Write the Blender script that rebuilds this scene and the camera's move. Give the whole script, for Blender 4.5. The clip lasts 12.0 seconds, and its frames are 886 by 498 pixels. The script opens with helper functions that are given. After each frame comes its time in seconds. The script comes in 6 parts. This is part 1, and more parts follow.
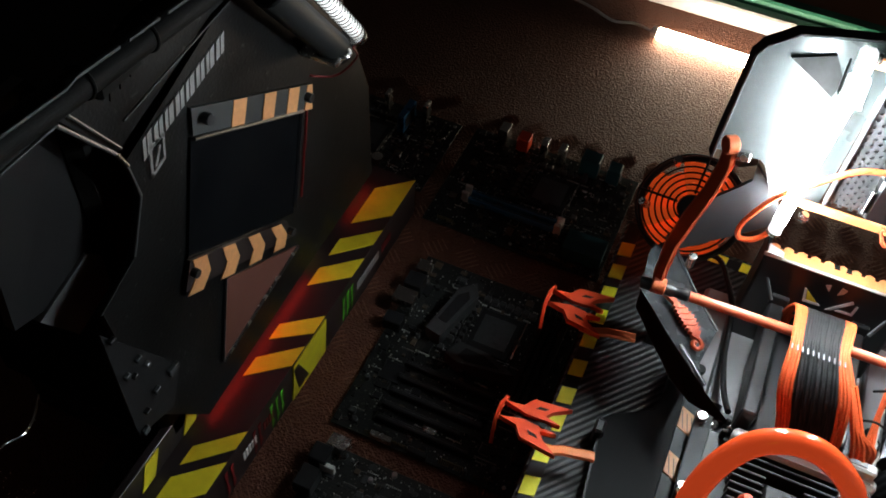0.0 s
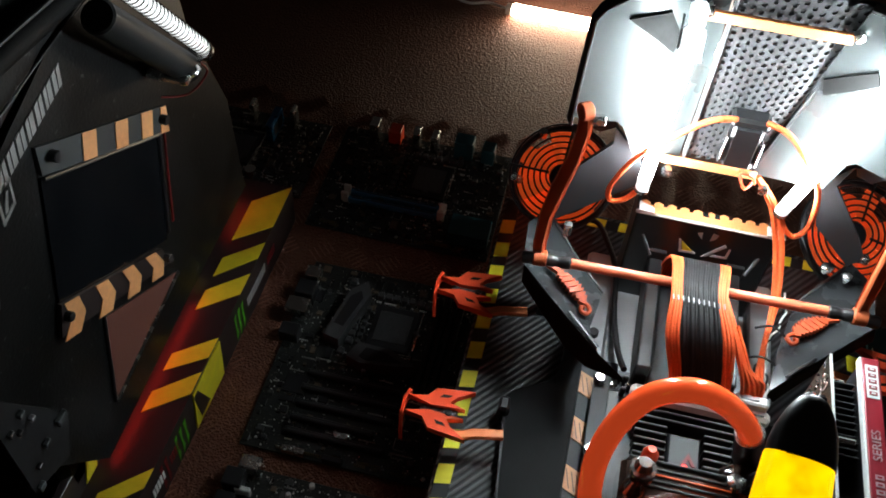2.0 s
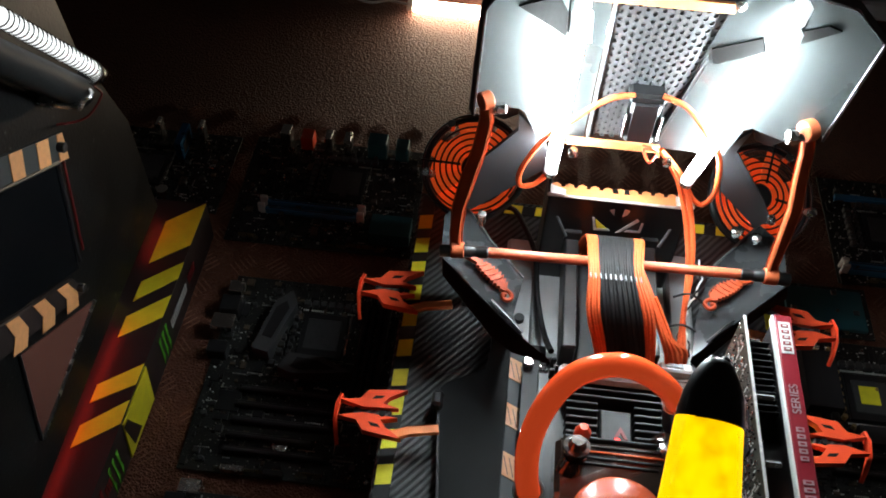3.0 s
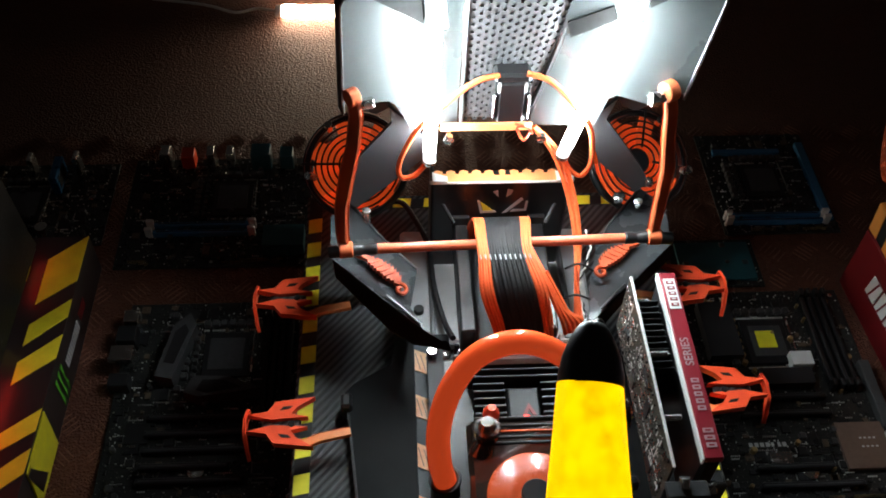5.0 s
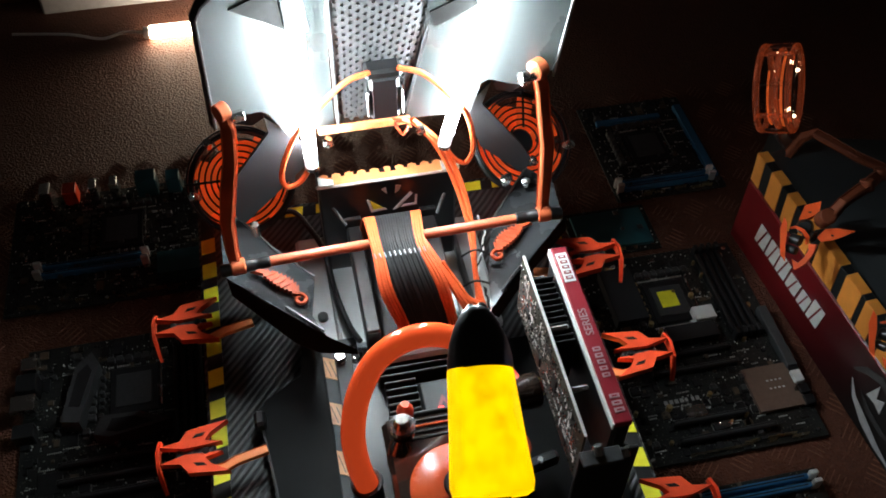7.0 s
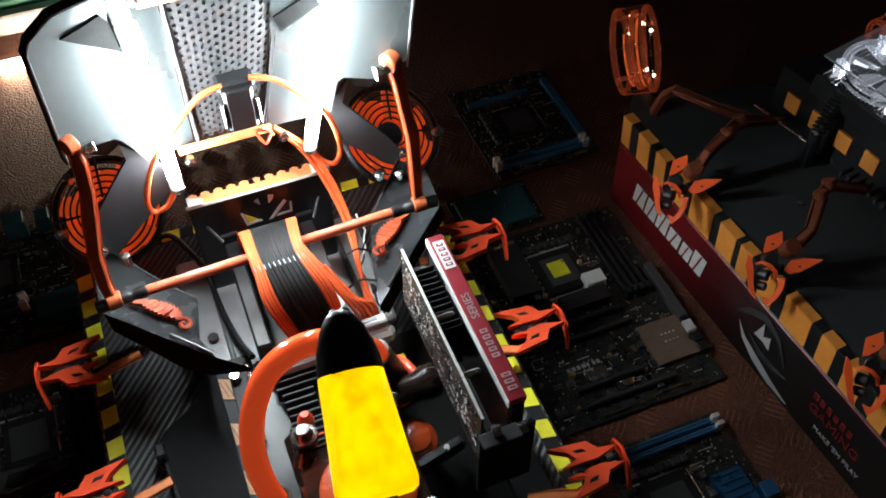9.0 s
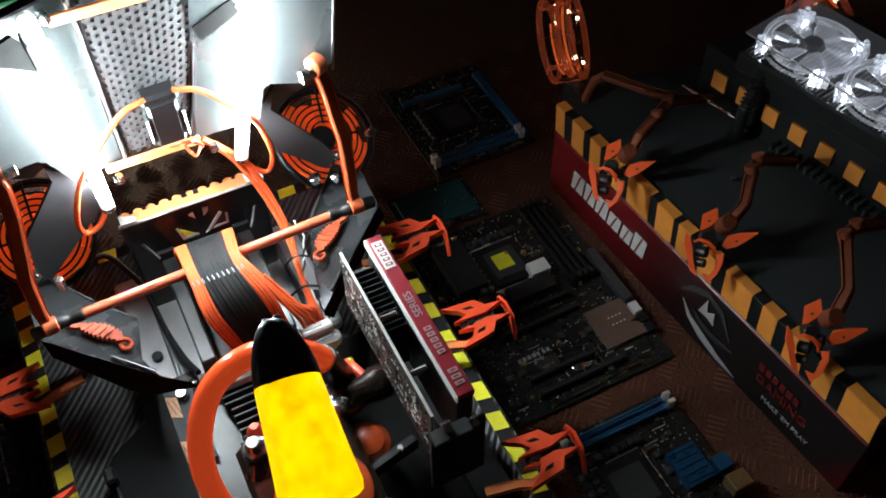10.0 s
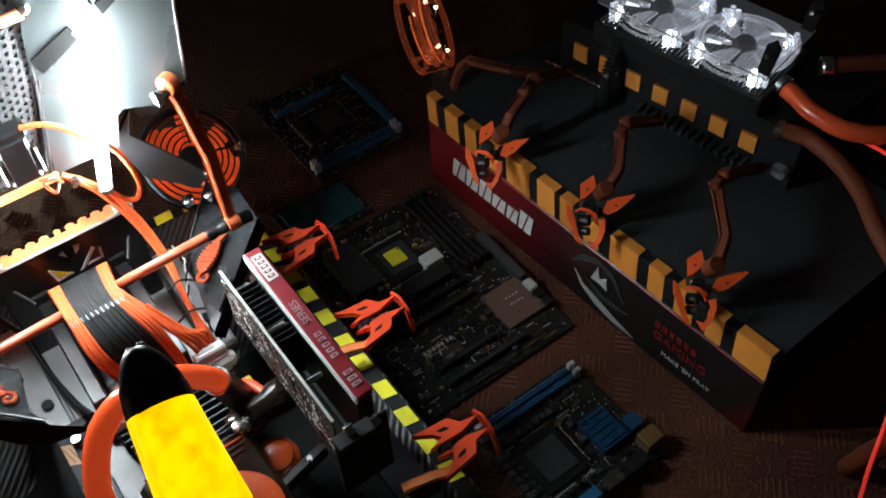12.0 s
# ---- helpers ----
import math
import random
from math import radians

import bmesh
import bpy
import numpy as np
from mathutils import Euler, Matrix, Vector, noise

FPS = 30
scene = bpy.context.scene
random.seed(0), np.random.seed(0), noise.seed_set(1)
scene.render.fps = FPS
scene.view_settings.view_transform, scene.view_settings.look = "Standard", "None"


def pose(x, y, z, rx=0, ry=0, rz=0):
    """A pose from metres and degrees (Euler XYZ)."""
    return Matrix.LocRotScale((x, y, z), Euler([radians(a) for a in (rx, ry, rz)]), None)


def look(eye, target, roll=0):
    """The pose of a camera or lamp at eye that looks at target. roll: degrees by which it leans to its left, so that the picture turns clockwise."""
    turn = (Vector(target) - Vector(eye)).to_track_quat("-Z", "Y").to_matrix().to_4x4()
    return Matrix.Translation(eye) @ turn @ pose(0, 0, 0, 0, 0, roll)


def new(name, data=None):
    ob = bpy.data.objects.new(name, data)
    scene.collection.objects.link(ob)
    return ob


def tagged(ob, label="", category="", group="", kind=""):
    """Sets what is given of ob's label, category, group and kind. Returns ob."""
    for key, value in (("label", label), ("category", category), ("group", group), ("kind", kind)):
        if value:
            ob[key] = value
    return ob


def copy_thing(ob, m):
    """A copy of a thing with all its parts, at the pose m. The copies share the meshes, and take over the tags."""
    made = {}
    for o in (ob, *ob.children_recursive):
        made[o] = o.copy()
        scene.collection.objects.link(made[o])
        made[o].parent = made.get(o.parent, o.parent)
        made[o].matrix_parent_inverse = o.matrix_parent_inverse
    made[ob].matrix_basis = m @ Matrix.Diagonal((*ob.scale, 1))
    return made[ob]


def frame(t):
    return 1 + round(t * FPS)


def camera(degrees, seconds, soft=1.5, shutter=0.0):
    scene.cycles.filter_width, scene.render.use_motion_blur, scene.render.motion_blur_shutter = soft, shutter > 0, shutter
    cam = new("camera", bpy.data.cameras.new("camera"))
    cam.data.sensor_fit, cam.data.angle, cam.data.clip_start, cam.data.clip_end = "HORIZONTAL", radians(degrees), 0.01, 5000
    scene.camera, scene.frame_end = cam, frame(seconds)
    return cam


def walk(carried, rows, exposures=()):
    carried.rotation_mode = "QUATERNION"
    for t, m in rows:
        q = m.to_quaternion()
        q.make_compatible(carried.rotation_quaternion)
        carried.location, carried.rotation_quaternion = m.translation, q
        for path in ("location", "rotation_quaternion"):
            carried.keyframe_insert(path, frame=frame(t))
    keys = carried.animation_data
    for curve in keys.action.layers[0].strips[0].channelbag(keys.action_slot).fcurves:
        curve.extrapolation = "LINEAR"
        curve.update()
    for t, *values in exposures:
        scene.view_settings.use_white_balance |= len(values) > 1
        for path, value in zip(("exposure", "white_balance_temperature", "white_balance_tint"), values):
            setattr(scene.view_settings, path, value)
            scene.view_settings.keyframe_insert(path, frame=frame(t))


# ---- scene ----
cam = camera(51.0, 12.0, soft=1.8)
PATH = [
    (0, (-0.104, -0.528, 1.057), (-0.536, 0.688, -0.471), 5.4),
    (0.5, (-0.102, -0.527, 1.057), (-0.498, 0.703, -0.469), 5.2),
    (1, (-0.096, -0.524, 1.058), (-0.447, 0.719, -0.469), 4.8),
    (1.5, (-0.092, -0.522, 1.057), (-0.388, 0.738, -0.467), 4.6),
    (2, (-0.085, -0.518, 1.058), (-0.313, 0.754, -0.468), 4.1),
    (2.5, (-0.075, -0.515, 1.06), (-0.242, 0.766, -0.467), 3.5),
    (3, (-0.067, -0.515, 1.059), (-0.157, 0.777, -0.465), 3.1),
    (3.5, (-0.061, -0.513, 1.058), (-0.093, 0.781, -0.466), 2.8),
    (5.5, (-0.037, -0.516, 1.056), (0.108, 0.775, -0.465), 1.8),
    (6, (-0.032, -0.51, 1.057), (0.165, 0.765, -0.471), 1.5),
    (6.5, (-0.026, -0.515, 1.054), (0.211, 0.759, -0.469), 1.0),
    (8.5, (-0.002, -0.518, 1.055), (0.41, 0.702, -0.476), -0.1),
    (9, (0.007, -0.52, 1.055), (0.469, 0.677, -0.479), -0.6),
    (9.5, (0.01, -0.522, 1.053), (0.523, 0.655, -0.48), -0.8),
    (10, (0.018, -0.524, 1.053), (0.574, 0.629, -0.484), -1.2),
    (10.5, (0.022, -0.525, 1.052), (0.629, 0.599, -0.487), -1.3),
    (11, (0.027, -0.528, 1.05), (0.68, 0.567, -0.49), -1.6),
    (11.5, (0.031, -0.529, 1.05), (0.72, 0.54, -0.493), -1.8),
    (12, (0.038, -0.537, 1.047), (0.762, 0.512, -0.494), -2.4),
]
walk(cam, [(t, look(eye, target, roll)) for t, eye, target, roll in PATH])

# ---- light ----
world = bpy.data.worlds.new("room_dark")
scene.world = world
world.use_nodes = True
world.node_tree.nodes["Background"].inputs[0].default_value = (0.75, 0.62, 0.55, 1)
world.node_tree.nodes["Background"].inputs[1].default_value = 0.012
scene.view_settings.exposure = 0.1


# ---- materials ----
def nodes_of(name):
    m = bpy.data.materials.new(name)
    m.use_nodes = True
    nt = m.node_tree
    return m, nt, nt.nodes["Principled BSDF"], nt.nodes.new("ShaderNodeTexCoord")


def mat(name, col, rough=0.5, metal=0.0, vary=0.25, scale=40.0, bump=0.1, fine=400.0, coat=0.0, rnd=0.0, wear=0.0, spec=0.5, lit=0.0):
    """A painted, moulded or metal surface with stains, grain and worn specks. lit: added self-glow."""
    m, nt, b, tc = nodes_of(name)
    n1 = nt.nodes.new("ShaderNodeTexNoise")
    n1.inputs["Scale"].default_value, n1.inputs["Detail"].default_value = scale, 6
    n2 = nt.nodes.new("ShaderNodeTexNoise")
    n2.inputs["Scale"].default_value, n2.inputs["Detail"].default_value = fine, 3
    nt.links.new(tc.outputs["Object"], n1.inputs["Vector"])
    nt.links.new(tc.outputs["Object"], n2.inputs["Vector"])
    mix = nt.nodes.new("ShaderNodeMix")
    mix.data_type = "RGBA"
    lo = [c * (1 - vary) for c in col]
    hi = [min(1, c * (1 + vary)) for c in col]
    mix.inputs["A"].default_value, mix.inputs["B"].default_value = (*lo, 1), (*hi, 1)
    nt.links.new(n1.outputs["Fac"], mix.inputs["Factor"])
    out = mix.outputs["Result"]
    if rnd:
        oi = nt.nodes.new("ShaderNodeObjectInfo")
        hsv = nt.nodes.new("ShaderNodeHueSaturation")
        mp = nt.nodes.new("ShaderNodeMapRange")
        mp.inputs["To Min"].default_value, mp.inputs["To Max"].default_value = 1 - rnd, 1 + rnd
        nt.links.new(oi.outputs["Random"], mp.inputs["Value"])
        nt.links.new(mp.outputs["Result"], hsv.inputs["Value"])
        nt.links.new(out, hsv.inputs["Color"])
        out = hsv.outputs["Color"]
    if wear:
        n3 = nt.nodes.new("ShaderNodeTexNoise")
        n3.inputs["Scale"].default_value, n3.inputs["Detail"].default_value = 90, 8
        nt.links.new(tc.outputs["Object"], n3.inputs["Vector"])
        rp = nt.nodes.new("ShaderNodeMapRange")
        rp.inputs["From Min"].default_value, rp.inputs["From Max"].default_value = 0.66, 0.72
        nt.links.new(n3.outputs["Fac"], rp.inputs["Value"])
        mw = nt.nodes.new("ShaderNodeMix")
        mw.data_type = "RGBA"
        mw.inputs["B"].default_value = (wear, wear, wear, 1)
        nt.links.new(rp.outputs["Result"], mw.inputs["Factor"])
        nt.links.new(out, mw.inputs["A"])
        out = mw.outputs["Result"]
    nt.links.new(out, b.inputs["Base Color"])
    rr = nt.nodes.new("ShaderNodeMapRange")
    rr.inputs["To Min"].default_value, rr.inputs["To Max"].default_value = max(0.03, rough - 0.12), min(1, rough + 0.12)
    nt.links.new(n1.outputs["Fac"], rr.inputs["Value"])
    nt.links.new(rr.outputs["Result"], b.inputs["Roughness"])
    b.inputs["Metallic"].default_value = metal
    b.inputs["Coat Weight"].default_value = coat
    b.inputs["Specular IOR Level"].default_value = spec
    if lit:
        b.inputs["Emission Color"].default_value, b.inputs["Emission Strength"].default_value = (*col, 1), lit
    bp = nt.nodes.new("ShaderNodeBump")
    bp.inputs["Strength"].default_value, bp.inputs["Distance"].default_value = bump, 0.001
    nt.links.new(n2.outputs["Fac"], bp.inputs["Height"])
    nt.links.new(bp.outputs["Normal"], b.inputs["Normal"])
    return m


def glow(name, col, strength):
    m, nt, b, tc = nodes_of(name)
    b.inputs["Base Color"].default_value = (*col, 1)
    b.inputs["Emission Color"].default_value = (*col, 1)
    b.inputs["Emission Strength"].default_value = strength
    return m


def clear(name, col, rough=0.05, ior=1.45, weight=1.0):
    m, nt, b, tc = nodes_of(name)
    b.inputs["Base Color"].default_value = (*col, 1)
    b.inputs["Roughness"].default_value, b.inputs["IOR"].default_value = rough, ior
    b.inputs["Transmission Weight"].default_value = weight
    return m


def carbon_mat():
    """Ribbed carbon-look film: slanting ribs that alternate in broad bands."""
    m, nt, b, tc = nodes_of("carbon_film")
    mp = nt.nodes.new("ShaderNodeMapping")
    mp.inputs["Rotation"].default_value = (0, 0, radians(40))
    nt.links.new(tc.outputs["Object"], mp.inputs["Vector"])
    w = nt.nodes.new("ShaderNodeTexWave")
    w.inputs["Scale"].default_value, w.inputs["Distortion"].default_value = 44, 0.4
    nt.links.new(mp.outputs["Vector"], w.inputs["Vector"])
    n = nt.nodes.new("ShaderNodeTexNoise")
    n.inputs["Scale"].default_value = 60
    nt.links.new(tc.outputs["Object"], n.inputs["Vector"])
    mx = nt.nodes.new("ShaderNodeMix")
    mx.data_type = "RGBA"
    mx.inputs["A"].default_value, mx.inputs["B"].default_value = (0.005, 0.005, 0.006, 1), (0.065, 0.068, 0.071, 1)
    nt.links.new(w.outputs["Fac"], mx.inputs["Factor"])
    nt.links.new(mx.outputs["Result"], b.inputs["Base Color"])
    rr = nt.nodes.new("ShaderNodeMapRange")
    rr.inputs["To Min"].default_value, rr.inputs["To Max"].default_value = 0.3, 0.6
    nt.links.new(n.outputs["Fac"], rr.inputs["Value"])
    nt.links.new(rr.outputs["Result"], b.inputs["Roughness"])
    bp = nt.nodes.new("ShaderNodeBump")
    bp.inputs["Strength"].default_value, bp.inputs["Distance"].default_value = 0.6, 0.0015
    nt.links.new(w.outputs["Fac"], bp.inputs["Height"])
    nt.links.new(bp.outputs["Normal"], b.inputs["Normal"])
    return m


def ground_mat():
    """Brown short-pile covering with crumpled relief and darker patches."""
    m, nt, b, tc = nodes_of("brown_covering")
    a = nt.nodes.new("ShaderNodeTexNoise")
    a.inputs["Scale"].default_value, a.inputs["Detail"].default_value, a.inputs["Roughness"].default_value = 75, 12, 0.75
    c = nt.nodes.new("ShaderNodeTexNoise")
    c.inputs["Scale"].default_value, c.inputs["Detail"].default_value = 6, 5
    v = nt.nodes.new("ShaderNodeTexVoronoi")
    v.inputs["Scale"].default_value = 330
    for n in (a, c, v):
        nt.links.new(tc.outputs["Object"], n.inputs["Vector"])
    mx = nt.nodes.new("ShaderNodeMix")
    mx.data_type = "RGBA"
    mx.inputs["A"].default_value, mx.inputs["B"].default_value = (0.06, 0.015, 0.007, 1), (0.25, 0.075, 0.034, 1)
    nt.links.new(a.outputs["Fac"], mx.inputs["Factor"])
    my = nt.nodes.new("ShaderNodeMix")
    my.data_type, my.blend_type = "RGBA", "MULTIPLY"
    my.inputs["Factor"].default_value = 0.5
    nt.links.new(mx.outputs["Result"], my.inputs["A"])
    nt.links.new(c.outputs["Fac"], my.inputs["B"])
    nt.links.new(my.outputs["Result"], b.inputs["Base Color"])
    b.inputs["Roughness"].default_value = 0.75
    ad = nt.nodes.new("ShaderNodeMath")
    nt.links.new(a.outputs["Fac"], ad.inputs[0])
    nt.links.new(v.outputs["Distance"], ad.inputs[1])
    bp = nt.nodes.new("ShaderNodeBump")
    bp.inputs["Strength"].default_value, bp.inputs["Distance"].default_value = 0.75, 0.0045
    nt.links.new(ad.outputs["Value"], bp.inputs["Height"])
    nt.links.new(bp.outputs["Normal"], b.inputs["Normal"])
    return m


def sleeve_mat(name, col):
    """Braided cable sleeve."""
    m, nt, b, tc = nodes_of(name)
    v = nt.nodes.new("ShaderNodeTexVoronoi")
    v.inputs["Scale"].default_value = 900
    nt.links.new(tc.outputs["Object"], v.inputs["Vector"])
    mx = nt.nodes.new("ShaderNodeMix")
    mx.data_type = "RGBA"
    mx.inputs["A"].default_value, mx.inputs["B"].default_value = (*[c * 0.7 for c in col], 1), (*[min(1, c * 1.15) for c in col], 1)
    nt.links.new(v.outputs["Distance"], mx.inputs["Factor"])
    nt.links.new(mx.outputs["Result"], b.inputs["Base Color"])
    b.inputs["Roughness"].default_value, b.inputs["Specular IOR Level"].default_value = 0.6, 0.25
    bp = nt.nodes.new("ShaderNodeBump")
    bp.inputs["Strength"].default_value, bp.inputs["Distance"].default_value = 0.5, 0.0006
    nt.links.new(v.outputs["Distance"], bp.inputs["Height"])
    nt.links.new(bp.outputs["Normal"], b.inputs["Normal"])
    return m


def board_mat(name, col):
    """Circuit board: lacquer with fine traces and solder dots."""
    m, nt, b, tc = nodes_of(name)
    br = nt.nodes.new("ShaderNodeTexBrick")
    br.inputs["Scale"].default_value = 60
    br.inputs["Color1"].default_value, br.inputs["Color2"].default_value = (*col, 1), (*[c * 0.6 for c in col], 1)
    br.inputs["Mortar"].default_value = (*[c * 2.0 for c in col], 1)
    br.inputs["Mortar Size"].default_value = 0.01
    v = nt.nodes.new("ShaderNodeTexVoronoi")
    v.inputs["Scale"].default_value = 220
    nt.links.new(tc.outputs["Object"], br.inputs["Vector"])
    nt.links.new(tc.outputs["Object"], v.inputs["Vector"])
    lt = nt.nodes.new("ShaderNodeMath")
    lt.operation = "LESS_THAN"
    lt.inputs[1].default_value = 0.13
    nt.links.new(v.outputs["Distance"], lt.inputs[0])
    mx = nt.nodes.new("ShaderNodeMix")
    mx.data_type = "RGBA"
    mx.inputs["B"].default_value = (0.25, 0.24, 0.2, 1)
    nt.links.new(br.outputs["Color"], mx.inputs["A"])
    nt.links.new(lt.outputs["Value"], mx.inputs["Factor"])
    nt.links.new(mx.outputs["Result"], b.inputs["Base Color"])
    b.inputs["Roughness"].default_value = 0.35
    b.inputs["Specular IOR Level"].default_value = 0.3
    return m


BLACK = mat("black_powder_coat", (0.022, 0.023, 0.025), 0.42, 0.0, 0.4, 30, 0.12, 900)
BLACKG = mat("black_satin_plastic", (0.012, 0.012, 0.013), 0.35, 0.0, 0.4, 60, 0.05)
TOWERB = mat("scuffed_black_panel", (0.004, 0.0043, 0.0045), 0.42, 0.0, 0.95, 14, 0.3, 300, wear=0.05, spec=0.2)
HULLB = mat("dull_black_hull", (0.011, 0.0118, 0.0124), 0.55, 0.0, 0.5, 20, 0.1, 800, spec=0.16)
MESHM = mat("dark_punched_steel", (0.05, 0.05, 0.052), 0.45, 0.3, 0.3, 60, 0.05)
REDDIM = mat("red_glow_colour", (0.1, 0.003, 0.003), 0.4, 0.0, 0.5, 60, 0.05)
HANDB = mat("black_rubber", (0.004, 0.004, 0.004), 0.7, 0.0, 0.4, 60, 0.1, spec=0.1)
GREYM = mat("brushed_grey_sheet", (0.16, 0.165, 0.17), 0.36, 0.5, 0.25, 25, 0.08)
LIDM = mat("pale_satin_sheet", (0.052, 0.06, 0.06), 0.3, 0.3, 0.12, 12, 0.04)
DGREY = mat("dark_grey_sheet", (0.03, 0.034, 0.036), 0.55, 0.0, 0.4, 10, 0.12, 700, spec=0.35)
GUNM = mat("dark_polished_steel", (0.2, 0.19, 0.18), 0.22, 0.9, 0.4, 120, 0.05)
STEEL = mat("bright_steel", (0.62, 0.62, 0.6), 0.25, 1.0, 0.15, 90, 0.05)
WHITEP = mat("white_plastic", (0.75, 0.75, 0.74), 0.4, 0.0, 0.08, 40, 0.04)
ARMO = mat("orange_arm_paint", (0.5, 0.11, 0.04), 0.4, 0.0, 0.2, 45, 0.08)
BARO = mat("orange_bar_paint", (0.62, 0.13, 0.06), 0.35, 0.0, 0.12, 45, 0.05)
BADGEO = mat("deep_orange_badge", (0.42, 0.05, 0.006), 0.6, 0.0, 0.2, 60, 0.1)
STARO = mat("orange_claw_print", (0.8, 0.1, 0.02), 0.6, 0.0, 0.18, 45, 0.15, spec=0.25)
PEACH = mat("orange_paint", (0.85, 0.28, 0.1), 0.4, 0.0, 0.12, 45, 0.06)
CLAWM = mat("red_orange_print", (0.86, 0.085, 0.03), 0.33, 0.0, 0.2, 60, 0.25, 600, coat=0.2)
BROWNM = mat("brown_orange_arm", (0.15, 0.036, 0.015), 0.6, 0.0, 0.3, 50, 0.15, spec=0.25)
YELLOW = mat("yellow_tape", (0.82, 0.76, 0.03), 0.5, 0.0, 0.18, 70, 0.15, 300, rnd=0.12)
YELLOWD = mat("yellow_vinyl", (0.68, 0.58, 0.025), 0.45, 0.0, 0.2, 60, 0.12, rnd=0.1)
OCHRE = mat("ochre_tape", (0.76, 0.28, 0.045), 0.55, 0.0, 0.15, 70, 0.15, rnd=0.1)
WOODY = mat("tan_striped_tape", (0.6, 0.28, 0.11), 0.5, 0.0, 0.25, 160, 0.2, rnd=0.08)
RED = mat("red_card", (0.19, 0.008, 0.012), 0.42, 0.0, 0.3, 12, 0.08)
CARDB = mat("black_card", (0.02, 0.014, 0.014), 0.38, 0.0, 0.4, 20, 0.06)
REDS = mat("red_shroud_strip", (0.25, 0.013, 0.024), 0.35, 0.0, 0.15, 60, 0.05)
INK = mat("white_print", (0.7, 0.7, 0.7), 0.5, 0.0, 0.15, 80, 0.03)
INKG = mat("grey_print", (0.42, 0.42, 0.43), 0.5, 0.0, 0.25, 80, 0.05)
WORNP = mat("worn_grey_print", (0.2, 0.2, 0.2), 0.55, 0.0, 0.5, 60, 0.05)
INKP = mat("pinkish_print", (0.42, 0.26, 0.28), 0.5, 0.0, 0.2, 80, 0.03)
WINGM = mat("dark_lacquered_wing", (0.05, 0.053, 0.056), 0.26, 0.4, 0.35, 30, 0.08, 700)
TRAYM = mat("light_grey_sheet", (0.42, 0.43, 0.44), 0.4, 0.1, 0.25, 25, 0.08)
CHIPB = mat("brown_component", (0.085, 0.06, 0.038), 0.45, 0.0, 0.5, 200, 0.05)
INKR = mat("red_print", (0.17, 0.01, 0.012), 0.5, 0.0, 0.15, 80, 0.03)
GREENP = mat("green_print", (0.1, 0.42, 0.03), 0.5, 0.0, 0.2, 80, 0.05)
BLUE = mat("blue_slot_plastic", (0.03, 0.16, 0.34), 0.4, 0.0, 0.2, 80, 0.05)
BLUEM = mat("blue_anodised", (0.02, 0.11, 0.25), 0.3, 0.6, 0.2, 80, 0.1)
TEAL = mat("dark_teal_block", (0.015, 0.09, 0.11), 0.45, 0.0, 0.2, 80, 0.05)
CHIP = mat("black_chip", (0.012, 0.012, 0.013), 0.4, 0.0, 0.3, 120, 0.05, spec=0.3)
SPECK = mat("bright_solder", (0.66, 0.65, 0.62), 0.35, 0.2, 0.3, 300, 0.05)
SINKD = mat("dark_heatsink", (0.055, 0.056, 0.058), 0.4, 0.2, 0.3, 200, 0.15, spec=0.4)
RIBM = mat("worn_rib", (0.2, 0.075, 0.04), 0.5, 0.0, 0.7, 14, 0.1)
GOLD = mat("brassy_caps", (0.42, 0.3, 0.14), 0.35, 0.8, 0.3, 300, 0.1)
BRONZE = mat("bronze_heatsink", (0.2, 0.135, 0.105), 0.35, 0.3, 0.2, 200, 0.2)
WOOD = mat("brown_wood", (0.22, 0.08, 0.03), 0.5, 0.0, 0.4, 12, 0.2)
GREENB = mat("green_enamel", (0.03, 0.16, 0.1), 0.45, 0.0, 0.2, 30, 0.1)
# lit adds emission so the hose looks bright; it is no lamp
TUBEO = mat("self_lit_orange_hose", (1.0, 0.1, 0.024), 0.2, 0.0, 0.1, 40, 0.02, coat=0.6, lit=0.34)
HOSED = mat("dim_orange_hose", (0.75, 0.1, 0.03), 0.25, 0.0, 0.15, 40, 0.03, coat=0.4)
LEATHER = mat("red_brown_mesh", (0.1, 0.03, 0.02), 0.7, 0.0, 0.3, 200, 0.3)
PCBD = board_mat("black_circuit_board", (0.017, 0.018, 0.017))
PCBG = board_mat("olive_circuit_board", (0.03, 0.03, 0.02))
CARBON = carbon_mat()
COVER = ground_mat()
SLEEVEO = sleeve_mat("orange_sleeve", (0.85, 0.13, 0.035))
SLEEVEB = sleeve_mat("black_sleeve", (0.011, 0.011, 0.012))
GLASS = clear("clear_acrylic", (0.95, 0.96, 0.97), 0.08)
SMOKED = mat("dark_smoked_plastic", (0.02, 0.012, 0.009), 0.12, 0.0, 0.4, 60, 0.03, coat=0.5)
ORGDIM = mat("orange_pump_plastic", (0.55, 0.08, 0.02), 0.25, 0.0, 0.25, 60, 0.05, coat=0.3)
SCREEN = mat("dark_glass_screen", (0.0035, 0.004, 0.005), 0.22, 0.0, 0.5, 14, 0.02, spec=0.2)
COLD = glow("cold_cathode", (0.86, 0.97, 1.0), 215.0)
WARM = glow("warm_tube", (1.0, 0.82, 0.6), 46.0)
LAMPW = glow("lamp_lens", (0.95, 0.97, 1.0), 1.5)
LEDW = glow("white_led", (0.85, 0.92, 1.0), 60.0)
LEDC = glow("warm_white_led", (1.0, 0.75, 0.5), 5.0)
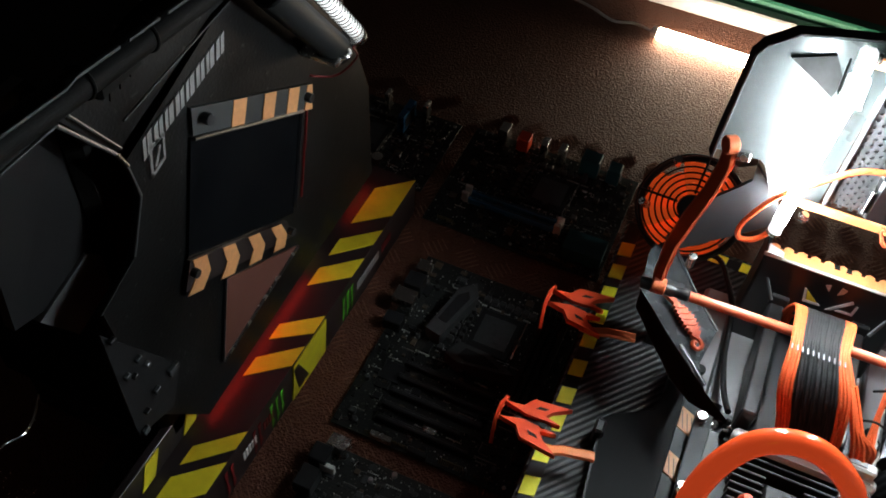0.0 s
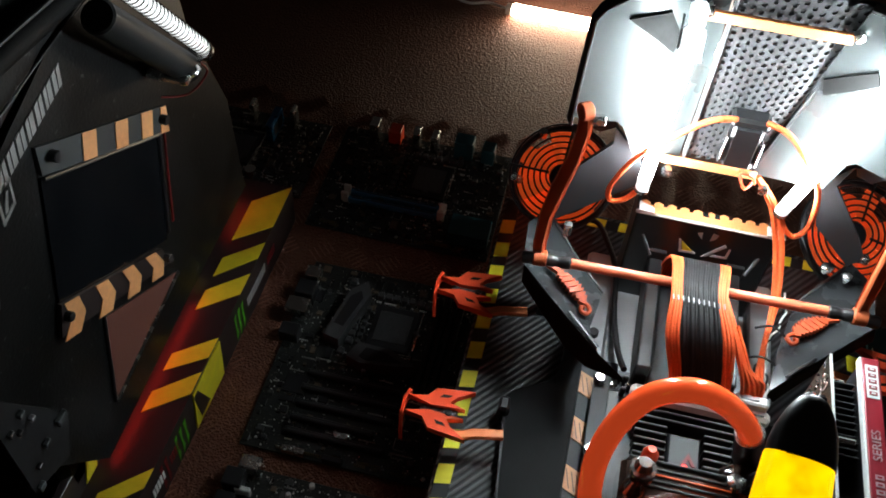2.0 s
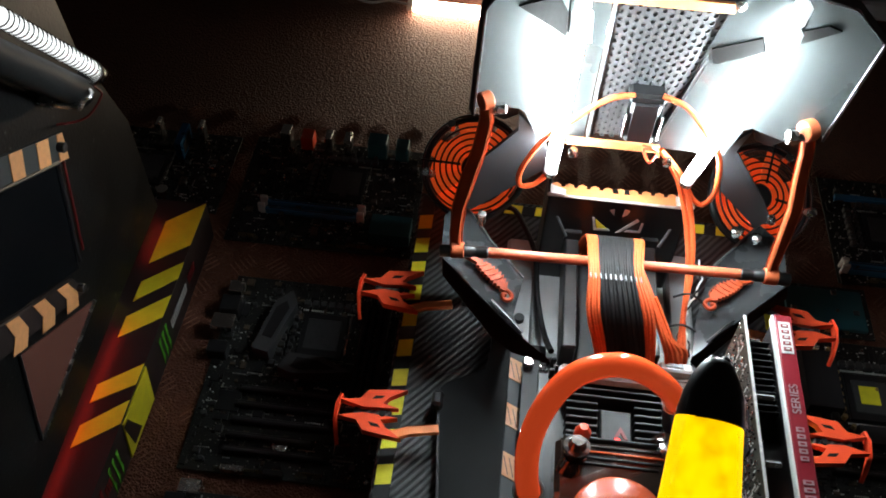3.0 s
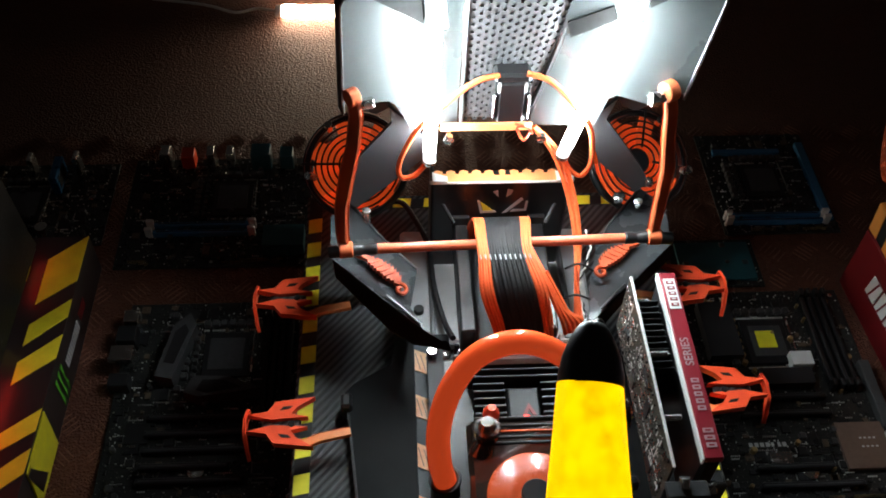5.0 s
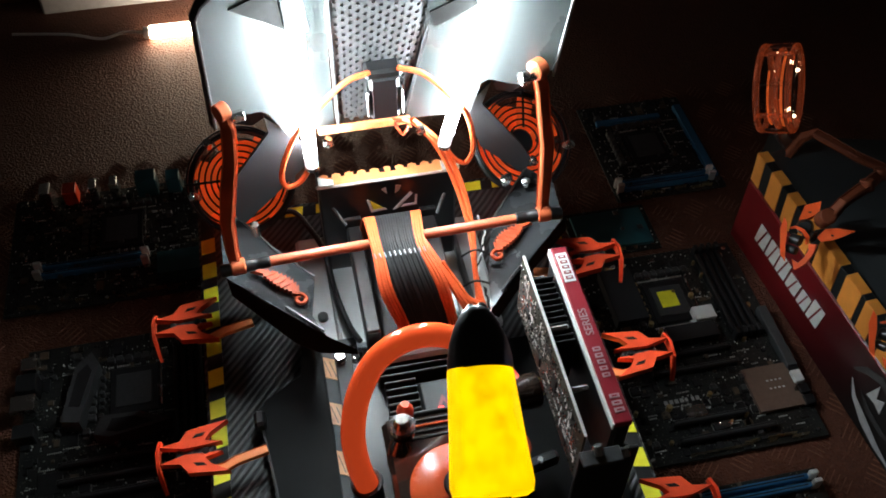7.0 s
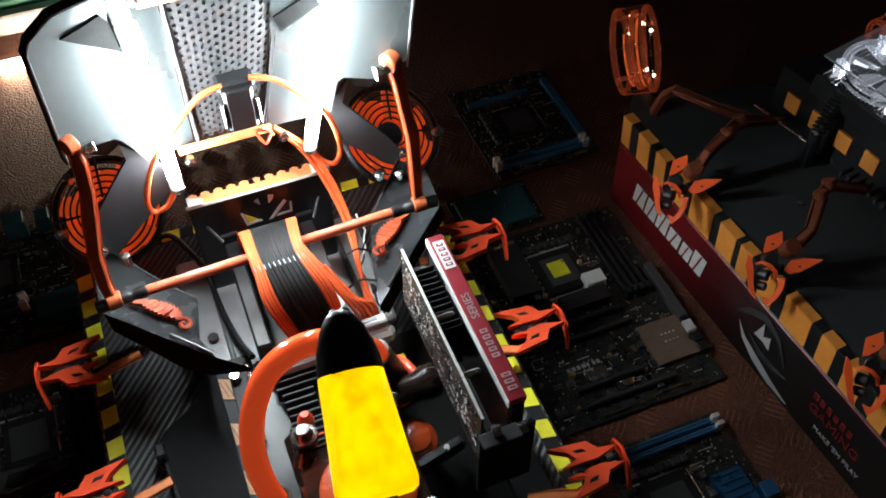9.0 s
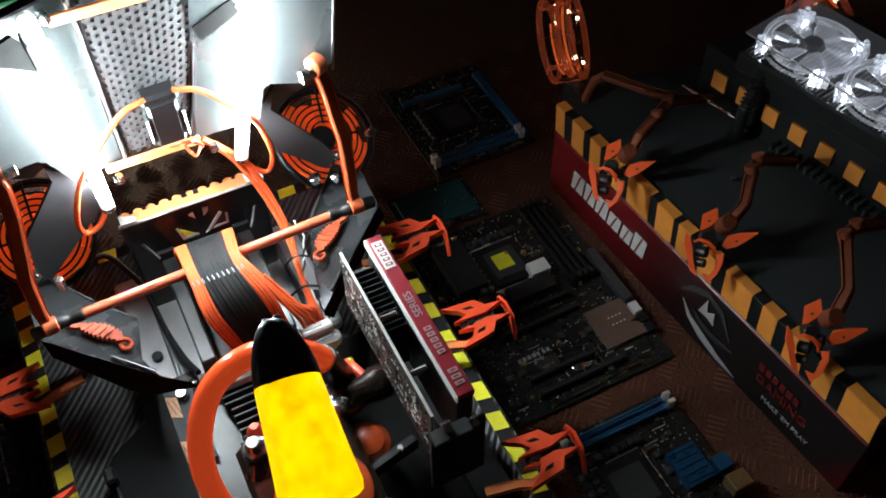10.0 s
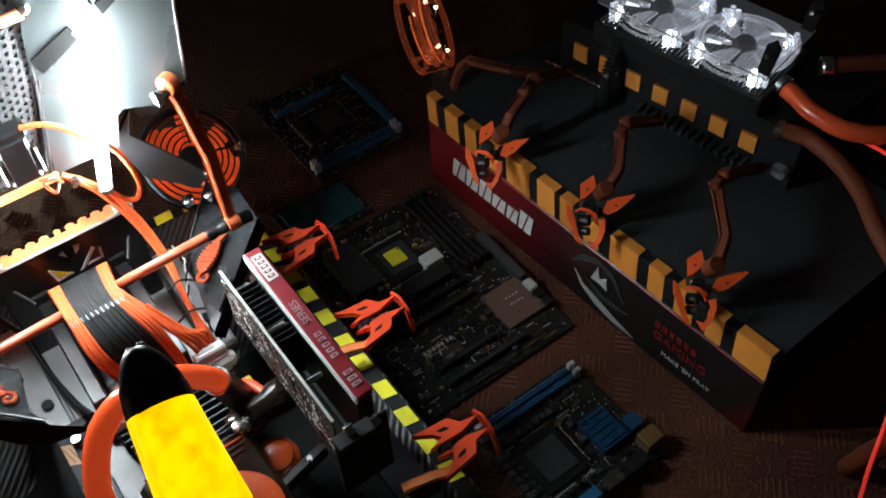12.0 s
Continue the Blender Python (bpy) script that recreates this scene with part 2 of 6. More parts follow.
# faint orange emission is added so the clear plastic shows up
FANC = clear("acrylic_added_orange_glow", (1.0, 0.8, 0.7), 0.06, 1.4, 0.95)
FANC.node_tree.nodes["Principled BSDF"].inputs["Emission Color"].default_value = (1.0, 0.14, 0.03, 1)
FANC.node_tree.nodes["Principled BSDF"].inputs["Emission Strength"].default_value = 0.025
SHINE = glow("lit_orange_rim", (1.0, 0.16, 0.03), 0.3)
LEDR = glow("red_led", (1.0, 0.03, 0.02), 6.5)
WIRER = glow("red_lit_wire", (1.0, 0.05, 0.03), 0.4)
# emission stands in for tube light shining through the orange plastic
FANG = glow("orange_blade_added_glow", (0.9, 0.1, 0.016), 0.3)
# its emission, set below, stands in for LED light caught in the acrylic
ACRYLIT = clear("acrylic_added_led_glow", (0.95, 0.97, 1.0), 0.12, 1.4, 0.92)
# weak emission, set below, puts a veil of LED haze on the sheet
HAZY = clear("acrylic_added_haze", (0.95, 0.96, 1.0), 0.12, 1.2, 1.0)
HAZY.node_tree.nodes["Principled BSDF"].inputs["Emission Color"].default_value = (0.85, 0.9, 1.0, 1)
HAZY.node_tree.nodes["Principled BSDF"].inputs["Emission Strength"].default_value = 0.012
ACRYLIT.node_tree.nodes["Principled BSDF"].inputs["Emission Color"].default_value = (0.85, 0.9, 1.0, 1)
ACRYLIT.node_tree.nodes["Principled BSDF"].inputs["Emission Strength"].default_value = 0.06
ACRYL = glow("acrylic_added_glow", (0.9, 0.97, 1.0), 1.1)


def coolant_mat():
    """Cloudy coolant lit from inside."""
    m, nt, b, tc = nodes_of("glowing_yellow_coolant")
    n = nt.nodes.new("ShaderNodeTexNoise")
    n.inputs["Scale"].default_value, n.inputs["Detail"].default_value = 90, 5
    nt.links.new(tc.outputs["Object"], n.inputs["Vector"])
    r = nt.nodes.new("ShaderNodeMapRange")
    r.inputs["From Min"].default_value, r.inputs["From Max"].default_value = 0.3, 0.6
    r.inputs["To Min"].default_value, r.inputs["To Max"].default_value = 0.85, 1.35
    nt.links.new(n.outputs["Fac"], r.inputs["Value"])
    b.inputs["Base Color"].default_value = (0.8, 0.45, 0.01, 1)
    b.inputs["Emission Color"].default_value = (1.0, 0.62, 0.0, 1)
    nt.links.new(r.outputs["Result"], b.inputs["Emission Strength"])
    b.inputs["Roughness"].default_value = 0.25
    return m


COOLANT = coolant_mat()


def carton_mat():
    """Glossy card printed red, running into black towards one end."""
    m, nt, b, tc = nodes_of("red_black_printed_card")
    sp = nt.nodes.new("ShaderNodeSeparateXYZ")
    nt.links.new(tc.outputs["Object"], sp.inputs["Vector"])
    n = nt.nodes.new("ShaderNodeTexNoise")
    n.inputs["Scale"].default_value, n.inputs["Detail"].default_value = 14, 5
    nt.links.new(tc.outputs["Object"], n.inputs["Vector"])
    ad = nt.nodes.new("ShaderNodeMath")
    ad.operation = "MULTIPLY_ADD"
    ad.inputs[1].default_value = 0.5
    nt.links.new(sp.outputs["Z"], ad.inputs[0])
    nt.links.new(sp.outputs["Y"], ad.inputs[2])
    r = nt.nodes.new("ShaderNodeValToRGB")
    mp = nt.nodes.new("ShaderNodeMapRange")
    mp.inputs["From Min"].default_value, mp.inputs["From Max"].default_value = -0.32, 0.3
    nt.links.new(ad.outputs["Value"], mp.inputs["Value"])
    nt.links.new(mp.outputs["Result"], r.inputs["Fac"])
    e = r.color_ramp.elements
    red, blk = (0.2, 0.008, 0.012, 1), (0.011, 0.01, 0.0105, 1)
    e[0].position, e[0].color = 0.08, (0.07, 0.004, 0.006, 1)
    e[1].position, e[1].color = 0.86, red
    for p, c in ((0.12, blk), (0.5, blk), (0.62, (0.05, 0.005, 0.007, 1))):
        k = e.new(p)
        k.color = c
    mx = nt.nodes.new("ShaderNodeMix")
    mx.data_type, mx.blend_type = "RGBA", "MULTIPLY"
    mx.inputs["Factor"].default_value = 0.45
    nt.links.new(r.outputs["Color"], mx.inputs["A"])
    nt.links.new(n.outputs["Fac"], mx.inputs["B"])
    nt.links.new(mx.outputs["Result"], b.inputs["Base Color"])
    b.inputs["Roughness"].default_value = 0.4
    return m


CARTON = carton_mat()


# ---- mesh tools ----
class Geo:
    def __init__(self, m=None):
        self.v, self.f, self.m = [], [], m or Matrix.Identity(4)

    def add(self, verts, faces, m=None):
        k = len(self.v)
        mm = self.m @ m if m else self.m
        self.v += [mm @ Vector(p) for p in verts]
        self.f += [tuple(i + k for i in q) for q in faces]
        return self

    def box(self, c, s, m=None, ch=None):
        """A box with chamfered edges, centre c and size s."""
        a = [x / 2 for x in s]
        d = min(s) * 0.14 if ch is None else ch
        d = min(d, min(s) * 0.45)
        vs, ids = [], {}
        for sx in (-1, 1):
            for sy in (-1, 1):
                for sz in (-1, 1):
                    for ax in range(3):
                        p = [sx * (a[0] - d), sy * (a[1] - d), sz * (a[2] - d)]
                        p[ax] = (sx, sy, sz)[ax] * a[ax]
                        ids[sx, sy, sz, ax] = len(vs)
                        vs.append((p[0] + c[0], p[1] + c[1], p[2] + c[2]))
        fs = []
        for ax in range(3):
            o1, o2 = (ax + 1) % 3, (ax + 2) % 3
            for s1 in (-1, 1):
                q = []
                for e, g in ((-1, -1), (1, -1), (1, 1), (-1, 1)):
                    k = [0, 0, 0]
                    k[ax], k[o1], k[o2] = s1, e, g
                    q.append(ids[k[0], k[1], k[2], ax])
                fs.append(tuple(q if s1 > 0 else q[::-1]))
            for e in (-1, 1):
                for g in (-1, 1):
                    k1, k2 = [0, 0, 0], [0, 0, 0]
                    k1[ax], k2[ax] = -1, 1
                    k1[o1] = k2[o1] = e
                    k1[o2] = k2[o2] = g
                    q = [ids[(*k1, o1)], ids[(*k2, o1)], ids[(*k2, o2)], ids[(*k1, o2)]]
                    fs.append(tuple(q if e * g > 0 else q[::-1]))
        for sx in (-1, 1):
            for sy in (-1, 1):
                for sz in (-1, 1):
                    q = [ids[sx, sy, sz, 0], ids[sx, sy, sz, 1], ids[sx, sy, sz, 2]]
                    fs.append(tuple(q if sx * sy * sz > 0 else q[::-1]))
        return self.add(vs, fs, m)

    def prism(self, poly, z0, z1, m=None):
        """A polygon in the xy plane, drawn out from z0 to z1."""
        n = len(poly)
        area = sum(poly[i][0] * poly[(i + 1) % n][1] - poly[(i + 1) % n][0] * poly[i][1] for i in range(n))
        if area < 0:
            poly = poly[::-1]
        vs = [(x, y, z0) for x, y in poly] + [(x, y, z1) for x, y in poly]
        fs = [tuple(range(n - 1, -1, -1)), tuple(range(n, 2 * n))]
        fs += [(i, (i + 1) % n, n + (i + 1) % n, n + i) for i in range(n)]
        return self.add(vs, fs, m)

    def lathe(self, a, b, prof, n=16):
        """Rings of radius r at part t of the way from a to b, with closed ends."""
        a, b = Vector(a), Vector(b)
        w = (b - a).normalized()
        u = w.orthogonal().normalized()
        s = w.cross(u)
        vs = []
        for t, r in prof:
            c = a.lerp(b, t)
            vs += [c + (u * math.cos(k * math.tau / n) + s * math.sin(k * math.tau / n)) * r for k in range(n)]
        fs = [tuple(range(n - 1, -1, -1)), tuple(range(len(vs) - n, len(vs)))]
        for i in range(len(prof) - 1):
            for k in range(n):
                k2 = (k + 1) % n
                fs.append((i * n + k, i * n + k2, (i + 1) * n + k2, (i + 1) * n + k))
        return self.add(vs, fs)

    def cyl(self, a, b, r, r2=None, n=16):
        r2 = r if r2 is None else r2
        h = max((Vector(b) - Vector(a)).length, 1e-6)
        e = min(0.12 * min(r, r2), 0.2 * h)
        return self.lathe(a, b, [(0, max(r - e, r * 0.5)), (e / h, r), (1 - e / h, r2), (1, max(r2 - e, r2 * 0.5))], n)

    def tube(self, pts, r, n=8, steps=6, flat=1.0):
        """A smooth hose or cable through the points."""
        p = [Vector(q) for q in pts]
        path = []
        for i in range(len(p) - 1):
            p0, p1, p2, p3 = p[max(i - 1, 0)], p[i], p[i + 1], p[min(i + 2, len(p) - 1)]
            for k in range(steps):
                t = k / steps
                path.append(0.5 * (2 * p1 + (p2 - p0) * t + (2 * p0 - 5 * p1 + 4 * p2 - p3) * t * t + (3 * p1 - p0 - 3 * p2 + p3) * t ** 3))
        path.append(p[-1])
        vs, u = [], None
        for i, c in enumerate(path):
            w = (path[min(i + 1, len(path) - 1)] - path[max(i - 1, 0)]).normalized()
            u = w.orthogonal().normalized() if u is None else (u - w * u.dot(w)).normalized()
            s = w.cross(u)
            vs += [c + (u * math.cos(k * math.tau / n) * flat + s * math.sin(k * math.tau / n)) * r for k in range(n)]
        fs = [tuple(range(n - 1, -1, -1)), tuple(range(len(vs) - n, len(vs)))]
        for i in range(len(path) - 1):
            for k in range(n):
                k2 = (k + 1) % n
                fs.append((i * n + k, i * n + k2, (i + 1) * n + k2, (i + 1) * n + k))
        return self.add(vs, fs)

    def strip(self, pts, wide, thick, side):
        """A flat bar through the points; side: the way across its width."""
        p = [Vector(q) for q in pts]
        side = Vector(side).normalized()
        vs = []
        for i, c in enumerate(p):
            w = (p[min(i + 1, len(p) - 1)] - p[max(i - 1, 0)]).normalized()
            a = (side - w * side.dot(w)).normalized()
            u = w.cross(a)
            wd = wide[i] if isinstance(wide, (list, tuple)) else wide
            e = min(thick, wd) * 0.18
            for x, y in ((-1, -0.5), (-1, 0.5), (1, 0.5), (1, -0.5)):
                for k in (0, 1):
                    first = (k == 0) == (x * y > 0)
                    vs.append(c + a * (x * (wd / 2 - (e if not first else 0))) + u * (y * (thick - (2 * e if first else 0))))
        fs = [tuple(range(8)), tuple(range(len(vs) - 1, len(vs) - 9, -1))]
        for i in range(len(p) - 1):
            for k in range(8):
                k2 = (k + 1) % 8
                fs.append((i * 8 + k2, i * 8 + k, (i + 1) * 8 + k, (i + 1) * 8 + k2))
        return self.add(vs, fs)

    def ring(self, c, axis, big, r, n=40, k=6):
        c, w = Vector(c), Vector(axis).normalized()
        u = w.orthogonal().normalized()
        s = w.cross(u)
        vs, fs = [], []
        for i in range(n):
            d = u * math.cos(i * math.tau / n) + s * math.sin(i * math.tau / n)
            vs += [c + d * (big + r * math.cos(j * math.tau / k)) + w * (r * math.sin(j * math.tau / k)) for j in range(k)]
        for i in range(n):
            i2 = (i + 1) % n
            for j in range(k):
                j2 = (j + 1) % k
                fs.append((i * k + j, i2 * k + j, i2 * k + j2, i * k + j2))
        return self.add(vs, fs)


def slab(top, drop):
    """A plate under the polygon top, as thick as the vector drop."""
    n = len(top)
    low = [tuple(a + b for a, b in zip(p, drop)) for p in top]
    return Geo().add(list(top) + low, [tuple(range(n)), tuple(range(2 * n - 1, n - 1, -1))] + [(i, n + i, n + (i + 1) % n, (i + 1) % n) for i in range(n)])


HOME = {}


def thing(name, at, label, category, group="", kind=""):
    ob = new(name)
    ob.location = at
    ob.empty_display_size = 0.02
    HOME[ob] = Vector(at)
    return tagged(ob, label, category, group, kind)


def mesh_of(name, geo, material, home, flat=False):
    me = bpy.data.meshes.new(name)
    me.from_pydata([tuple(p - home) for p in geo.v], [], geo.f)
    me.materials.append(material)
    me.validate()
    if not flat:
        me.polygons.foreach_set("use_smooth", [True] * len(me.polygons))
        me.set_sharp_from_angle(angle=radians(32))
    me.update()
    return me


def part(name, geo, material, parent, label="", kind="", flat=False):
    home = HOME[parent]
    ob = new(name, mesh_of(name, geo, material, home, flat))
    ob.parent = parent
    HOME[ob] = home
    return tagged(ob, label, kind=kind)


def solid(name, geo, material, at, label, category, group="", kind=""):
    """A thing that is one mesh."""
    ob = new(name, mesh_of(name, geo, material, Vector(at)))
    ob.location = at
    HOME[ob] = Vector(at)
    return tagged(ob, label, category, group, kind)


def letters(name, text, size, m, material, parent, label=""):
    cu = bpy.data.curves.new(name, "FONT")
    cu.body, cu.size, cu.extrude, cu.align_x, cu.align_y = text, size, 0.0004, "CENTER", "CENTER"
    tmp = new(name + "_tmp", cu)
    me = bpy.data.meshes.new_from_object(tmp)
    bpy.data.objects.remove(tmp)
    me.transform(Matrix.Translation(-HOME[parent]) @ m)
    me.materials.clear()
    me.materials.append(material)
    ob = new(name, me)
    ob.parent = parent
    HOME[ob] = HOME[parent]
    return tagged(ob, label)


def basis(o, x, y):
    """A pose at o whose x and y axes point along x and (nearly) y."""
    x = Vector(x).normalized()
    z = x.cross(Vector(y)).normalized()
    y = z.cross(x)
    m = Matrix((x, y, z)).transposed().to_4x4()
    m.translation = o
    return m


# ---- setting ----
ground = solid("ground", Geo().add([(-3, -2.5, 0), (3, -2.5, 0), (3, 3.2, 0), (-3, 3.2, 0)], [(0, 1, 2, 3)]), COVER, (0, 0, 0),
               "brown short-pile covering with embossed rib marks", "ground", kind="structure")
rib = Geo()
rng = random.Random(4)
for iy in range(-9, 13):
    for ix in range(-12, 17):
        cx, cy = ix * 0.052 + rng.uniform(-0.002, 0.002), iy * 0.052
        turn = radians(45 if (ix + iy) % 2 else -45)
        for k in range(5):
            d = (k - 2) * 0.0075
            m = Matrix.Translation((cx, cy, 0)) @ Matrix.Rotation(turn, 4, "Z")
            rib.box((0, d, 0.0006), (0.027 * rng.uniform(0.75, 1), 0.0014, 0.0016), m, 0.0004)
part("rib_mark", rib, RIBM, ground, "embossed ribs in groups of five", kind="stuff")

back = thing("wooden_edge", (0.5, 1.3, 0), "brown wooden board behind a white and green rail", "board", kind="structure")
part("board", Geo().box((0.5, 1.575, 0.025), (3.2, 0.9, 0.05), None, 0.006), WOOD, back)
part("rail", Geo().box((0.4, 1.09, 0.02), (1.7, 0.028, 0.04), None, 0.004), INKG, back, "white enamelled rail")
part("rail_cover", Geo().box((0.4, 1.1195, 0.028), (1.7, 0.03, 0.056), None, 0.004), GREENB, back, "green enamelled rail cover")

lamp = thing("tube_lamp", (0.0, 0.955, 0), "short glowing warm-white tube lamp lying on the covering", "lamp")
part("glass_tube", Geo().cyl((-0.25, 0.965, 0.014), (0.16, 0.955, 0.014), 0.012), WARM, lamp)
part("end_cap", Geo().cyl((-0.262, 0.966, 0.014), (-0.25, 0.965, 0.014), 0.011), WHITEP, lamp)
part("end_cap", Geo().cyl((0.16, 0.955, 0.014), (0.174, 0.9546, 0.014), 0.011), WHITEP, lamp)
part("lead", Geo().tube([(-0.26, 0.966, 0.014), (-0.3, 0.985, 0.006), (-0.34, 0.975, 0.005), (-0.4, 1.0, 0.005), (-0.5, 1.02, 0.005)], 0.0025), WHITEP, lamp, "thin white wire")


# ---- the open computer case in the middle ----
case = thing("computer_case", (0.085, 0.1, 0), "opened black modded computer case with orange trim and lit lid", "computer")
base = part("base_plate", Geo().box((0.066, -0.045, 0.1775), (0.446, 0.73, 0.013), None, 0.002), CARBON, case, "ribbed carbon-look deck edged with hazard tape")
part("base_body", Geo().box((0.066, -0.045, 0.0855), (0.42, 0.71, 0.171), None, 0.006), BLACKG, case, "black lower body of the case")
part("tape_band", Geo().box((-0.145, -0.045, 0.1845), (0.0165, 0.72, 0.0016), None, 0.0004), BLACKG, base)
part("tape_band", Geo().box((0.277, -0.045, 0.1845), (0.0165, 0.72, 0.0016), None, 0.0004), BLACKG, base)
part("tape_band", Geo().box((0.066, 0.304, 0.1846), (0.405, 0.0155, 0.0016), None, 0.0004), BLACKG, base)
rng = random.Random(9)
for x, rows in ((-0.145, (0.267, 0.228, 0.19, 0.153, 0.117, 0.074, 0.034, -0.001, -0.042, -0.083, -0.122, -0.162, -0.2)), (0.277, (0.26, 0.228, 0.2, 0.166, 0.126, 0.09, 0.05, 0.007, -0.026, -0.069, -0.11, -0.149, -0.188))):
    for y in rows:
        j = rng.uniform(-0.001, 0.001)
        t = 0.0016 if x < 0 else -0.0016
        part("tape_patch", Geo().prism([(x - 0.0082, y - 0.0112 + j - t), (x + 0.0082, y - 0.0112 + j + t), (x + 0.0082, y + 0.0112 + t), (x - 0.0082, y + 0.0112 - t)], 0.1854, 0.1862), YELLOW, base, flat=True)
for x in (-0.107, -0.071, -0.036, 0.003, 0.04, 0.078, 0.118, 0.157, 0.196, 0.233):
    part("tape_patch", Geo().prism([(x - 0.012, 0.2965), (x + 0.01, 0.2965), (x + 0.012, 0.3115), (x - 0.01, 0.3115)], 0.1855, 0.1863), YELLOW, base, flat=True)

# sheet added over the deck to turn it black between the hulls
part("cavity_floor", Geo().box((0.112, -0.17, 0.1868), (0.27, 0.46, 0.003), None, 0.001), HANDB, base, "dull black sheet added to darken the deck")

# side hulls
MX = 0.07


def side(x, s):
    return x if s < 0 else 2 * MX - x


for s in (-1, 1):
    X = lambda x: side(x, s)
    if s < 0:
        hull = part("side_hull", slab([(-0.101, 0.017, 0.197), (-0.093, 0.026, 0.199), (-0.053, 0.045, 0.206), (-0.049, 0.073, 0.207), (-0.05, 0.118, 0.207), (-0.036, 0.118, 0.21), (-0.027, 0.062, 0.21), (-0.026, -0.104, 0.21), (-0.03, -0.4, 0.21), (-0.085, -0.4, 0.198), (-0.087, -0.108, 0.198)], (0, 0, -0.02)), HULLB, case, "dull black side hull")
    else:
        hull = part("side_hull", Geo().prism([(0.252, -0.42), (0.215, -0.42), (0.215, 0.06), (0.23, 0.07), (0.25, 0.03)], 0.183, 0.204), HULLB, case, "dull black side hull")
    part("hull_rim", Geo().strip([(X(-0.086), -0.4, 0.1985), (X(-0.088), -0.108, 0.1985), (X(-0.101), 0.016, 0.1975)], 0.003, 0.003, (1, 0, 0)), BLACKG, hull)
    part("latch", Geo().box((X(-0.1), 0.0, 0.197), (0.012, 0.018, 0.028), None, 0.003), BLACKG, hull)
plate = part("striped_plate", Geo().box((-0.008, -0.06, 0.2085), (0.04, 0.28, 0.006), None, 0.001), DGREY, case, "grey plate with tan stripes")
for k in range(5):
    y = 0.045 - 0.057 * k
    tp = part("stripe", Geo().prism([(-0.027, y + 0.014), (0.003, y), (0.003, y - 0.026), (-0.027, y - 0.012)], 0.2118, 0.2127), WOODY, plate, flat=True)
    for n in range(5):
        part("stripe_line", Geo().prism([(-0.0265 + 0.0055 * n, y + 0.009 - 0.0025 * n), (-0.0215 + 0.0055 * n, y - 0.012 - 0.0022 * n), (-0.0205 + 0.0055 * n, y - 0.0125 - 0.0022 * n), (-0.0255 + 0.0055 * n, y + 0.0085 - 0.0025 * n)], 0.2128, 0.2131), CHIPB, tp, flat=True)
for y in (0.062, 0.022, -0.035, -0.12):
    part("screw", Geo().lathe((0.006, y, 0.2095), (0.006, y, 0.2165), [(0, 0.0028), (0.5, 0.0028), (0.55, 0.0052), (0.9, 0.0052), (1, 0.0035)], 12), GUNM, plate)

tray = part("inner_tray", Geo().box((0.07, 0.16, 0.192), (0.22, 0.17, 0.016), None, 0.004), TRAYM, case, "grey sheet-metal tray")
part("tray_rib", Geo().box((-0.005, 0.15, 0.204), (0.006, 0.17, 0.012), None, 0.002), GREYM, tray)
part("tray_rib", Geo().box((0.15, 0.15, 0.204), (0.006, 0.17, 0.012), None, 0.002), GREYM, tray)
for x, y in ((-0.02, 0.12), (-0.035, 0.17), (0.165, 0.12)):
    part("grommet", Geo().cyl((x, y, 0.199), (x, y, 0.206), 0.006, n=12), BLACKG, tray)

# wings: folded plates at both sides of the bar, each with a curled badge and a black flange below
def curl_badge(at, along, nrm, flip, wing):
    """A curled sea-creature silhouette: notched back, narrow waist, ringed tail and a forked head."""
    along, nrm = Vector(along), Vector(nrm).normalized()
    e = basis(Vector(at) + nrm * 0.0018, along, nrm.cross(along)) @ Matrix.Diagonal((1, flip, 1, 1))
    up, low = [], []
    for k in range(9):
        u = -0.021 + 0.0045 * k
        h = 0.0085 * math.sin(0.3 + k * 0.27)
        up += [(u, h), (u + 0.0005, h + 0.0042), (u + 0.0028, h + 0.001)]
        low += [(u, -0.0045 * math.sin(0.5 + k * 0.26)), (u + 0.0022, -0.0045 * math.sin(0.6 + k * 0.26) - 0.003)]
    head = [(-0.026, -0.004), (-0.034, -0.007), (-0.03, -0.001), (-0.036, 0.003), (-0.028, 0.0045)]
    b = part("badge", Geo(e).prism(head + up + [(0.022, 0.001), (0.022, -0.002)] + low[::-1], -0.001, 0.0035), BADGEO, wing, "orange curled badge")
    part("badge_tail", Geo(e).tube([(0.018, -0.001, 0.0015), (0.025, 0.002, 0.0015), (0.031, 0.0, 0.0015), (0.032, -0.007, 0.0015), (0.027, -0.0095, 0.0015), (0.0235, -0.006, 0.0015), (0.026, -0.0035, 0.0015)], 0.0023, 7, 5), BADGEO, wing)
    for k in range(4):
        part("badge_rib", Geo(e).tube([(-0.016 + 0.007 * k, -0.004, 0.0034), (-0.0135 + 0.007 * k, 0.002, 0.0042), (-0.013 + 0.007 * k, 0.008, 0.0034)], 0.0009, 5, 3), BADGEO, wing)
    return b


left_wing = part("wing", slab([(-0.099, 0.217, 0.285), (-0.116, 0.181, 0.295), (-0.112, 0.114, 0.318), (-0.11, 0.103, 0.316), (-0.057, 0.059, 0.302), (-0.02, 0.027, 0.297), (-0.031, 0.061, 0.288), (-0.023, 0.117, 0.279), (-0.06, 0.162, 0.281)], (0, -0.001, -0.004)), WINGM, case, "folded dark metal wing lit from above")
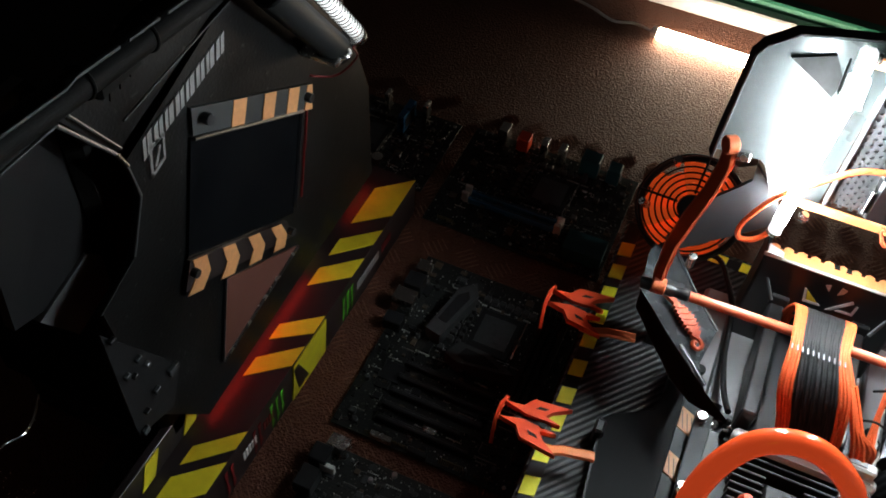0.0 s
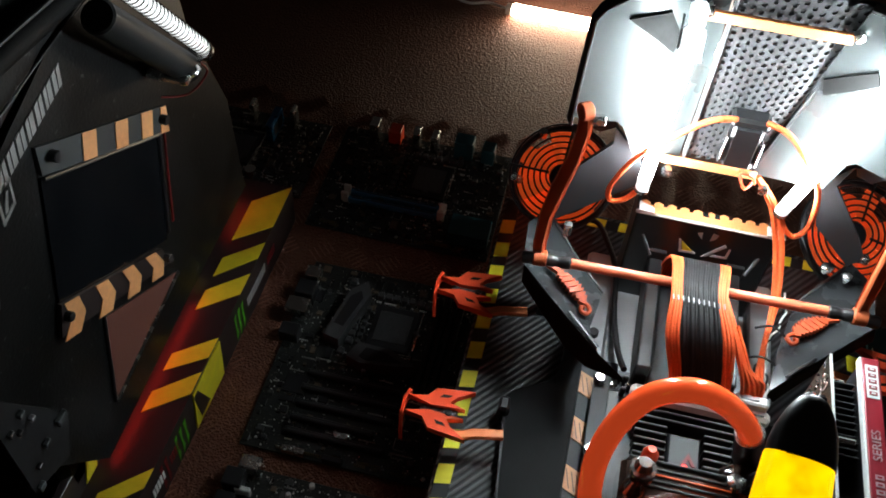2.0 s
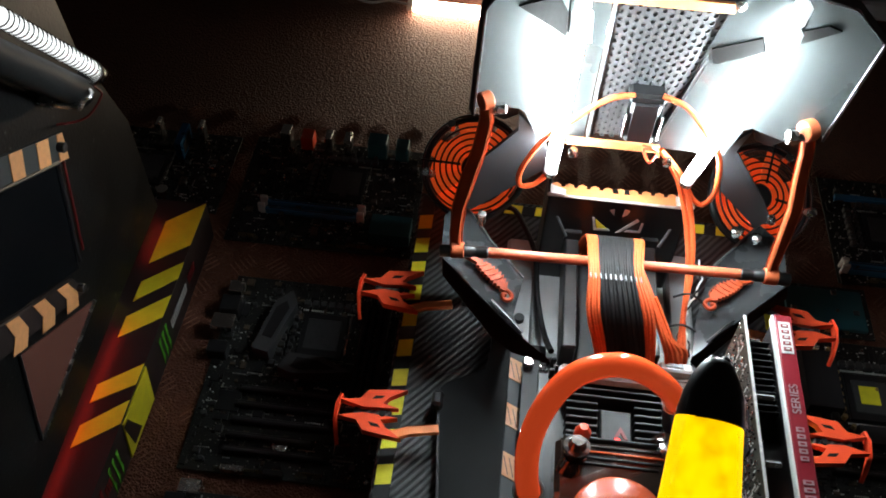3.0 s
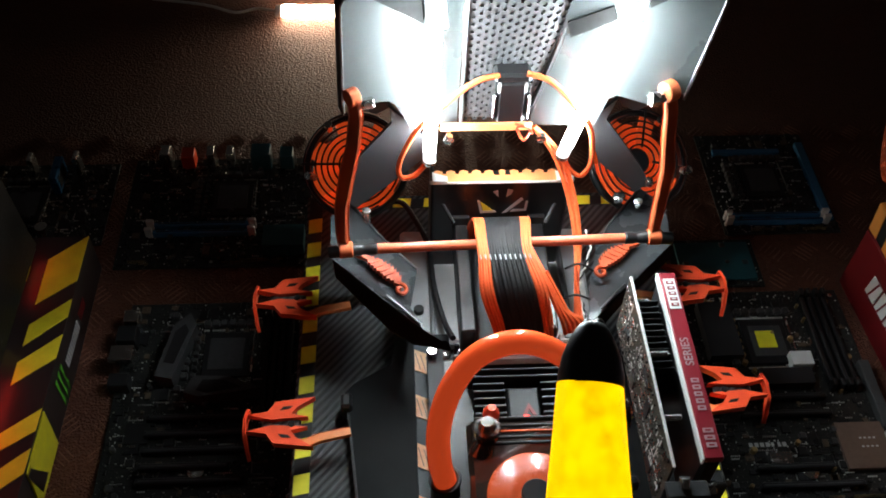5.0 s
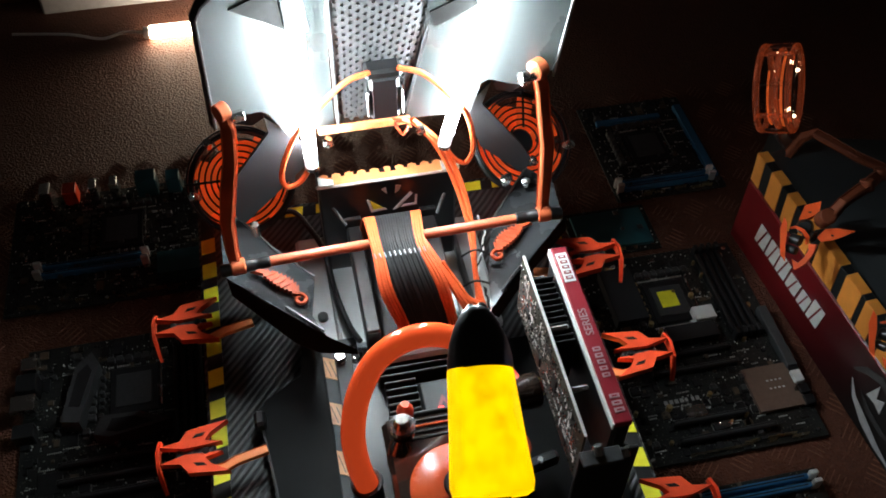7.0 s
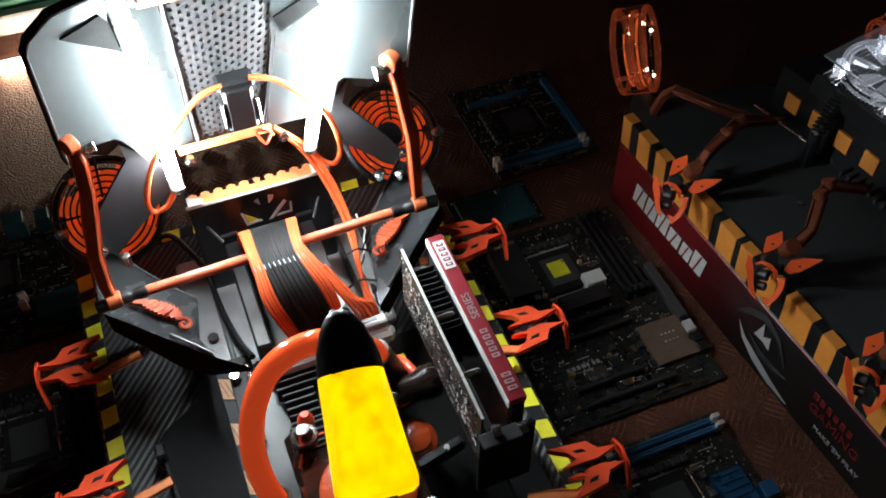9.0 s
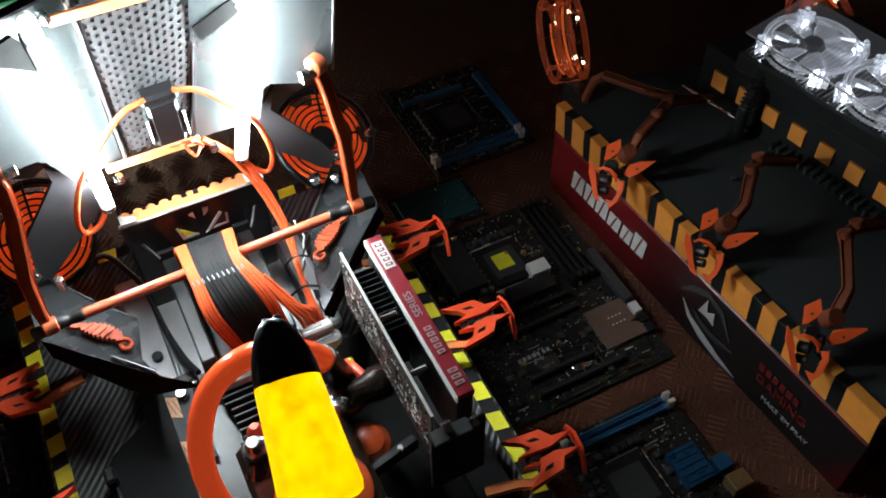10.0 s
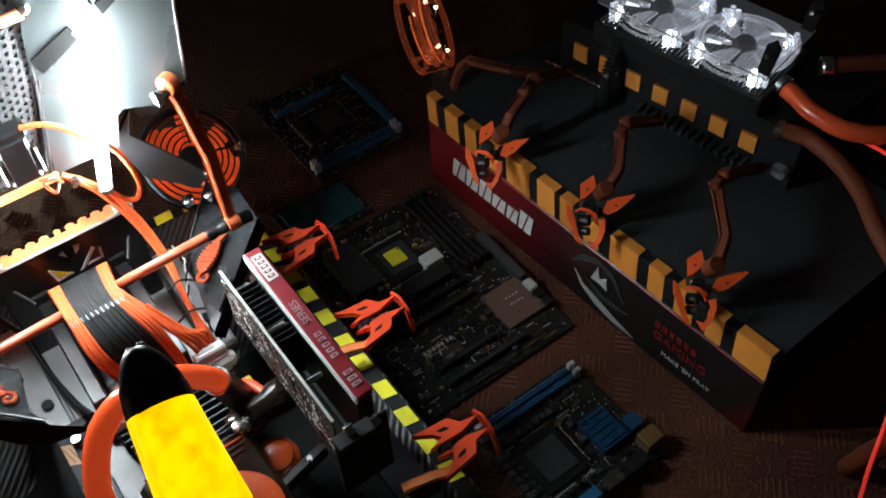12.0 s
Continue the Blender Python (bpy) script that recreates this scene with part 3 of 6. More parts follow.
part("wing_flange", slab([(-0.11, 0.1025, 0.3155), (-0.057, 0.0585, 0.3015), (-0.02, 0.0265, 0.2965), (0.007, 0.003, 0.298), (-0.03, 0.024, 0.28), (-0.053, 0.045, 0.275), (-0.11, 0.107, 0.288)], (0.001, -0.003, -0.003)), HANDB, left_wing, "black lower flange")
part("wing_ridge", Geo().strip([(-0.055, 0.064, 0.304), (-0.037, 0.047, 0.301), (-0.021, 0.031, 0.299)], [0.003, 0.004, 0.003], 0.003, (0, 0, 1)), BLACKG, left_wing)
part("wing_fold", Geo().tube([(-0.098, 0.216, 0.2865), (-0.06, 0.1615, 0.2825), (-0.023, 0.1165, 0.2805)], 0.0014, 6, 2), GREYM, left_wing, "bright folded edge")
part("wing_post", Geo().box((-0.08, 0.15, 0.225), (0.016, 0.016, 0.1), None, 0.002), BLACK, left_wing)
curl_badge((-0.058, 0.097, 0.2985), (0.74, -0.64, -0.18), (0.2, 0.05, 0.97), 1, left_wing)
right_wing = part("wing", slab([(0.183, 0.165, 0.268), (0.162, 0.091, 0.275), (0.15, 0.031, 0.29), (0.191, 0.073, 0.288), (0.259, 0.14, 0.288), (0.266, 0.204, 0.28), (0.244, 0.237, 0.275)], (0, -0.001, -0.004)), WINGM, case, "folded dark metal wing lit from above")
part("wing_flange", slab([(0.2595, 0.139, 0.2875), (0.1915, 0.072, 0.2875), (0.15, 0.0305, 0.2895), (0.16, 0.034, 0.275), (0.202, 0.082, 0.27), (0.265, 0.141, 0.27)], (-0.001, -0.003, -0.003)), HANDB, right_wing, "black lower flange")
part("wing_ridge", Geo().strip([(0.196, 0.081, 0.291), (0.18, 0.065, 0.291), (0.166, 0.05, 0.292)], [0.003, 0.004, 0.003], 0.003, (0, 0, 1)), BLACKG, right_wing)
part("wing_fold", Geo().tube([(0.183, 0.165, 0.2695), (0.213, 0.201, 0.273), (0.244, 0.237, 0.2765)], 0.0014, 6, 2), GREYM, right_wing, "bright folded edge")
part("wing_post", Geo().box((0.215, 0.15, 0.215), (0.016, 0.016, 0.11), None, 0.002), BLACK, right_wing)
curl_badge((0.192, 0.121, 0.2855), (-0.77, -0.64, 0.0), (-0.05, 0.03, 1), -1, right_wing)

# cross bar and hinge arms
bar = part("cross_bar", Geo().cyl((-0.068, 0.1005, 0.335), (0.197, 0.108, 0.335), 0.0052), BARO, case, "orange cross bar with black ends")
COLLAR = [(0, 0.0052), (0.06, 0.0066), (0.4, 0.0066), (0.46, 0.0056), (0.6, 0.0056), (0.66, 0.0064), (0.94, 0.0064), (1, 0.005)]
part("bar_end", Geo().lathe((-0.092, 0.099, 0.335), (-0.063, 0.1006, 0.335), COLLAR), BLACKG, bar)
part("bar_end", Geo().lathe((0.219, 0.1085, 0.335), (0.192, 0.1078, 0.335), COLLAR), BLACKG, bar)
part("end_stub", Geo().cyl((-0.113, 0.0985, 0.333), (-0.09, 0.099, 0.335), 0.0065, n=14), BLACKG, bar)
part("end_stub", Geo().cyl((0.243, 0.109, 0.332), (0.218, 0.1085, 0.335), 0.0068, n=14), BLACKG, bar)
arm = part("hinge_arm", Geo().strip([(-0.08, 0.13, 0.512), (-0.078, 0.128, 0.49), (-0.082, 0.126, 0.455), (-0.09, 0.122, 0.42), (-0.097, 0.114, 0.385), (-0.098, 0.106, 0.352), (-0.096, 0.1, 0.331)], [0.011, 0.013, 0.0135, 0.015, 0.0135, 0.012, 0.011], 0.009, (1, -0.35, 0)), ARMO, case, "bent orange hinge arm")
part("arm_boss", Geo().cyl((-0.085, 0.127, 0.51), (-0.076, 0.133, 0.51), 0.0085, n=20), ARMO, arm)
part("arm_foot", Geo().cyl((-0.102, 0.0985, 0.336), (-0.088, 0.0995, 0.336), 0.0085, n=16), ARMO, arm)
part("pivot", Geo().cyl((-0.074, 0.129, 0.502), (-0.062, 0.132, 0.502), 0.0055, n=12), STEEL, arm)
part("pivot", Geo().cyl((-0.074, 0.13, 0.345), (-0.074, 0.131, 0.36), 0.0045, n=12), STEEL, arm)
arm = part("hinge_arm", Geo().strip([(0.215, 0.154, 0.496), (0.22, 0.148, 0.472), (0.223, 0.142, 0.44), (0.227, 0.134, 0.41), (0.225, 0.124, 0.375), (0.222, 0.113, 0.348), (0.223, 0.108, 0.331)], [0.013, 0.014, 0.014, 0.0155, 0.014, 0.012, 0.012], 0.009, (1, 0.35, 0)), ARMO, case, "bent orange hinge arm")
part("arm_boss", Geo().cyl((0.21, 0.15, 0.493), (0.221, 0.156, 0.493), 0.0105, n=20), ARMO, arm)
part("arm_foot", Geo().cyl((0.216, 0.1085, 0.336), (0.23, 0.1085, 0.336), 0.0088, n=16), ARMO, arm)
part("pivot", Geo().lathe((0.212, 0.149, 0.489), (0.196, 0.146, 0.489), [(0, 0.005), (0.4, 0.005), (0.45, 0.0078), (0.95, 0.0078), (1, 0.006)], 6), STEEL, arm)
for x, y, z in ((0.207, 0.2, 0.305), (0.213, 0.206, 0.3), (0.232, 0.2, 0.298)):
    part("pivot", Geo().lathe((x, y, z - 0.014), (x - 0.002, y - 0.003, z), [(0, 0.003), (0.55, 0.003), (0.6, 0.0055), (0.95, 0.0055), (1, 0.004)], 6), STEEL, arm)

# bracket with the wavy orange crest
front = part("crest_bracket", Geo().box((0.071, 0.192, 0.255), (0.15, 0.006, 0.17), None, 0.0015), BLACKG, case, "black bracket with cut-outs")
part("bracket_cheek", Geo().box((-0.003, 0.215, 0.25), (0.004, 0.05, 0.17), None, 0.001), BLACKG, front)
part("bracket_cheek", Geo().box((0.145, 0.215, 0.25), (0.004, 0.05, 0.17), None, 0.001), BLACKG, front)
crest = [(-0.004, 0.185), (0.146, 0.185)]
for k in range(11):
    x = 0.142 - 0.0138 * k
    crest += [(x + 0.003, 0.1965), (x + 0.0035, 0.2), (x - 0.0015, 0.2025), (x - 0.006, 0.2), (x - 0.0062, 0.1965)]
part("crest", Geo().prism(crest, 0.3405, 0.3445), PEACH, front, "wavy pale orange crest")
part("crest_lip", Geo().box((0.071, 0.186, 0.342), (0.156, 0.004, 0.004), None, 0.001), WHITEP, front, "bare bright edge")
EM = basis((0.074, 0.1885, 0.306), (1, 0.05, 0), (0, 0, 1))
for q in ([(-0.028, 0.006), (-0.024, -0.014), (-0.006, -0.014), (-0.008, -0.011), (-0.0215, -0.011), (-0.0255, 0.006)], [(0.029, 0.002), (0.028, -0.014), (0.01, -0.014), (0.013, -0.011), (0.0255, -0.011), (0.0265, 0.002)],
          [(-0.011, 0.019), (-0.006, 0.021), (-0.005, 0.011)], [(0.011, 0.02), (0.005, 0.022), (0.004, 0.01), (0.009, 0.014)], [(0.001, -0.016), (0.021, 0.008), (0.0235, 0.0045), (0.006, -0.015)]):
    part("cut_edge", Geo(EM).prism(q, 0.0002, 0.0012), INKG, front, "bright cut edge of the emblem opening", flat=True)
part("cut_gap", Geo(EM).prism([(-0.0245, 0.004), (-0.021, -0.0105), (-0.01, -0.0105)], 0.0002, 0.0008), YELLOWD, front, "yellow tape seen through the emblem opening", flat=True)
for x in (0.066, 0.078):
    part("crest_hole", Geo().prism([(x - 0.003, 0.194), (x + 0.003, 0.194), (x + 0.0022, 0.2), (x - 0.0022, 0.2)], 0.3446, 0.3452), CHIP, front, flat=True)
for x0, x1 in ((-0.004, 0.012), (0.13, 0.149)):
    part("lip_end", Geo().prism([(x0, 0.183), (x1, 0.183), (x1, 0.19), (x0, 0.197)], 0.3446, 0.347), WHITEP, front, "worn bare corner")

# centre channel and sleeved cable bundle
chan = part("cable_channel", Geo().box((0.07, 0.105, 0.25), (0.1, 0.15, 0.012), Matrix.Identity(4), 0.003), BLACK, case, "black channel under the cables")
for x in (0.028, 0.112):
    part("channel_wall", Geo().box((x, 0.105, 0.268), (0.016, 0.15, 0.034), None, 0.002), BLACKG, chan)
    part("channel_lip", Geo().box((x, 0.178, 0.288), (0.019, 0.006, 0.016), None, 0.001), BLACKG, chan)
for x, z0 in ((0.02, 0.292), (0.122, 0.29)):
    part("channel_rod", Geo().cyl((x, 0.172, z0), (x + (0.012 if x > 0.06 else -0.012), 0.19, z0 + 0.012), 0.0022, n=8), BLACKG, chan)

bundle = part("cable_comb", Geo().box((0.0665, 0.076, 0.3425), (0.056, 0.004, 0.003), None, 0.001), BLACKG, case)
# black strip added below the cables to keep their gaps dark
part("cable_core", Geo().strip([(0.068, 0.165, 0.292), (0.067, 0.138, 0.33), (0.0655, 0.1, 0.3415), (0.066, 0.077, 0.3415), (0.073, 0.0475, 0.323), (0.085, 0.029, 0.28), (0.086, 0.023, 0.245)], 0.05, 0.002, (1, 0, 0)), SLEEVEB, bundle)
rng = random.Random(3)
for k in range(22):
    u = (k - 10.5) / 10.5
    x = 0.0658 + 0.0262 * u
    orange = k < 4 or k > 17
    j = rng.uniform(-0.0012, 0.0012)
    c0, c1, c2, c3 = 0.068 + 0.031 * u, 0.065 + 0.0262 * u, 0.073 + (0.0275 if u < 0 else 0.029) * u, 0.085 + 0.0285 * u
    pts = [(c0, 0.176, 0.262), (c0, 0.165, 0.298 + j), (0.067 + 0.0285 * u, 0.138, 0.334), (c1, 0.1, 0.3445 + abs(j)), (c1 + 0.001 + j * 0.5, 0.077, 0.345), (c2 + j + (u * 0.004 if orange else 0), 0.046, 0.326 + j), (c3 + j, 0.026, 0.282), (c3 + 0.001, 0.02, 0.245)]
    cab = part("cable", Geo().tube(pts, 0.0022, 6, 5), SLEEVEO if orange else SLEEVEB, bundle)
    if k % 2 == 0:
        part("comb_bead", Geo().cyl((x - 0.0004, 0.079, 0.3472), (x + 0.0004, 0.073, 0.3468), 0.0008, n=6), GREYM, bundle)
for k in range(5):
    o = 0.0045 * k
    part("loose_cable", Geo().tube([(0.09, 0.1, 0.342), (0.098 + o * 0.4, 0.07, 0.338 - o * 0.6), (0.112 + o * 0.9, 0.045, 0.316 - o), (0.126 + o * 1.1, 0.03 + o * 0.4, 0.285), (0.13 + o * 0.6, 0.022, 0.25)], 0.0024, 6), SLEEVEO, bundle)
for k in range(2):
    o = 0.006 * k
    part("loose_cable", Geo().tube([(0.1, 0.196, 0.412), (0.124 + o, 0.186, 0.38), (0.142 + o, 0.168, 0.335), (0.15 + o * 0.6, 0.135, 0.3), (0.147, 0.09, 0.28), (0.142 + o, 0.05, 0.262), (0.13 + o, 0.035, 0.245)], 0.0032, 6), SLEEVEO, bundle)
part("loose_cable", Geo().tube([(0.106, 0.07, 0.33), (0.13, 0.04, 0.295), (0.146, 0.02, 0.262), (0.15, 0.03, 0.255), (0.147, 0.06, 0.27)], 0.0028, 6), SLEEVEO, bundle)
for dx, mt in ((0.0, WHITEP), (0.0024, SLEEVEB)):
    pts = []
    for k in range(25):
        t = k / 24
        pts.append((0.166 - 0.02 * t + 0.006 * math.sin(t * 9) + 0.0016 * math.cos(t * 40 + dx * 1300), 0.165 - 0.145 * t, 0.278 - 0.02 * t + 0.0016 * math.sin(t * 40 + dx * 1300) + 0.006))
    part("twisted_lead", Geo().tube(pts, 0.0011, 5, 3), mt, bundle, "thin twisted black and white wire")
part("black_lead", Geo().tube([(-0.1, 0.27, 0.188), (-0.078, 0.287, 0.19), (-0.04, 0.293, 0.2), (-0.02, 0.247, 0.214), (-0.007, 0.199, 0.222), (-0.002, 0.137, 0.222), (0.006, 0.083, 0.232), (0.014, 0.05, 0.245)], 0.0034, 8), SLEEVEB, bundle)
for a, b in (((0.128, 0.075, 0.275), (0.16, 0.07, 0.28)), ((0.135, 0.105, 0.29), (0.165, 0.1, 0.292))):
    part("zip_tie", Geo().tube([a, ((a[0] + b[0]) / 2, a[1], a[2] + 0.008), b], 0.0013, 5), BLACKG, bundle)

# cooled block with fins under the hose
block = part("power_block", Geo().box((0.055, -0.09, 0.17), (0.135, 0.25, 0.12), None, 0.004), BLACKG, case)
part("silver_rim", Geo().box((0.0900, 0.0165, 0.259), (0.1380, 0.014, 0.018), None, 0.004), WHITEP, block, "bright silver connector rim")
part("rim_groove", Geo().box((0.0900, 0.0145, 0.2685), (0.1240, 0.002, 0.0012), None, 0.0004), GREYM, block)
part("side_bracket", Geo().box((0.0065, 0.012, 0.2145), (0.011, 0.085, 0.006), None, 0.0015), INKG, block, "pale metal bracket")
for y in (0.045, 0.026, -0.012):
    part("bracket_screw", Geo().lathe((0.0065, y, 0.216), (0.0065, y, 0.224), [(0, 0.003), (0.4, 0.003), (0.45, 0.0055), (0.9, 0.0055), (1, 0.004)], 12), GUNM, block)
for k, (x, y) in enumerate(((0.018, 0.044), (0.021, 0.036), (0.016, 0.028), (0.02, 0.02), (0.024, 0.048))):
    part("terminal", Geo().box((x, y, 0.233), (0.006, 0.004, 0.018 + 0.003 * (k % 3)), None, 0.001), (CHIP, STEEL, BLACKG)[k % 3], block)
part("board", Geo().box((-0.006, 0.0, 0.235), (0.018, 0.09, 0.004), None, 0.001), DGREY, block)
for x, y in ((-0.009, 0.035), (-0.009, -0.05)):
    part("standoff", Geo().cyl((x, y, 0.236), (x, y, 0.246), 0.0055, n=12), STEEL, block)
for k in range(11):
    y = 0.02 - 0.0085 * k
    for x0, x1 in (((0.03, 0.062), (0.098, 0.126)) if k > 3 else ((0.026, 0.13),)):
        part("fin", Geo().box(((x0 + x1) / 2, y, 0.245), (x1 - x0, 0.003, 0.022), None, 0.0008), CHIP, block)
part("badge_plate", Geo().box((0.08, -0.04, 0.246), (0.032, 0.046, 0.012), None, 0.002), CHIP, block)
part("badge_mark", Geo().prism([(0.0775, -0.05), (0.0845, -0.036), (0.0915, -0.05), (0.088, -0.05), (0.0845, -0.043), (0.081, -0.05)], 0.2522, 0.2534), INKR, block, flat=True)
part("badge_light", Geo().cyl((0.081, -0.054, 0.2515), (0.081, -0.054, 0.2545), 0.0042, n=10), LEDR, block, "small red light")
pl = part("plug", Geo().box((0.1370, 0.0245, 0.272), (0.034, 0.011, 0.014), None, 0.002), WHITEP, block, "white cable plug")
part("plug_slot", Geo().box((0.1350, 0.0255, 0.2795), (0.018, 0.005, 0.0016), None, 0.0004), INKG, pl)
for k, (x, y, sz) in enumerate(((0.141, 0.012, 0.009), (0.148, 0.004, 0.006), (0.139, -0.002, 0.007), (0.15, 0.016, 0.005), (0.145, -0.01, 0.01), (0.136, 0.018, 0.005))):
    part("component", Geo().box((x, y, 0.246), (sz, sz * 0.8, 0.008 + 0.002 * (k % 3)), None, 0.001), (WHITEP, STEEL, INKG)[k % 3], block)
part("yellow_coil", Geo().box((0.153, -0.016, 0.25), (0.013, 0.011, 0.014), None, 0.0015), YELLOW, block, "yellow square coil")

# thick orange coolant hose, its brightness helped by emission in the material
hose = part("coolant_hose", Geo().tube([(-0.004, -0.128, 0.275), (-0.009, -0.121, 0.3), (-0.01, -0.109, 0.335), (-0.001, -0.091, 0.365), (0.017, -0.075, 0.388), (0.04, -0.066, 0.398), (0.064, -0.061, 0.396), (0.087, -0.056, 0.379), (0.11, -0.05, 0.35), (0.123, -0.046, 0.325)], 0.0109, 18, 8), TUBEO, case, "thick glossy orange coolant hose with added glow")
part("fitting", Geo().cyl((0.122, -0.046, 0.327), (0.137, -0.036, 0.27), 0.0125, 0.015, 18), BLACKG, hose)
part("clamp_ring", Geo().ring((0.122, -0.046, 0.326), (0.3, 0.13, -0.9), 0.0122, 0.0018), STEEL, hose)
part("fitting", Geo().cyl((-0.002, -0.128, 0.22), (-0.004, -0.128, 0.276), 0.0145, 0.0138, 18), BLACKG, hose)
part("clamp_ring", Geo().ring((-0.004, -0.128, 0.277), (-0.1, 0, 1), 0.0132, 0.002), BLACKG, hose)

# pump with smoked top and orange parts
pump = part("pump", Geo().box((0.072, -0.135, 0.262), (0.108, 0.13, 0.042), None, 0.005), SMOKED, case, "smoked clear pump top")
part("pump_lip", Geo().box((0.076, -0.0695, 0.281), (0.1, 0.003, 0.006), None, 0.001), DGREY, pump, "bright acrylic edge")
for k in range(4):
    part("pump_groove", Geo().box((0.078, -0.078 - 0.006 * k, 0.2838), (0.088 - 0.006 * k, 0.0022, 0.0014), None, 0.0005), ORGDIM if k == 1 else CHIP, pump)
part("impeller_disc", Geo().lathe((0.076, -0.152, 0.282), (0.076, -0.152, 0.29), [(0, 0.043), (0.5, 0.044), (0.75, 0.041), (0.8, 0.03), (0.9, 0.028), (1, 0.02)], 40), ORGDIM, pump, "glossy orange impeller cover")
part("pump_hub", Geo().cyl((0.076, -0.152, 0.289), (0.076, -0.152, 0.295), 0.014, n=18), BLACKG, pump)
part("valve", Geo().lathe((0.037, -0.09, 0.275), (0.036, -0.086, 0.306), [(0, 0.011), (0.3, 0.011), (0.34, 0.0075), (0.5, 0.0075), (0.54, 0.0125), (0.72, 0.0125), (0.76, 0.009), (1, 0.006)], 16), GUNM, pump, "dark steel valve fitting")
part("valve_body", Geo().lathe((0.03, -0.108, 0.262), (0.034, -0.096, 0.288), [(0, 0.013), (0.6, 0.014), (0.8, 0.011), (1, 0.008)], 16), SMOKED, pump)
for x, y in ((0.122, -0.075), (0.122, -0.19), (0.022, -0.19)):
    part("pump_bolt", Geo().lathe((x, y, 0.272), (x, y, 0.29), [(0, 0.006), (0.5, 0.006), (0.55, 0.0085), (0.9, 0.0085), (1, 0.005)], 12), STEEL, pump)
part("red_knob", Geo().lathe((0.0425, -0.068, 0.27), (0.0425, -0.066, 0.297), [(0, 0.006), (0.3, 0.008), (0.7, 0.008), (1, 0.004)], 14), CLAWM, pump)
part("dome", Geo().lathe((0.135, -0.104, 0.235), (0.137, -0.106, 0.268), [(0, 0.023), (0.3, 0.0235), (0.5, 0.022), (0.62, 0.0165), (0.68, 0.016), (0.75, 0.012), (0.78, 0.004)], 24), ORGDIM, pump, "glossy orange pump dome")
noz = part("nozzle", Geo().lathe((0.112, -0.066, 0.272), (0.178, -0.058, 0.268), [(0, 0.011), (0.12, 0.0155), (0.4, 0.0165), (0.6, 0.0145), (0.8, 0.018), (0.95, 0.018), (1, 0.014)], 22), SMOKED, pump, "glossy black pump nozzle")
# small steel disc stands in for the highlight on the nozzle
part("nozzle_cap", Geo().lathe((0.128, -0.074, 0.285), (0.1275, -0.0755, 0.289), [(0, 0.005), (0.7, 0.005), (1, 0.003)], 14), STEEL, noz)
part("pump_bridge", Geo().box((0.14, -0.137, 0.262), (0.075, 0.012, 0.014), Matrix.Translation((0.14, -0.137, 0.262)) @ Matrix.Rotation(radians(12), 4, "Z") @ Matrix.Translation((-0.14, 0.137, -0.262)), 0.003), BLACKG, pump)
for x, y in ((0.12, -0.142), (0.158, -0.134)):
    part("bridge_screw", Geo().cyl((x, y, 0.268), (x, y, 0.2715), 0.0035, n=10), STEEL, pump)
part("red_tube", Geo().tube([(0.15, -0.02, 0.262), (0.153, -0.035, 0.274), (0.157, -0.05, 0.276)], 0.005, 10), CLAWM, pump)

# graphics card on edge
card = part("graphics_card", Geo().box((0.1685, -0.091, 0.364), (0.0022, 0.19, 0.075), None, 0.0006), PCBG, case, "graphics card on edge with red strip")
part("shroud", Geo().box((0.2035, -0.084, 0.35), (0.0155, 0.188, 0.085), None, 0.003), BLACKG, card)
part("red_strip", Geo().box((0.2035, -0.0835, 0.3945), (0.0155, 0.189, 0.007), None, 0.001), REDS, card, "dark red shroud edge with white print")
part("strip_edge", Geo().box((0.195, -0.0835, 0.393), (0.0016, 0.189, 0.009), None, 0.0006), WHITEP, card, "white strip edge")
for k in range(12):
    part("card_fin", Geo().box((0.184, -0.012 - 0.0065 * k, 0.355), (0.02, 0.0016, 0.06), None, 0.0005), CHIP, card)
rng = random.Random(11)
g, g2, g3 = Geo(), Geo(), Geo()
for k in range(520):
    y, z = rng.uniform(-0.182, 0.0), rng.uniform(0.33, 0.397)
    s1 = rng.choice((0.0009, 0.0012, 0.0016, 0.0022))
    (g if k % 3 else g2).box((0.167, y, z), (0.0018, s1, s1 * rng.uniform(0.6, 2.4)), None, 0.0003)
for k in range(70):
    y, z = rng.uniform(-0.18, -0.01), rng.uniform(0.331, 0.385)
    n, dy = rng.randint(3, 9), rng.random() < 0.5
    for q in range(n):
        g3.box((0.1671, y + (0.0016 * q if dy else 0), z + (0 if dy else 0.0016 * q)), (0.0012, 0.0009, 0.0009), None, 0.0002)
for y, z, sy, sz in ((-0.03, 0.36, 0.012, 0.008), (-0.07, 0.345, 0.014, 0.014), (-0.115, 0.37, 0.01, 0.018), (-0.15, 0.34, 0.016, 0.009), (-0.095, 0.385, 0.02, 0.004)):
    g2.box((0.167, y, z), (0.0028, sy, sz), None, 0.0004)
part("solder_joint", g, STEEL, card, kind="stuff")
part("small_chip", g2, CHIP, card, kind="stuff")
part("pin_header", g3, WHITEP, card, kind="stuff")
part("board_rim", Geo().box((0.1685, -0.091, 0.4014), (0.0026, 0.19, 0.0012), None, 0.0004), SPECK, card, "pale cut edge of the board")
for y, z in ((-0.005, 0.375), (-0.075, 0.392), (-0.135, 0.388)):
    part("card_screw", Geo().cyl((0.17, y, z), (0.188, y, z), 0.003, n=10), STEEL, card)
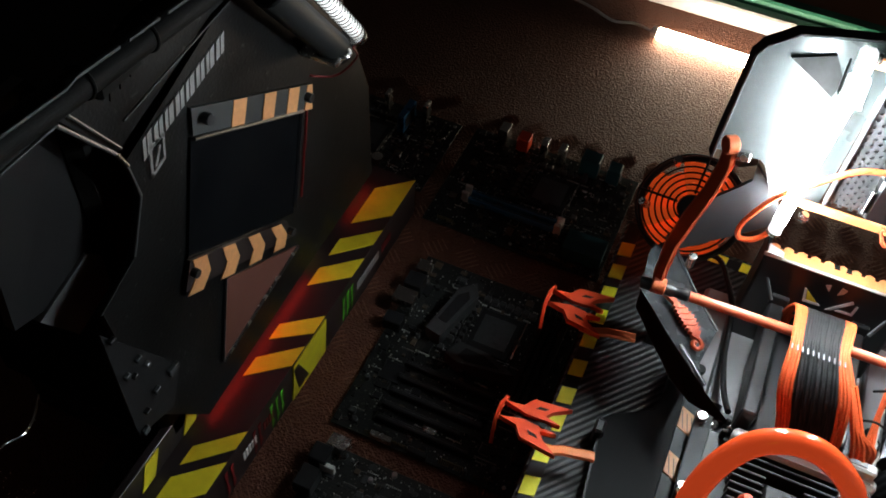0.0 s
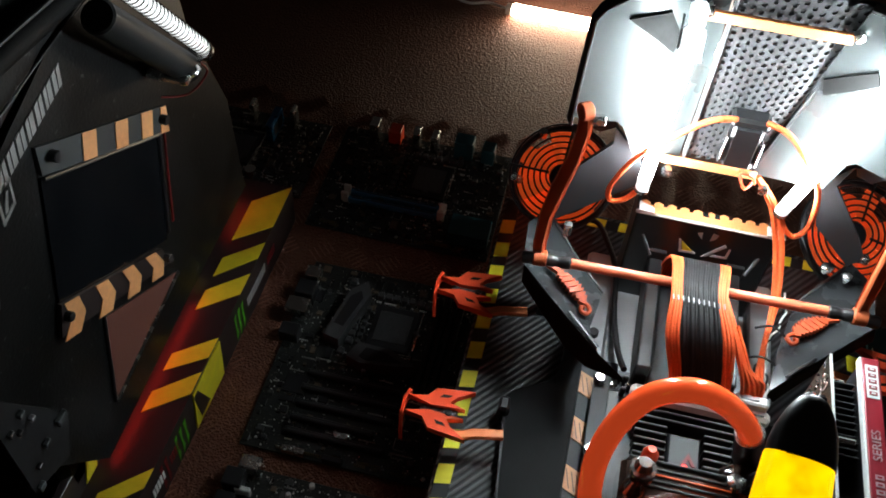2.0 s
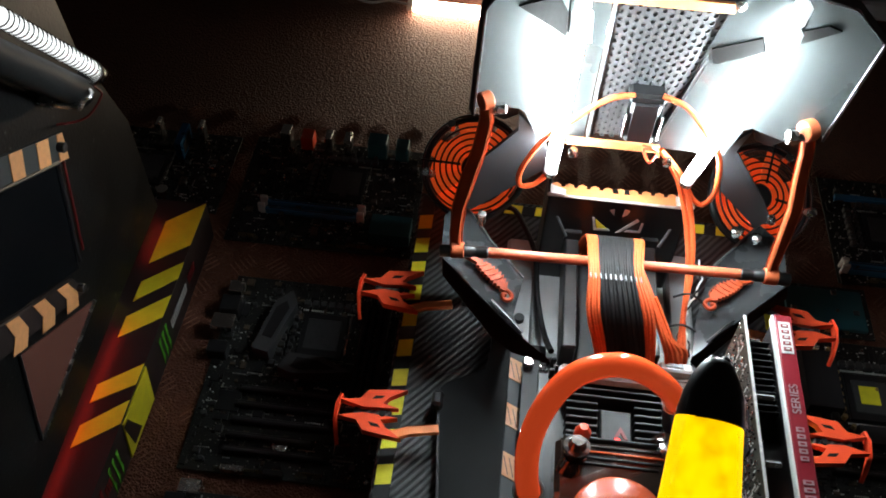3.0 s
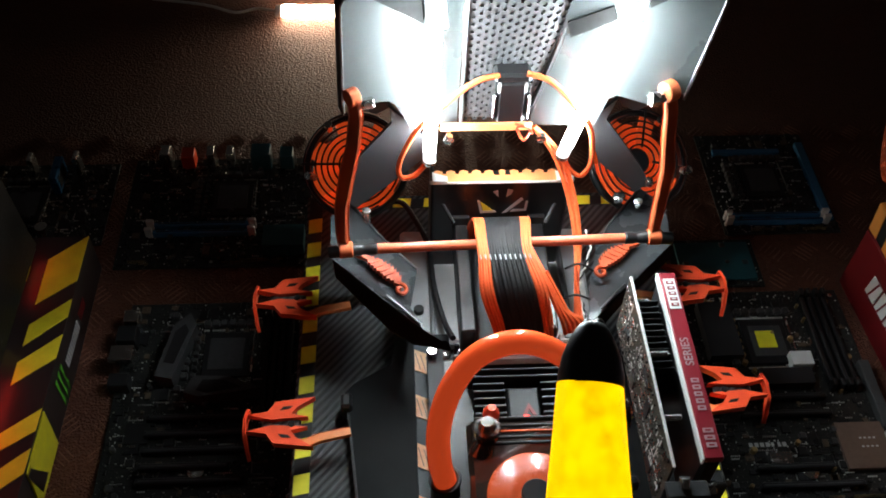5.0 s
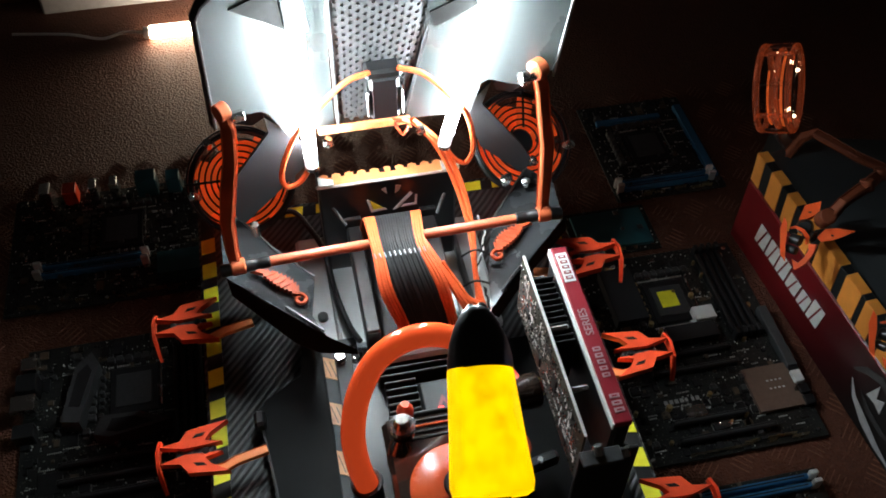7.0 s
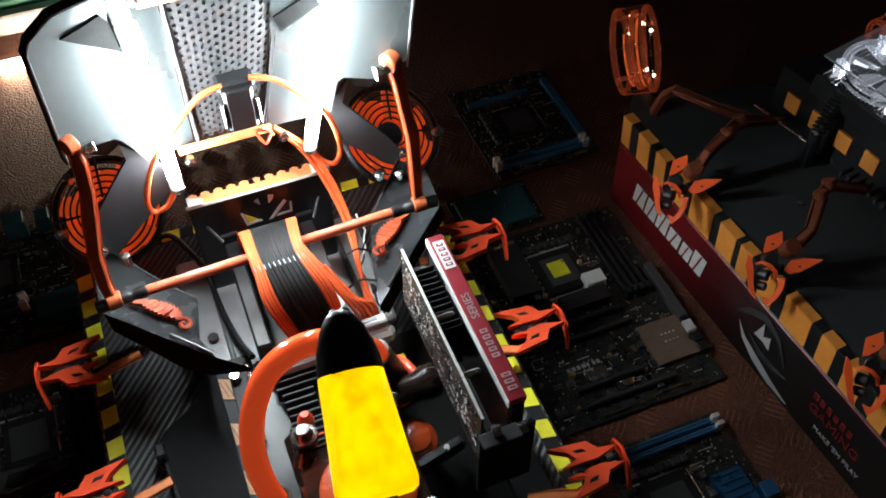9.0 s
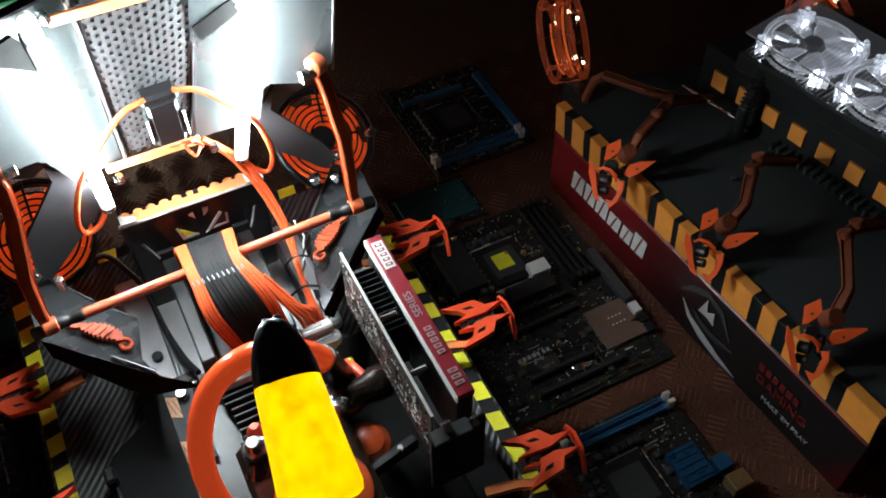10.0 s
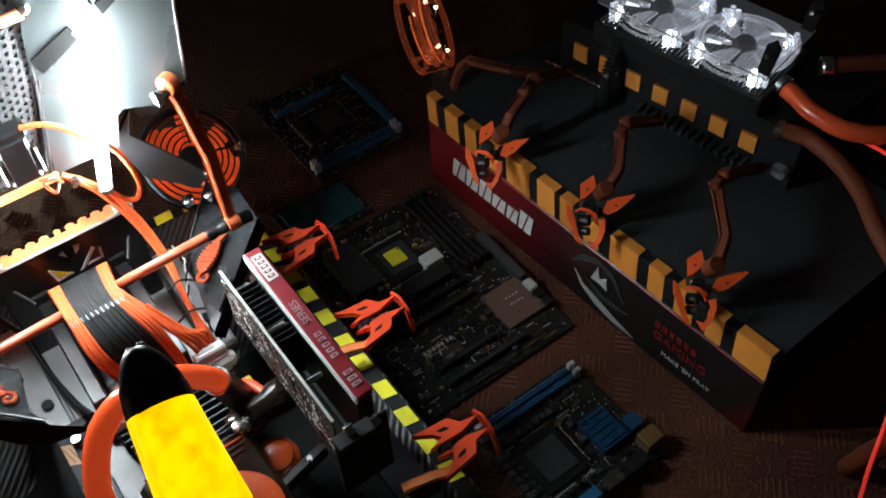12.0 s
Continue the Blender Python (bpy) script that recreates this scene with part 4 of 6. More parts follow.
part("slot_bracket", Geo().box((0.186, -0.196, 0.345), (0.05, 0.004, 0.09), None, 0.001), SINKD, card)
for x, z in ((0.2, 0.382), (0.176, 0.392)):
    part("bracket_screw", Geo().cyl((x, -0.199, z), (x, -0.193, z + 0.006), 0.0045, n=12), STEEL, card)
part("bracket_tab", Geo().box((0.178, -0.2, 0.391), (0.034, 0.014, 0.003), None, 0.001), SINKD, card)
letters("print", "SERIES", 0.0105, basis((0.2035, -0.0765, 0.3983), (0, 1, 0), (-1, 0, 0)), INKP, card)
for y0, hs in ((-0.166, (1, 1, 1)), (-0.132, (0.8, 0.8, 0.8, 0.8, 0.8))):
    for k, h in enumerate(hs):
        part("print_bar", Geo().box((0.2035, y0 + k * 0.0066, 0.3983), (0.0085 * h, 0.0042, 0.0006), None, 0.0001), INKP, card, flat=True)
        part("print_gap", Geo().box((0.2035, y0 + k * 0.0066, 0.3985), (0.0045 * h, 0.0016, 0.0006), None, 0.0001), REDS, card, flat=True)
part("print_plate", Geo().box((0.2035, -0.014, 0.3983), (0.0105, 0.034, 0.0006), None, 0.0001), INK, card, "white printed plate", flat=True)
for k in range(5):
    part("print_bar", Geo().box((0.2035, -0.0265 + 0.0062 * k, 0.3987), (0.0068, 0.0036, 0.0006), None, 0.0001), REDS, card, flat=True)
    part("print_gap", Geo().box((0.2035, -0.0265 + 0.0062 * k, 0.3991), (0.0034, 0.0014, 0.0006), None, 0.0001), INK, card, flat=True)

# glowing bottle-shaped reservoir
res = part("reservoir", Geo().lathe((0.0545, -0.2625, 0.651), (0.0485, -0.323, 0.6255), [(0, 0.0166), (0.03, 0.0171), (0.5, 0.0192), (0.9, 0.0214), (0.97, 0.0203), (1, 0.017)], 32), COOLANT, case, "bottle-shaped reservoir glowing yellow with black nose")
nose = part("nose", Geo().lathe((0.0546, -0.265, 0.65), (0.0585, -0.2335, 0.663), [(0, 0.0173), (0.2, 0.0169), (0.45, 0.0153), (0.7, 0.0122), (0.88, 0.0088), (0.96, 0.0066), (1, 0.004)], 32), BLACKG, res, "black tapered nose")
for dx in (-0.0028, 0.0032):
    part("nose_nub", Geo().lathe((0.0585 + dx, -0.2355, 0.6625), (0.0588 + dx, -0.232, 0.664), [(0, 0.003), (0.6, 0.0028), (1, 0.0014)], 10), BLACKG, nose)
part("stand", Geo().tube([(0.0495, -0.316, 0.628), (0.046, -0.338, 0.59), (0.04, -0.34, 0.4), (0.04, -0.34, 0.184)], 0.009, 10), BLACK, res)

# ---- lid ----
LX, RXL = basis((0.018, 0.205, 0), (1, 0.36, 0), (0, 0, 1)), basis((0.1, 0.205, 0), (1, -0.36, 0), (0, 0, 1))
lid = part("lid", Geo(LX).prism([(-0.119, 0.471), (-0.115, 0.584), (-0.108, 0.594), (-0.086, 0.607), (0.004, 0.607), (0.006, 0.551), (0.003, 0.41), (-0.048, 0.419), (-0.064, 0.454), (-0.071, 0.461)], -0.004, 0.0), LIDM, case, "pale satin lid panel toed in and lit by white tubes")
part("lid_panel", Geo(RXL).prism([(0.141, 0.486), (0.154, 0.596), (0.123, 0.62), (0.034, 0.619), (0.021, 0.557), (-0.004, 0.405), (0.063, 0.424), (0.072, 0.461), (0.079, 0.467), (0.109, 0.464)], -0.004, 0.0), LIDM, lid)
part("lid_edge", Geo(LX).strip([(-0.1195, 0.466, 0.002), (-0.1155, 0.585, 0.002), (-0.1085, 0.596, 0.002), (-0.086, 0.609, 0.002), (0.004, 0.609, 0.002)], 0.012, 0.003, (0, 0, 1)), BLACKG, lid, "black lid edge")
part("lid_edge", Geo(RXL).strip([(0.1415, 0.484, 0.002), (0.1545, 0.597, 0.002), (0.1235, 0.622, 0.002), (0.034, 0.621, 0.002)], 0.012, 0.003, (0, 0, 1)), GREYM, lid, "bright bare lid edge")
part("lid_gusset", Geo(LX).prism([(-0.084, 0.582), (-0.036, 0.544), (-0.032, 0.562), (-0.047, 0.588)], 0.0005, 0.003), HANDB, lid)
part("lid_gusset", Geo(RXL).prism([(0.026, 0.525), (0.066, 0.554), (0.06, 0.567), (0.021, 0.541)], 0.0005, 0.003), HANDB, lid)
part("lid_gusset", Geo(RXL).prism([(0.092, 0.573), (0.119, 0.595), (0.108, 0.597), (0.088, 0.584)], 0.0005, 0.003), HANDB, lid)
# punched steel mesh
g = Geo()
nx, nz, chh = 13, 24, 0.0082


def lid_point(u, v):
    """A place on the tapered mesh: u across, v up in metres."""
    return 0.0265 + 0.002 * v / 0.15 + u * (0.064 + 0.22 * v), 0.203, 0.416 + v


for ix in range(nx):
    for iz in range(nz):
        oz = iz * chh + (chh / 2 if ix % 2 else 0)
        out = [(0, 0), (0.5, 0), (1, 0), (1, 0.5), (1, 1), (0.5, 1), (0, 1), (0, 0.5)]
        inn = [(0.3, 0.26), (0.5, 0.22), (0.7, 0.26), (0.76, 0.5), (0.7, 0.74), (0.5, 0.78), (0.3, 0.74), (0.24, 0.5)]
        vs = [lid_point((ix + a) / nx, oz + b * chh) for a, b in out] + [lid_point((ix + a) / nx, oz + b * chh) for a, b in inn]
        vs += [(x, y + 0.0016, z) for x, y, z in vs[8:]]
        g.add(vs, [(i, (i + 1) % 8, 8 + (i + 1) % 8, 8 + i) for i in range(8)] + [(8 + i, 8 + (i + 1) % 8, 16 + (i + 1) % 8, 16 + i) for i in range(8)])
part("punched_mesh", g, MESHM, lid, "punched grey metal mesh", kind="stuff", flat=True)
# sheet added so the holes look as dark as the space behind
part("mesh_backing", slab([lid_point(-0.02, -0.002), lid_point(1.02, -0.002), lid_point(1.02, 0.2), lid_point(-0.02, 0.2)], (0, 0.002, 0)), BLACK, lid, "black sheet added to darken the mesh holes").location.y += 0.006
part("mesh_rail", Geo().strip([lid_point(-0.03, 0.0), lid_point(-0.03, 0.2)], 0.01, 0.003, (0, 1, 0)), GREYM, lid)
part("mesh_rail", Geo().strip([lid_point(1.03, 0.0), lid_point(1.03, 0.2)], 0.01, 0.004, (0, 1, 0)), BLACK, lid)
part("strap", Geo().box((0.051, 0.198, 0.411), (0.095, 0.004, 0.01), None, 0.001), PEACH, lid, "orange strap")
part("strap", Geo().box((0.067, 0.196, 0.586), (0.124, 0.004, 0.011), None, 0.001), PEACH, lid, "orange strap")
for x, z in ((0.012, 0.402), (0.108, 0.402), (0.004, 0.594), (0.13, 0.594)):
    part("lid_screw", Geo().lathe((x, 0.2, z), (x, 0.186, z), [(0, 0.0032), (0.5, 0.0032), (0.52, 0.0055), (0.95, 0.0055), (1, 0.004)], 6), STEEL, lid)
inv = part("inverter", Geo().box((0.071, 0.187, 0.46), (0.029, 0.022, 0.052), None, 0.003), BLACKG, lid, "black lamp inverter box")
part("inverter_cap", Geo().box((0.071, 0.187, 0.489), (0.036, 0.02, 0.011), None, 0.003), CHIP, inv)
for x in (0.0545, 0.0875):
    part("inverter_tab", Geo().box((x, 0.182, 0.455), (0.003, 0.012, 0.03), None, 0.001), STEEL, inv)
part("knot", Geo().tube([(0.08, 0.192, 0.42), (0.088, 0.184, 0.424), (0.096, 0.19, 0.414), (0.088, 0.18, 0.408), (0.082, 0.19, 0.416), (0.092, 0.185, 0.42), (0.098, 0.19, 0.408)], 0.0016, 6), CLAWM, lid, "knotted red wire")
for pts in ([(0.058, 0.18, 0.492), (0.035, 0.176, 0.488), (0.008, 0.172, 0.466), (-0.022, 0.176, 0.425), (-0.039, 0.18, 0.378), (-0.037, 0.182, 0.355), (-0.022, 0.183, 0.358), (-0.009, 0.186, 0.376)],
            [(0.084, 0.18, 0.494), (0.108, 0.174, 0.488), (0.132, 0.17, 0.462), (0.154, 0.176, 0.425), (0.163, 0.182, 0.375), (0.156, 0.184, 0.352), (0.143, 0.184, 0.36), (0.132, 0.186, 0.38)]):
    part("lamp_lead", Geo().tube(pts, 0.0029, 8), SLEEVEO, lid, "orange lamp lead")
for lo, hi in (((-0.008, 0.184, 0.375), (-0.006, 0.148, 0.598)), ((0.131, 0.184, 0.38), (0.166, 0.146, 0.602))):
    lo, hi = Vector(lo), Vector(hi)
    tb = part("light_tube", Geo().cyl(lo.lerp(hi, 0.09), lo.lerp(hi, 0.9), 0.0064), COLD, lid, "white cold-cathode tube")
    part("tube_end", Geo().cyl(lo.lerp(hi, 0.02), lo.lerp(hi, 0.1), 0.0068, n=16), ACRYL, tb)
    part("end_ring", Geo().cyl(lo, lo.lerp(hi, 0.025), 0.0076, n=16), STEEL, tb)
    turn = Matrix.Translation(lo.lerp(hi, 0.955)) @ Matrix.Rotation(radians(9 if lo.x > 0.05 else -4), 4, "Y") @ Matrix.Rotation(radians(-9), 4, "X")
    # socket parts emit a little, in place of the tube light they catch
    part("socket", Geo().box((0, 0, 0), (0.0185, 0.016, 0.026), turn, 0.004), ACRYL, tb, "white tube socket with added glow")
    part("socket", Geo().box((0, 0.001, 0.024), (0.014, 0.013, 0.022), turn, 0.003), ACRYL, tb)
    part("socket_clip", Geo().box((-0.0105 if lo.x < 0.05 else 0.0105, 0.008, 0.004), (0.002, 0.008, 0.03), turn, 0.0006), DGREY, tb)
    part("socket_rim", Geo().box((0, 0, -0.0135), (0.0195, 0.0165, 0.002), turn, 0.0008), ACRYL, tb)
# dark hinge bars between lid and wings
for poly, foot in (([(-0.048, 0.442), (-0.046, 0.42), (-0.091, 0.36), (-0.1, 0.305), (-0.087, 0.295), (-0.049, 0.333), (-0.002, 0.381), (-0.021, 0.412)], 3), ([(0.182, 0.449), (0.174, 0.421), (0.221, 0.354), (0.236, 0.327), (0.223, 0.313), (0.174, 0.362), (0.156, 0.419)], 3)):
    hp = part("hinge_bar", Geo().prism(poly, 0, 0.005, basis((0, 0.2, 0), (1, 0, 0), (0, 0, 1))), BLACK, case, "broad black slanting hinge plate")
    x, z = poly[foot]
    part("bar_screw", Geo().lathe((x, 0.198, z), (x, 0.188, z + 0.003), [(0, 0.0055), (0.5, 0.0055), (0.55, 0.0035), (1, 0.003)], 8), STEEL, hp)
for x in (-0.07, 0.2):
    part("lid_lip", Geo().prism([(x - 0.012, 0.436), (x + 0.02, 0.444), (x + 0.024, 0.43), (x + 0.008, 0.42), (x - 0.008, 0.426)], 0, 0.003, basis((0, 0.212, 0), (1, 0, 0), (0, 0, 1))), BLACKG, lid, "black rounded lip under the lid")


def fan(name, c, axis, r, parent, blades, blade_mat, ring_mat, label, turn=0.0, wires=8):
    """A round case fan with blades, hub and a wire guard of rings and spokes."""
    c, w = Vector(c), Vector(axis).normalized()
    u = w.orthogonal().normalized()
    s = w.cross(u)
    f = part(name, Geo().ring(c, w, r, 0.004, 40, 8), ring_mat, parent, label)
    for k in range(blades):
        t = turn + k * math.tau / blades
        d = u * math.cos(t) + s * math.sin(t)
        e = w.cross(d)
        mm = Matrix((d, (e + w * 0.45).normalized(), d.cross((e + w * 0.45).normalized()))).transposed().to_4x4()
        mm.translation = c - w * 0.006
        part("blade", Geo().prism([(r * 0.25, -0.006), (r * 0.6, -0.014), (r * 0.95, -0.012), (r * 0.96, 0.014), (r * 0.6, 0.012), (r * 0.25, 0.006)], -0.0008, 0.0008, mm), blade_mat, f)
    part("hub", Geo().cyl(c - w * 0.012, c + w * 0.004, r * 0.27, n=20), BLACKG, f)
    for k in range(wires):
        part("guard_ring", Geo().ring(c + w * 0.012, w, r * (0.3 + 0.72 * k / (wires - 1)), 0.0013, 36, 5), CHIP, f)
    for k in range(4):
        t = 0.6 + k * math.tau / 4
        d = u * math.cos(t) + s * math.sin(t)
        part("guard_spoke", Geo().cyl(c + w * 0.0125 + d * r * 0.25, c + w * 0.0125 + d * r * 1.05, 0.0016, n=6), BLACKG, f)
    return f


fl = fan("case_fan", (-0.09, 0.288, 0.269), (-0.18, -0.55, 0.82), 0.061, case, 7, FANG, BLACKG, "orange case fan behind a black wire guard", 0.0, 7)
fr = fan("case_fan", (0.25, 0.288, 0.269), (0.2, -0.55, 0.82), 0.061, case, 7, FANG, BLACKG, "orange case fan behind a black wire guard", 0.4, 7)
for f, x, s in ((fl, -0.093, -1), (fr, 0.25, 1)):
    # this disc carries the same added glow as the blades
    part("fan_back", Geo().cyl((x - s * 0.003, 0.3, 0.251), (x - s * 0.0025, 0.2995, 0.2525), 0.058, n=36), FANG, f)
    part("fan_bolt", Geo().cyl((x + s * 0.045, 0.255, 0.284), (x + s * 0.052, 0.248, 0.294), 0.005, n=10), STEEL, f)
    part("fan_bolt", Geo().cyl((x + s * 0.03, 0.33, 0.291), (x + s * 0.03, 0.324, 0.304), 0.005, n=10), STEEL, f)
    part("fan_post", Geo().box((x, 0.295, 0.21), (0.02, 0.016, 0.06), None, 0.002), BLACK, f)


def claw(c, s):
    """A claw on a short arm: two notched blades, a carbon link and a thin outer fin. s: -1 opens to -x, 1 to +x."""
    o = Matrix.Translation(c) @ Matrix.Diagonal((-s * 0.8, 0.8, 1, 1))
    link = part("claw", Geo(o).box((0.0, 0, 0.0), (0.05, 0.016, 0.008), None, 0.002), CARBON, case, "red-orange claw with carbon link")
    up = [(-0.043, 0.012), (-0.018, 0.016), (-0.008, 0.03), (0.042, 0.036), (0.02, 0.022), (0.013, 0.012), (0.034, 0.007), (-0.012, 0.004)]
    hole = [(-0.002, 0.017), (0.01, 0.019), (0.014, 0.023), (0.002, 0.022)]
    for k in (1, -1):
        bl = part("claw_blade", Geo(o).prism([(x, y * k) for x, y in up], 0.001, 0.009), CLAWM, link)
        part("blade_slot", Geo(o).prism([(x, y * k) for x, y in hole], 0.0088, 0.0096), CHIP, link, flat=True)
    part("claw_fin", Geo(o).strip([(-0.042, 0.022, 0.004), (-0.046, 0.008, 0.002), (-0.0465, -0.01, -0.003), (-0.044, -0.024, -0.014), (-0.042, -0.032, -0.024)], [0.008, 0.013, 0.013, 0.01, 0.006], 0.005, (0, 0, 1)), CLAWM, link)
    part("claw_pin", Geo(o).cyl((0.014, -0.003, 0.004), (0.014, -0.003, 0.011), 0.0045, n=10), BLACKG, link)
    part("claw_arm", Geo(o).strip([(0.012, -0.022, -0.003), (0.03, -0.026, -0.001), (0.05, -0.018, 0.0), (0.088, -0.01, 0.0)], 0.013, 0.006, (0, 1, 0)), PEACH, link, "pale orange claw arm")


for c, s in (((-0.165, -0.031, 0.212), -1), ((-0.168, 0.13, 0.212), -1), ((0.31, -0.005, 0.212), 1), ((0.299, 0.137, 0.212), 1), ((0.292, -0.178, 0.212), 1)):
    claw(c, s)


# ---- circuit boards lying on the covering ----
def motherboard(x0, y0, w, h, label, slots, slot_mat, sink_mat, seed, dimm=None, socket=None, sinks=(), ports=(), pcie=(), big_chip=None, sticker=None, name="motherboard"):
    rng = random.Random(seed)
    b = thing(name, (x0 + w / 2, y0 + h / 2, 0), label, "circuit board", "boards round the case")
    part("board", Geo().box((x0 + w / 2, y0 + h / 2, 0.005), (w, h, 0.0022), None, 0.0004), PCBD, b)
    for sx in (0.01, w / 2, w - 0.01):
        for sy in (0.01, h - 0.01):
            part("standoff", Geo().cyl((x0 + sx, y0 + sy, 0), (x0 + sx, y0 + sy, 0.0072), 0.0032, n=8), STEEL, b)
    if socket:
        sx, sy = x0 + socket[0], y0 + socket[1]
        so = part("socket", Geo().box((sx, sy, 0.0085), (0.062, 0.072, 0.005), None, 0.001), CHIP, b)
        part("socket_plate", Geo().box((sx, sy, 0.0118), (0.046, 0.05, 0.002), None, 0.0006), SINKD, so)
        part("socket_lever", Geo().cyl((sx + 0.035, sy - 0.03, 0.012), (sx + 0.035, sy + 0.036, 0.012), 0.0012, n=6), STEEL, so)
        if sticker:
            part("sticker", Geo().box((sx - 0.002, sy + 0.002, 0.0134), (0.026, 0.028, 0.0008), None, 0.0002), YELLOW, so, "yellow sticker")
    for k in range(slots):
        dx, dy, along, step = dimm
        if along == "x":
            c, s, e = (x0 + dx, y0 + dy + step * k, 0.0115), (0.14, 0.0065, 0.011), (0.0755, 0, 0)
        else:
            c, s, e = (x0 + dx + step * k, y0 + dy, 0.0115), (0.0065, 0.14, 0.011), (0, 0.0755, 0)
        sl = part("memory_slot", Geo().box(c, s, None, 0.001), slot_mat, b)
        part("slot_groove", Geo().box((c[0], c[1], 0.0172), (s[0] * 0.92 if along == "x" else 0.0018, s[1] * 0.92 if along == "y" else 0.0018, 0.0008), None, 0.0001), CHIP, sl)
        for q in (-1, 1):
            part("slot_latch", Geo().box((c[0] + e[0] * q, c[1] + e[1] * q, 0.015), (0.011 if along == "x" else 0.006, 0.011 if along == "y" else 0.006, 0.02), None, 0.001), WHITEP if slot_mat is BLUE else CHIP, sl)
    for poly, hgt, mt in sinks:
        hs = part("heatsink", Geo().prism([(x0 + x, y0 + y) for x, y in poly], 0.0062, hgt), mt, b)
        xs, ys = [p[0] for p in poly], [p[1] for p in poly]
        if mt is SINKD:
            cx, cy = sum(xs) / len(xs), sum(ys) / len(ys)
            part("sink_face", Geo().prism([(x0 + cx + (x - cx) * 0.6, y0 + cy + (y - cy) * 0.6) for x, y in poly], hgt, hgt + 0.001), CHIP, hs, "black inlay", flat=True)
        if mt is BLUEM:
            n = 5
            for k in range(n):
                yy = min(ys) + (max(ys) - min(ys)) * (k + 0.5) / n
                part("sink_rib", Geo().box((x0 + (min(xs) + max(xs)) / 2, y0 + yy, hgt + 0.0006), ((max(xs) - min(xs)) * 0.86, 0.0022, 0.0024), None, 0.0005), mt, hs)
    for y, ln, mt in pcie:
        ps = part("card_slot", Geo().box((x0 + 0.05 + ln / 2, y0 + y, 0.0115), (ln, 0.0075, 0.011), None, 0.001), mt, b)
        part("slot_groove", Geo().box((x0 + 0.05 + ln / 2, y0 + y, 0.0172), (ln * 0.94, 0.0016, 0.0008), None, 0.0001), SINKD, ps)
    for x, y, sx, sy, sz, mt in ports:
        pt = part("port", Geo().box((x0 + x, y0 + y, 0.006 + sz / 2), (sx, sy, sz), None, 0.001), mt, b)
        part("port_mouth", Geo().box((x0 + x - (sx / 2 if x < w / 2 else -sx / 2), y0 + y, 0.006 + sz / 2), (0.0012, sy * 0.7, sz * 0.6), None, 0.0002), CHIP, pt)
    if big_chip:
        x, y, sx, sy = big_chip
        part("chipset", Geo().box((x0 + x, y0 + y, 0.0075), (sx, sy, 0.003), None, 0.0006), CHIP, b)
    cap, chip, pin, sol, brown = Geo(), Geo(), Geo(), Geo(), Geo()
    area = w * h
    for k in range(int(260 * area)):
        x, y = x0 + rng.uniform(0.006, w - 0.006), y0 + rng.uniform(0.006, h - 0.006)
        r = rng.uniform(0.0022, 0.0042)
        cap.lathe((x, y, 0.006), (x, y, 0.006 + rng.uniform(0.005, 0.011)), [(0, r), (0.9, r), (1, r * 0.75)], 8)
    for k in range(int(4200 * area)):
        x, y = x0 + rng.uniform(0.005, w - 0.005), y0 + rng.uniform(0.005, h - 0.005)
        s1 = rng.choice((0.004, 0.005, 0.007, 0.011))
        (brown if k % 7 == 0 else chip).box((x, y, 0.0072), (s1, s1 * rng.choice((0.6, 1, 1.6)), 0.0026), None, 0.0003)
    for k in range(int(5200 * area)):
        x, y = x0 + rng.uniform(0.004, w - 0.004), y0 + rng.uniform(0.004, h - 0.004)
        sol.box((x, y, 0.0065), (0.0022, 0.0011, 0.0012), Matrix.Translation((x, y, 0)) @ Matrix.Rotation(rng.choice((0, math.pi / 2)), 4, "Z") @ Matrix.Translation((-x, -y, 0)), 0.0002)
    for k in range(int(160 * area) + 3):
        x, y = x0 + rng.uniform(0.02, w - 0.03), y0 + rng.choice((0.006, 0.01))
        for j in range(rng.randint(4, 9)):
            pin.cyl((x + j * 0.0025, y, 0.006), (x + j * 0.0025, y, 0.013), 0.0005, n=5)
    for k in range(int(900 * area)):
        cx, cy = x0 + rng.uniform(0.01, w - 0.03), y0 + rng.uniform(0.01, h - 0.01)
        for j in range(rng.randint(3, 8)):
            sol.box((cx + j * 0.0026, cy, 0.0066), (0.0013, 0.0016, 0.0014), None, 0.0002)
    if socket:
        # regulators, tall capacitors and ceramic rows ranged round the socket, as such boards have them
        sx, sy = x0 + socket[0], y0 + socket[1]
        for k in range(7):
            part("choke", Geo().box((sx - 0.052, sy - 0.034 + 0.0115 * k, 0.0105), (0.0095, 0.0095, 0.009), None, 0.0014), SINKD, b)
            part("choke", Geo().box((sx - 0.03 + 0.0115 * k, sy + 0.05, 0.0105), (0.0095, 0.0095, 0.009), None, 0.0014), SINKD, b)
            cap.lathe((sx - 0.04, sy - 0.034 + 0.0115 * k, 0.006), (sx - 0.04, sy - 0.034 + 0.0115 * k, 0.015), [(0, 0.0036), (0.88, 0.0036), (0.95, 0.003), (1, 0.003)], 10)
            cap.lathe((sx - 0.03 + 0.0105 * k, sy - 0.046, 0.006), (sx - 0.03 + 0.0105 * k, sy - 0.046, 0.013), [(0, 0.003), (0.88, 0.003), (0.95, 0.0025), (1, 0.0025)], 10)
        for k in range(26):
            for o in (0.042, -0.0405):
                sol.box((sx - 0.034 + 0.0027 * k, sy + o, 0.0068), (0.0014, 0.0026, 0.0016), None, 0.0002)
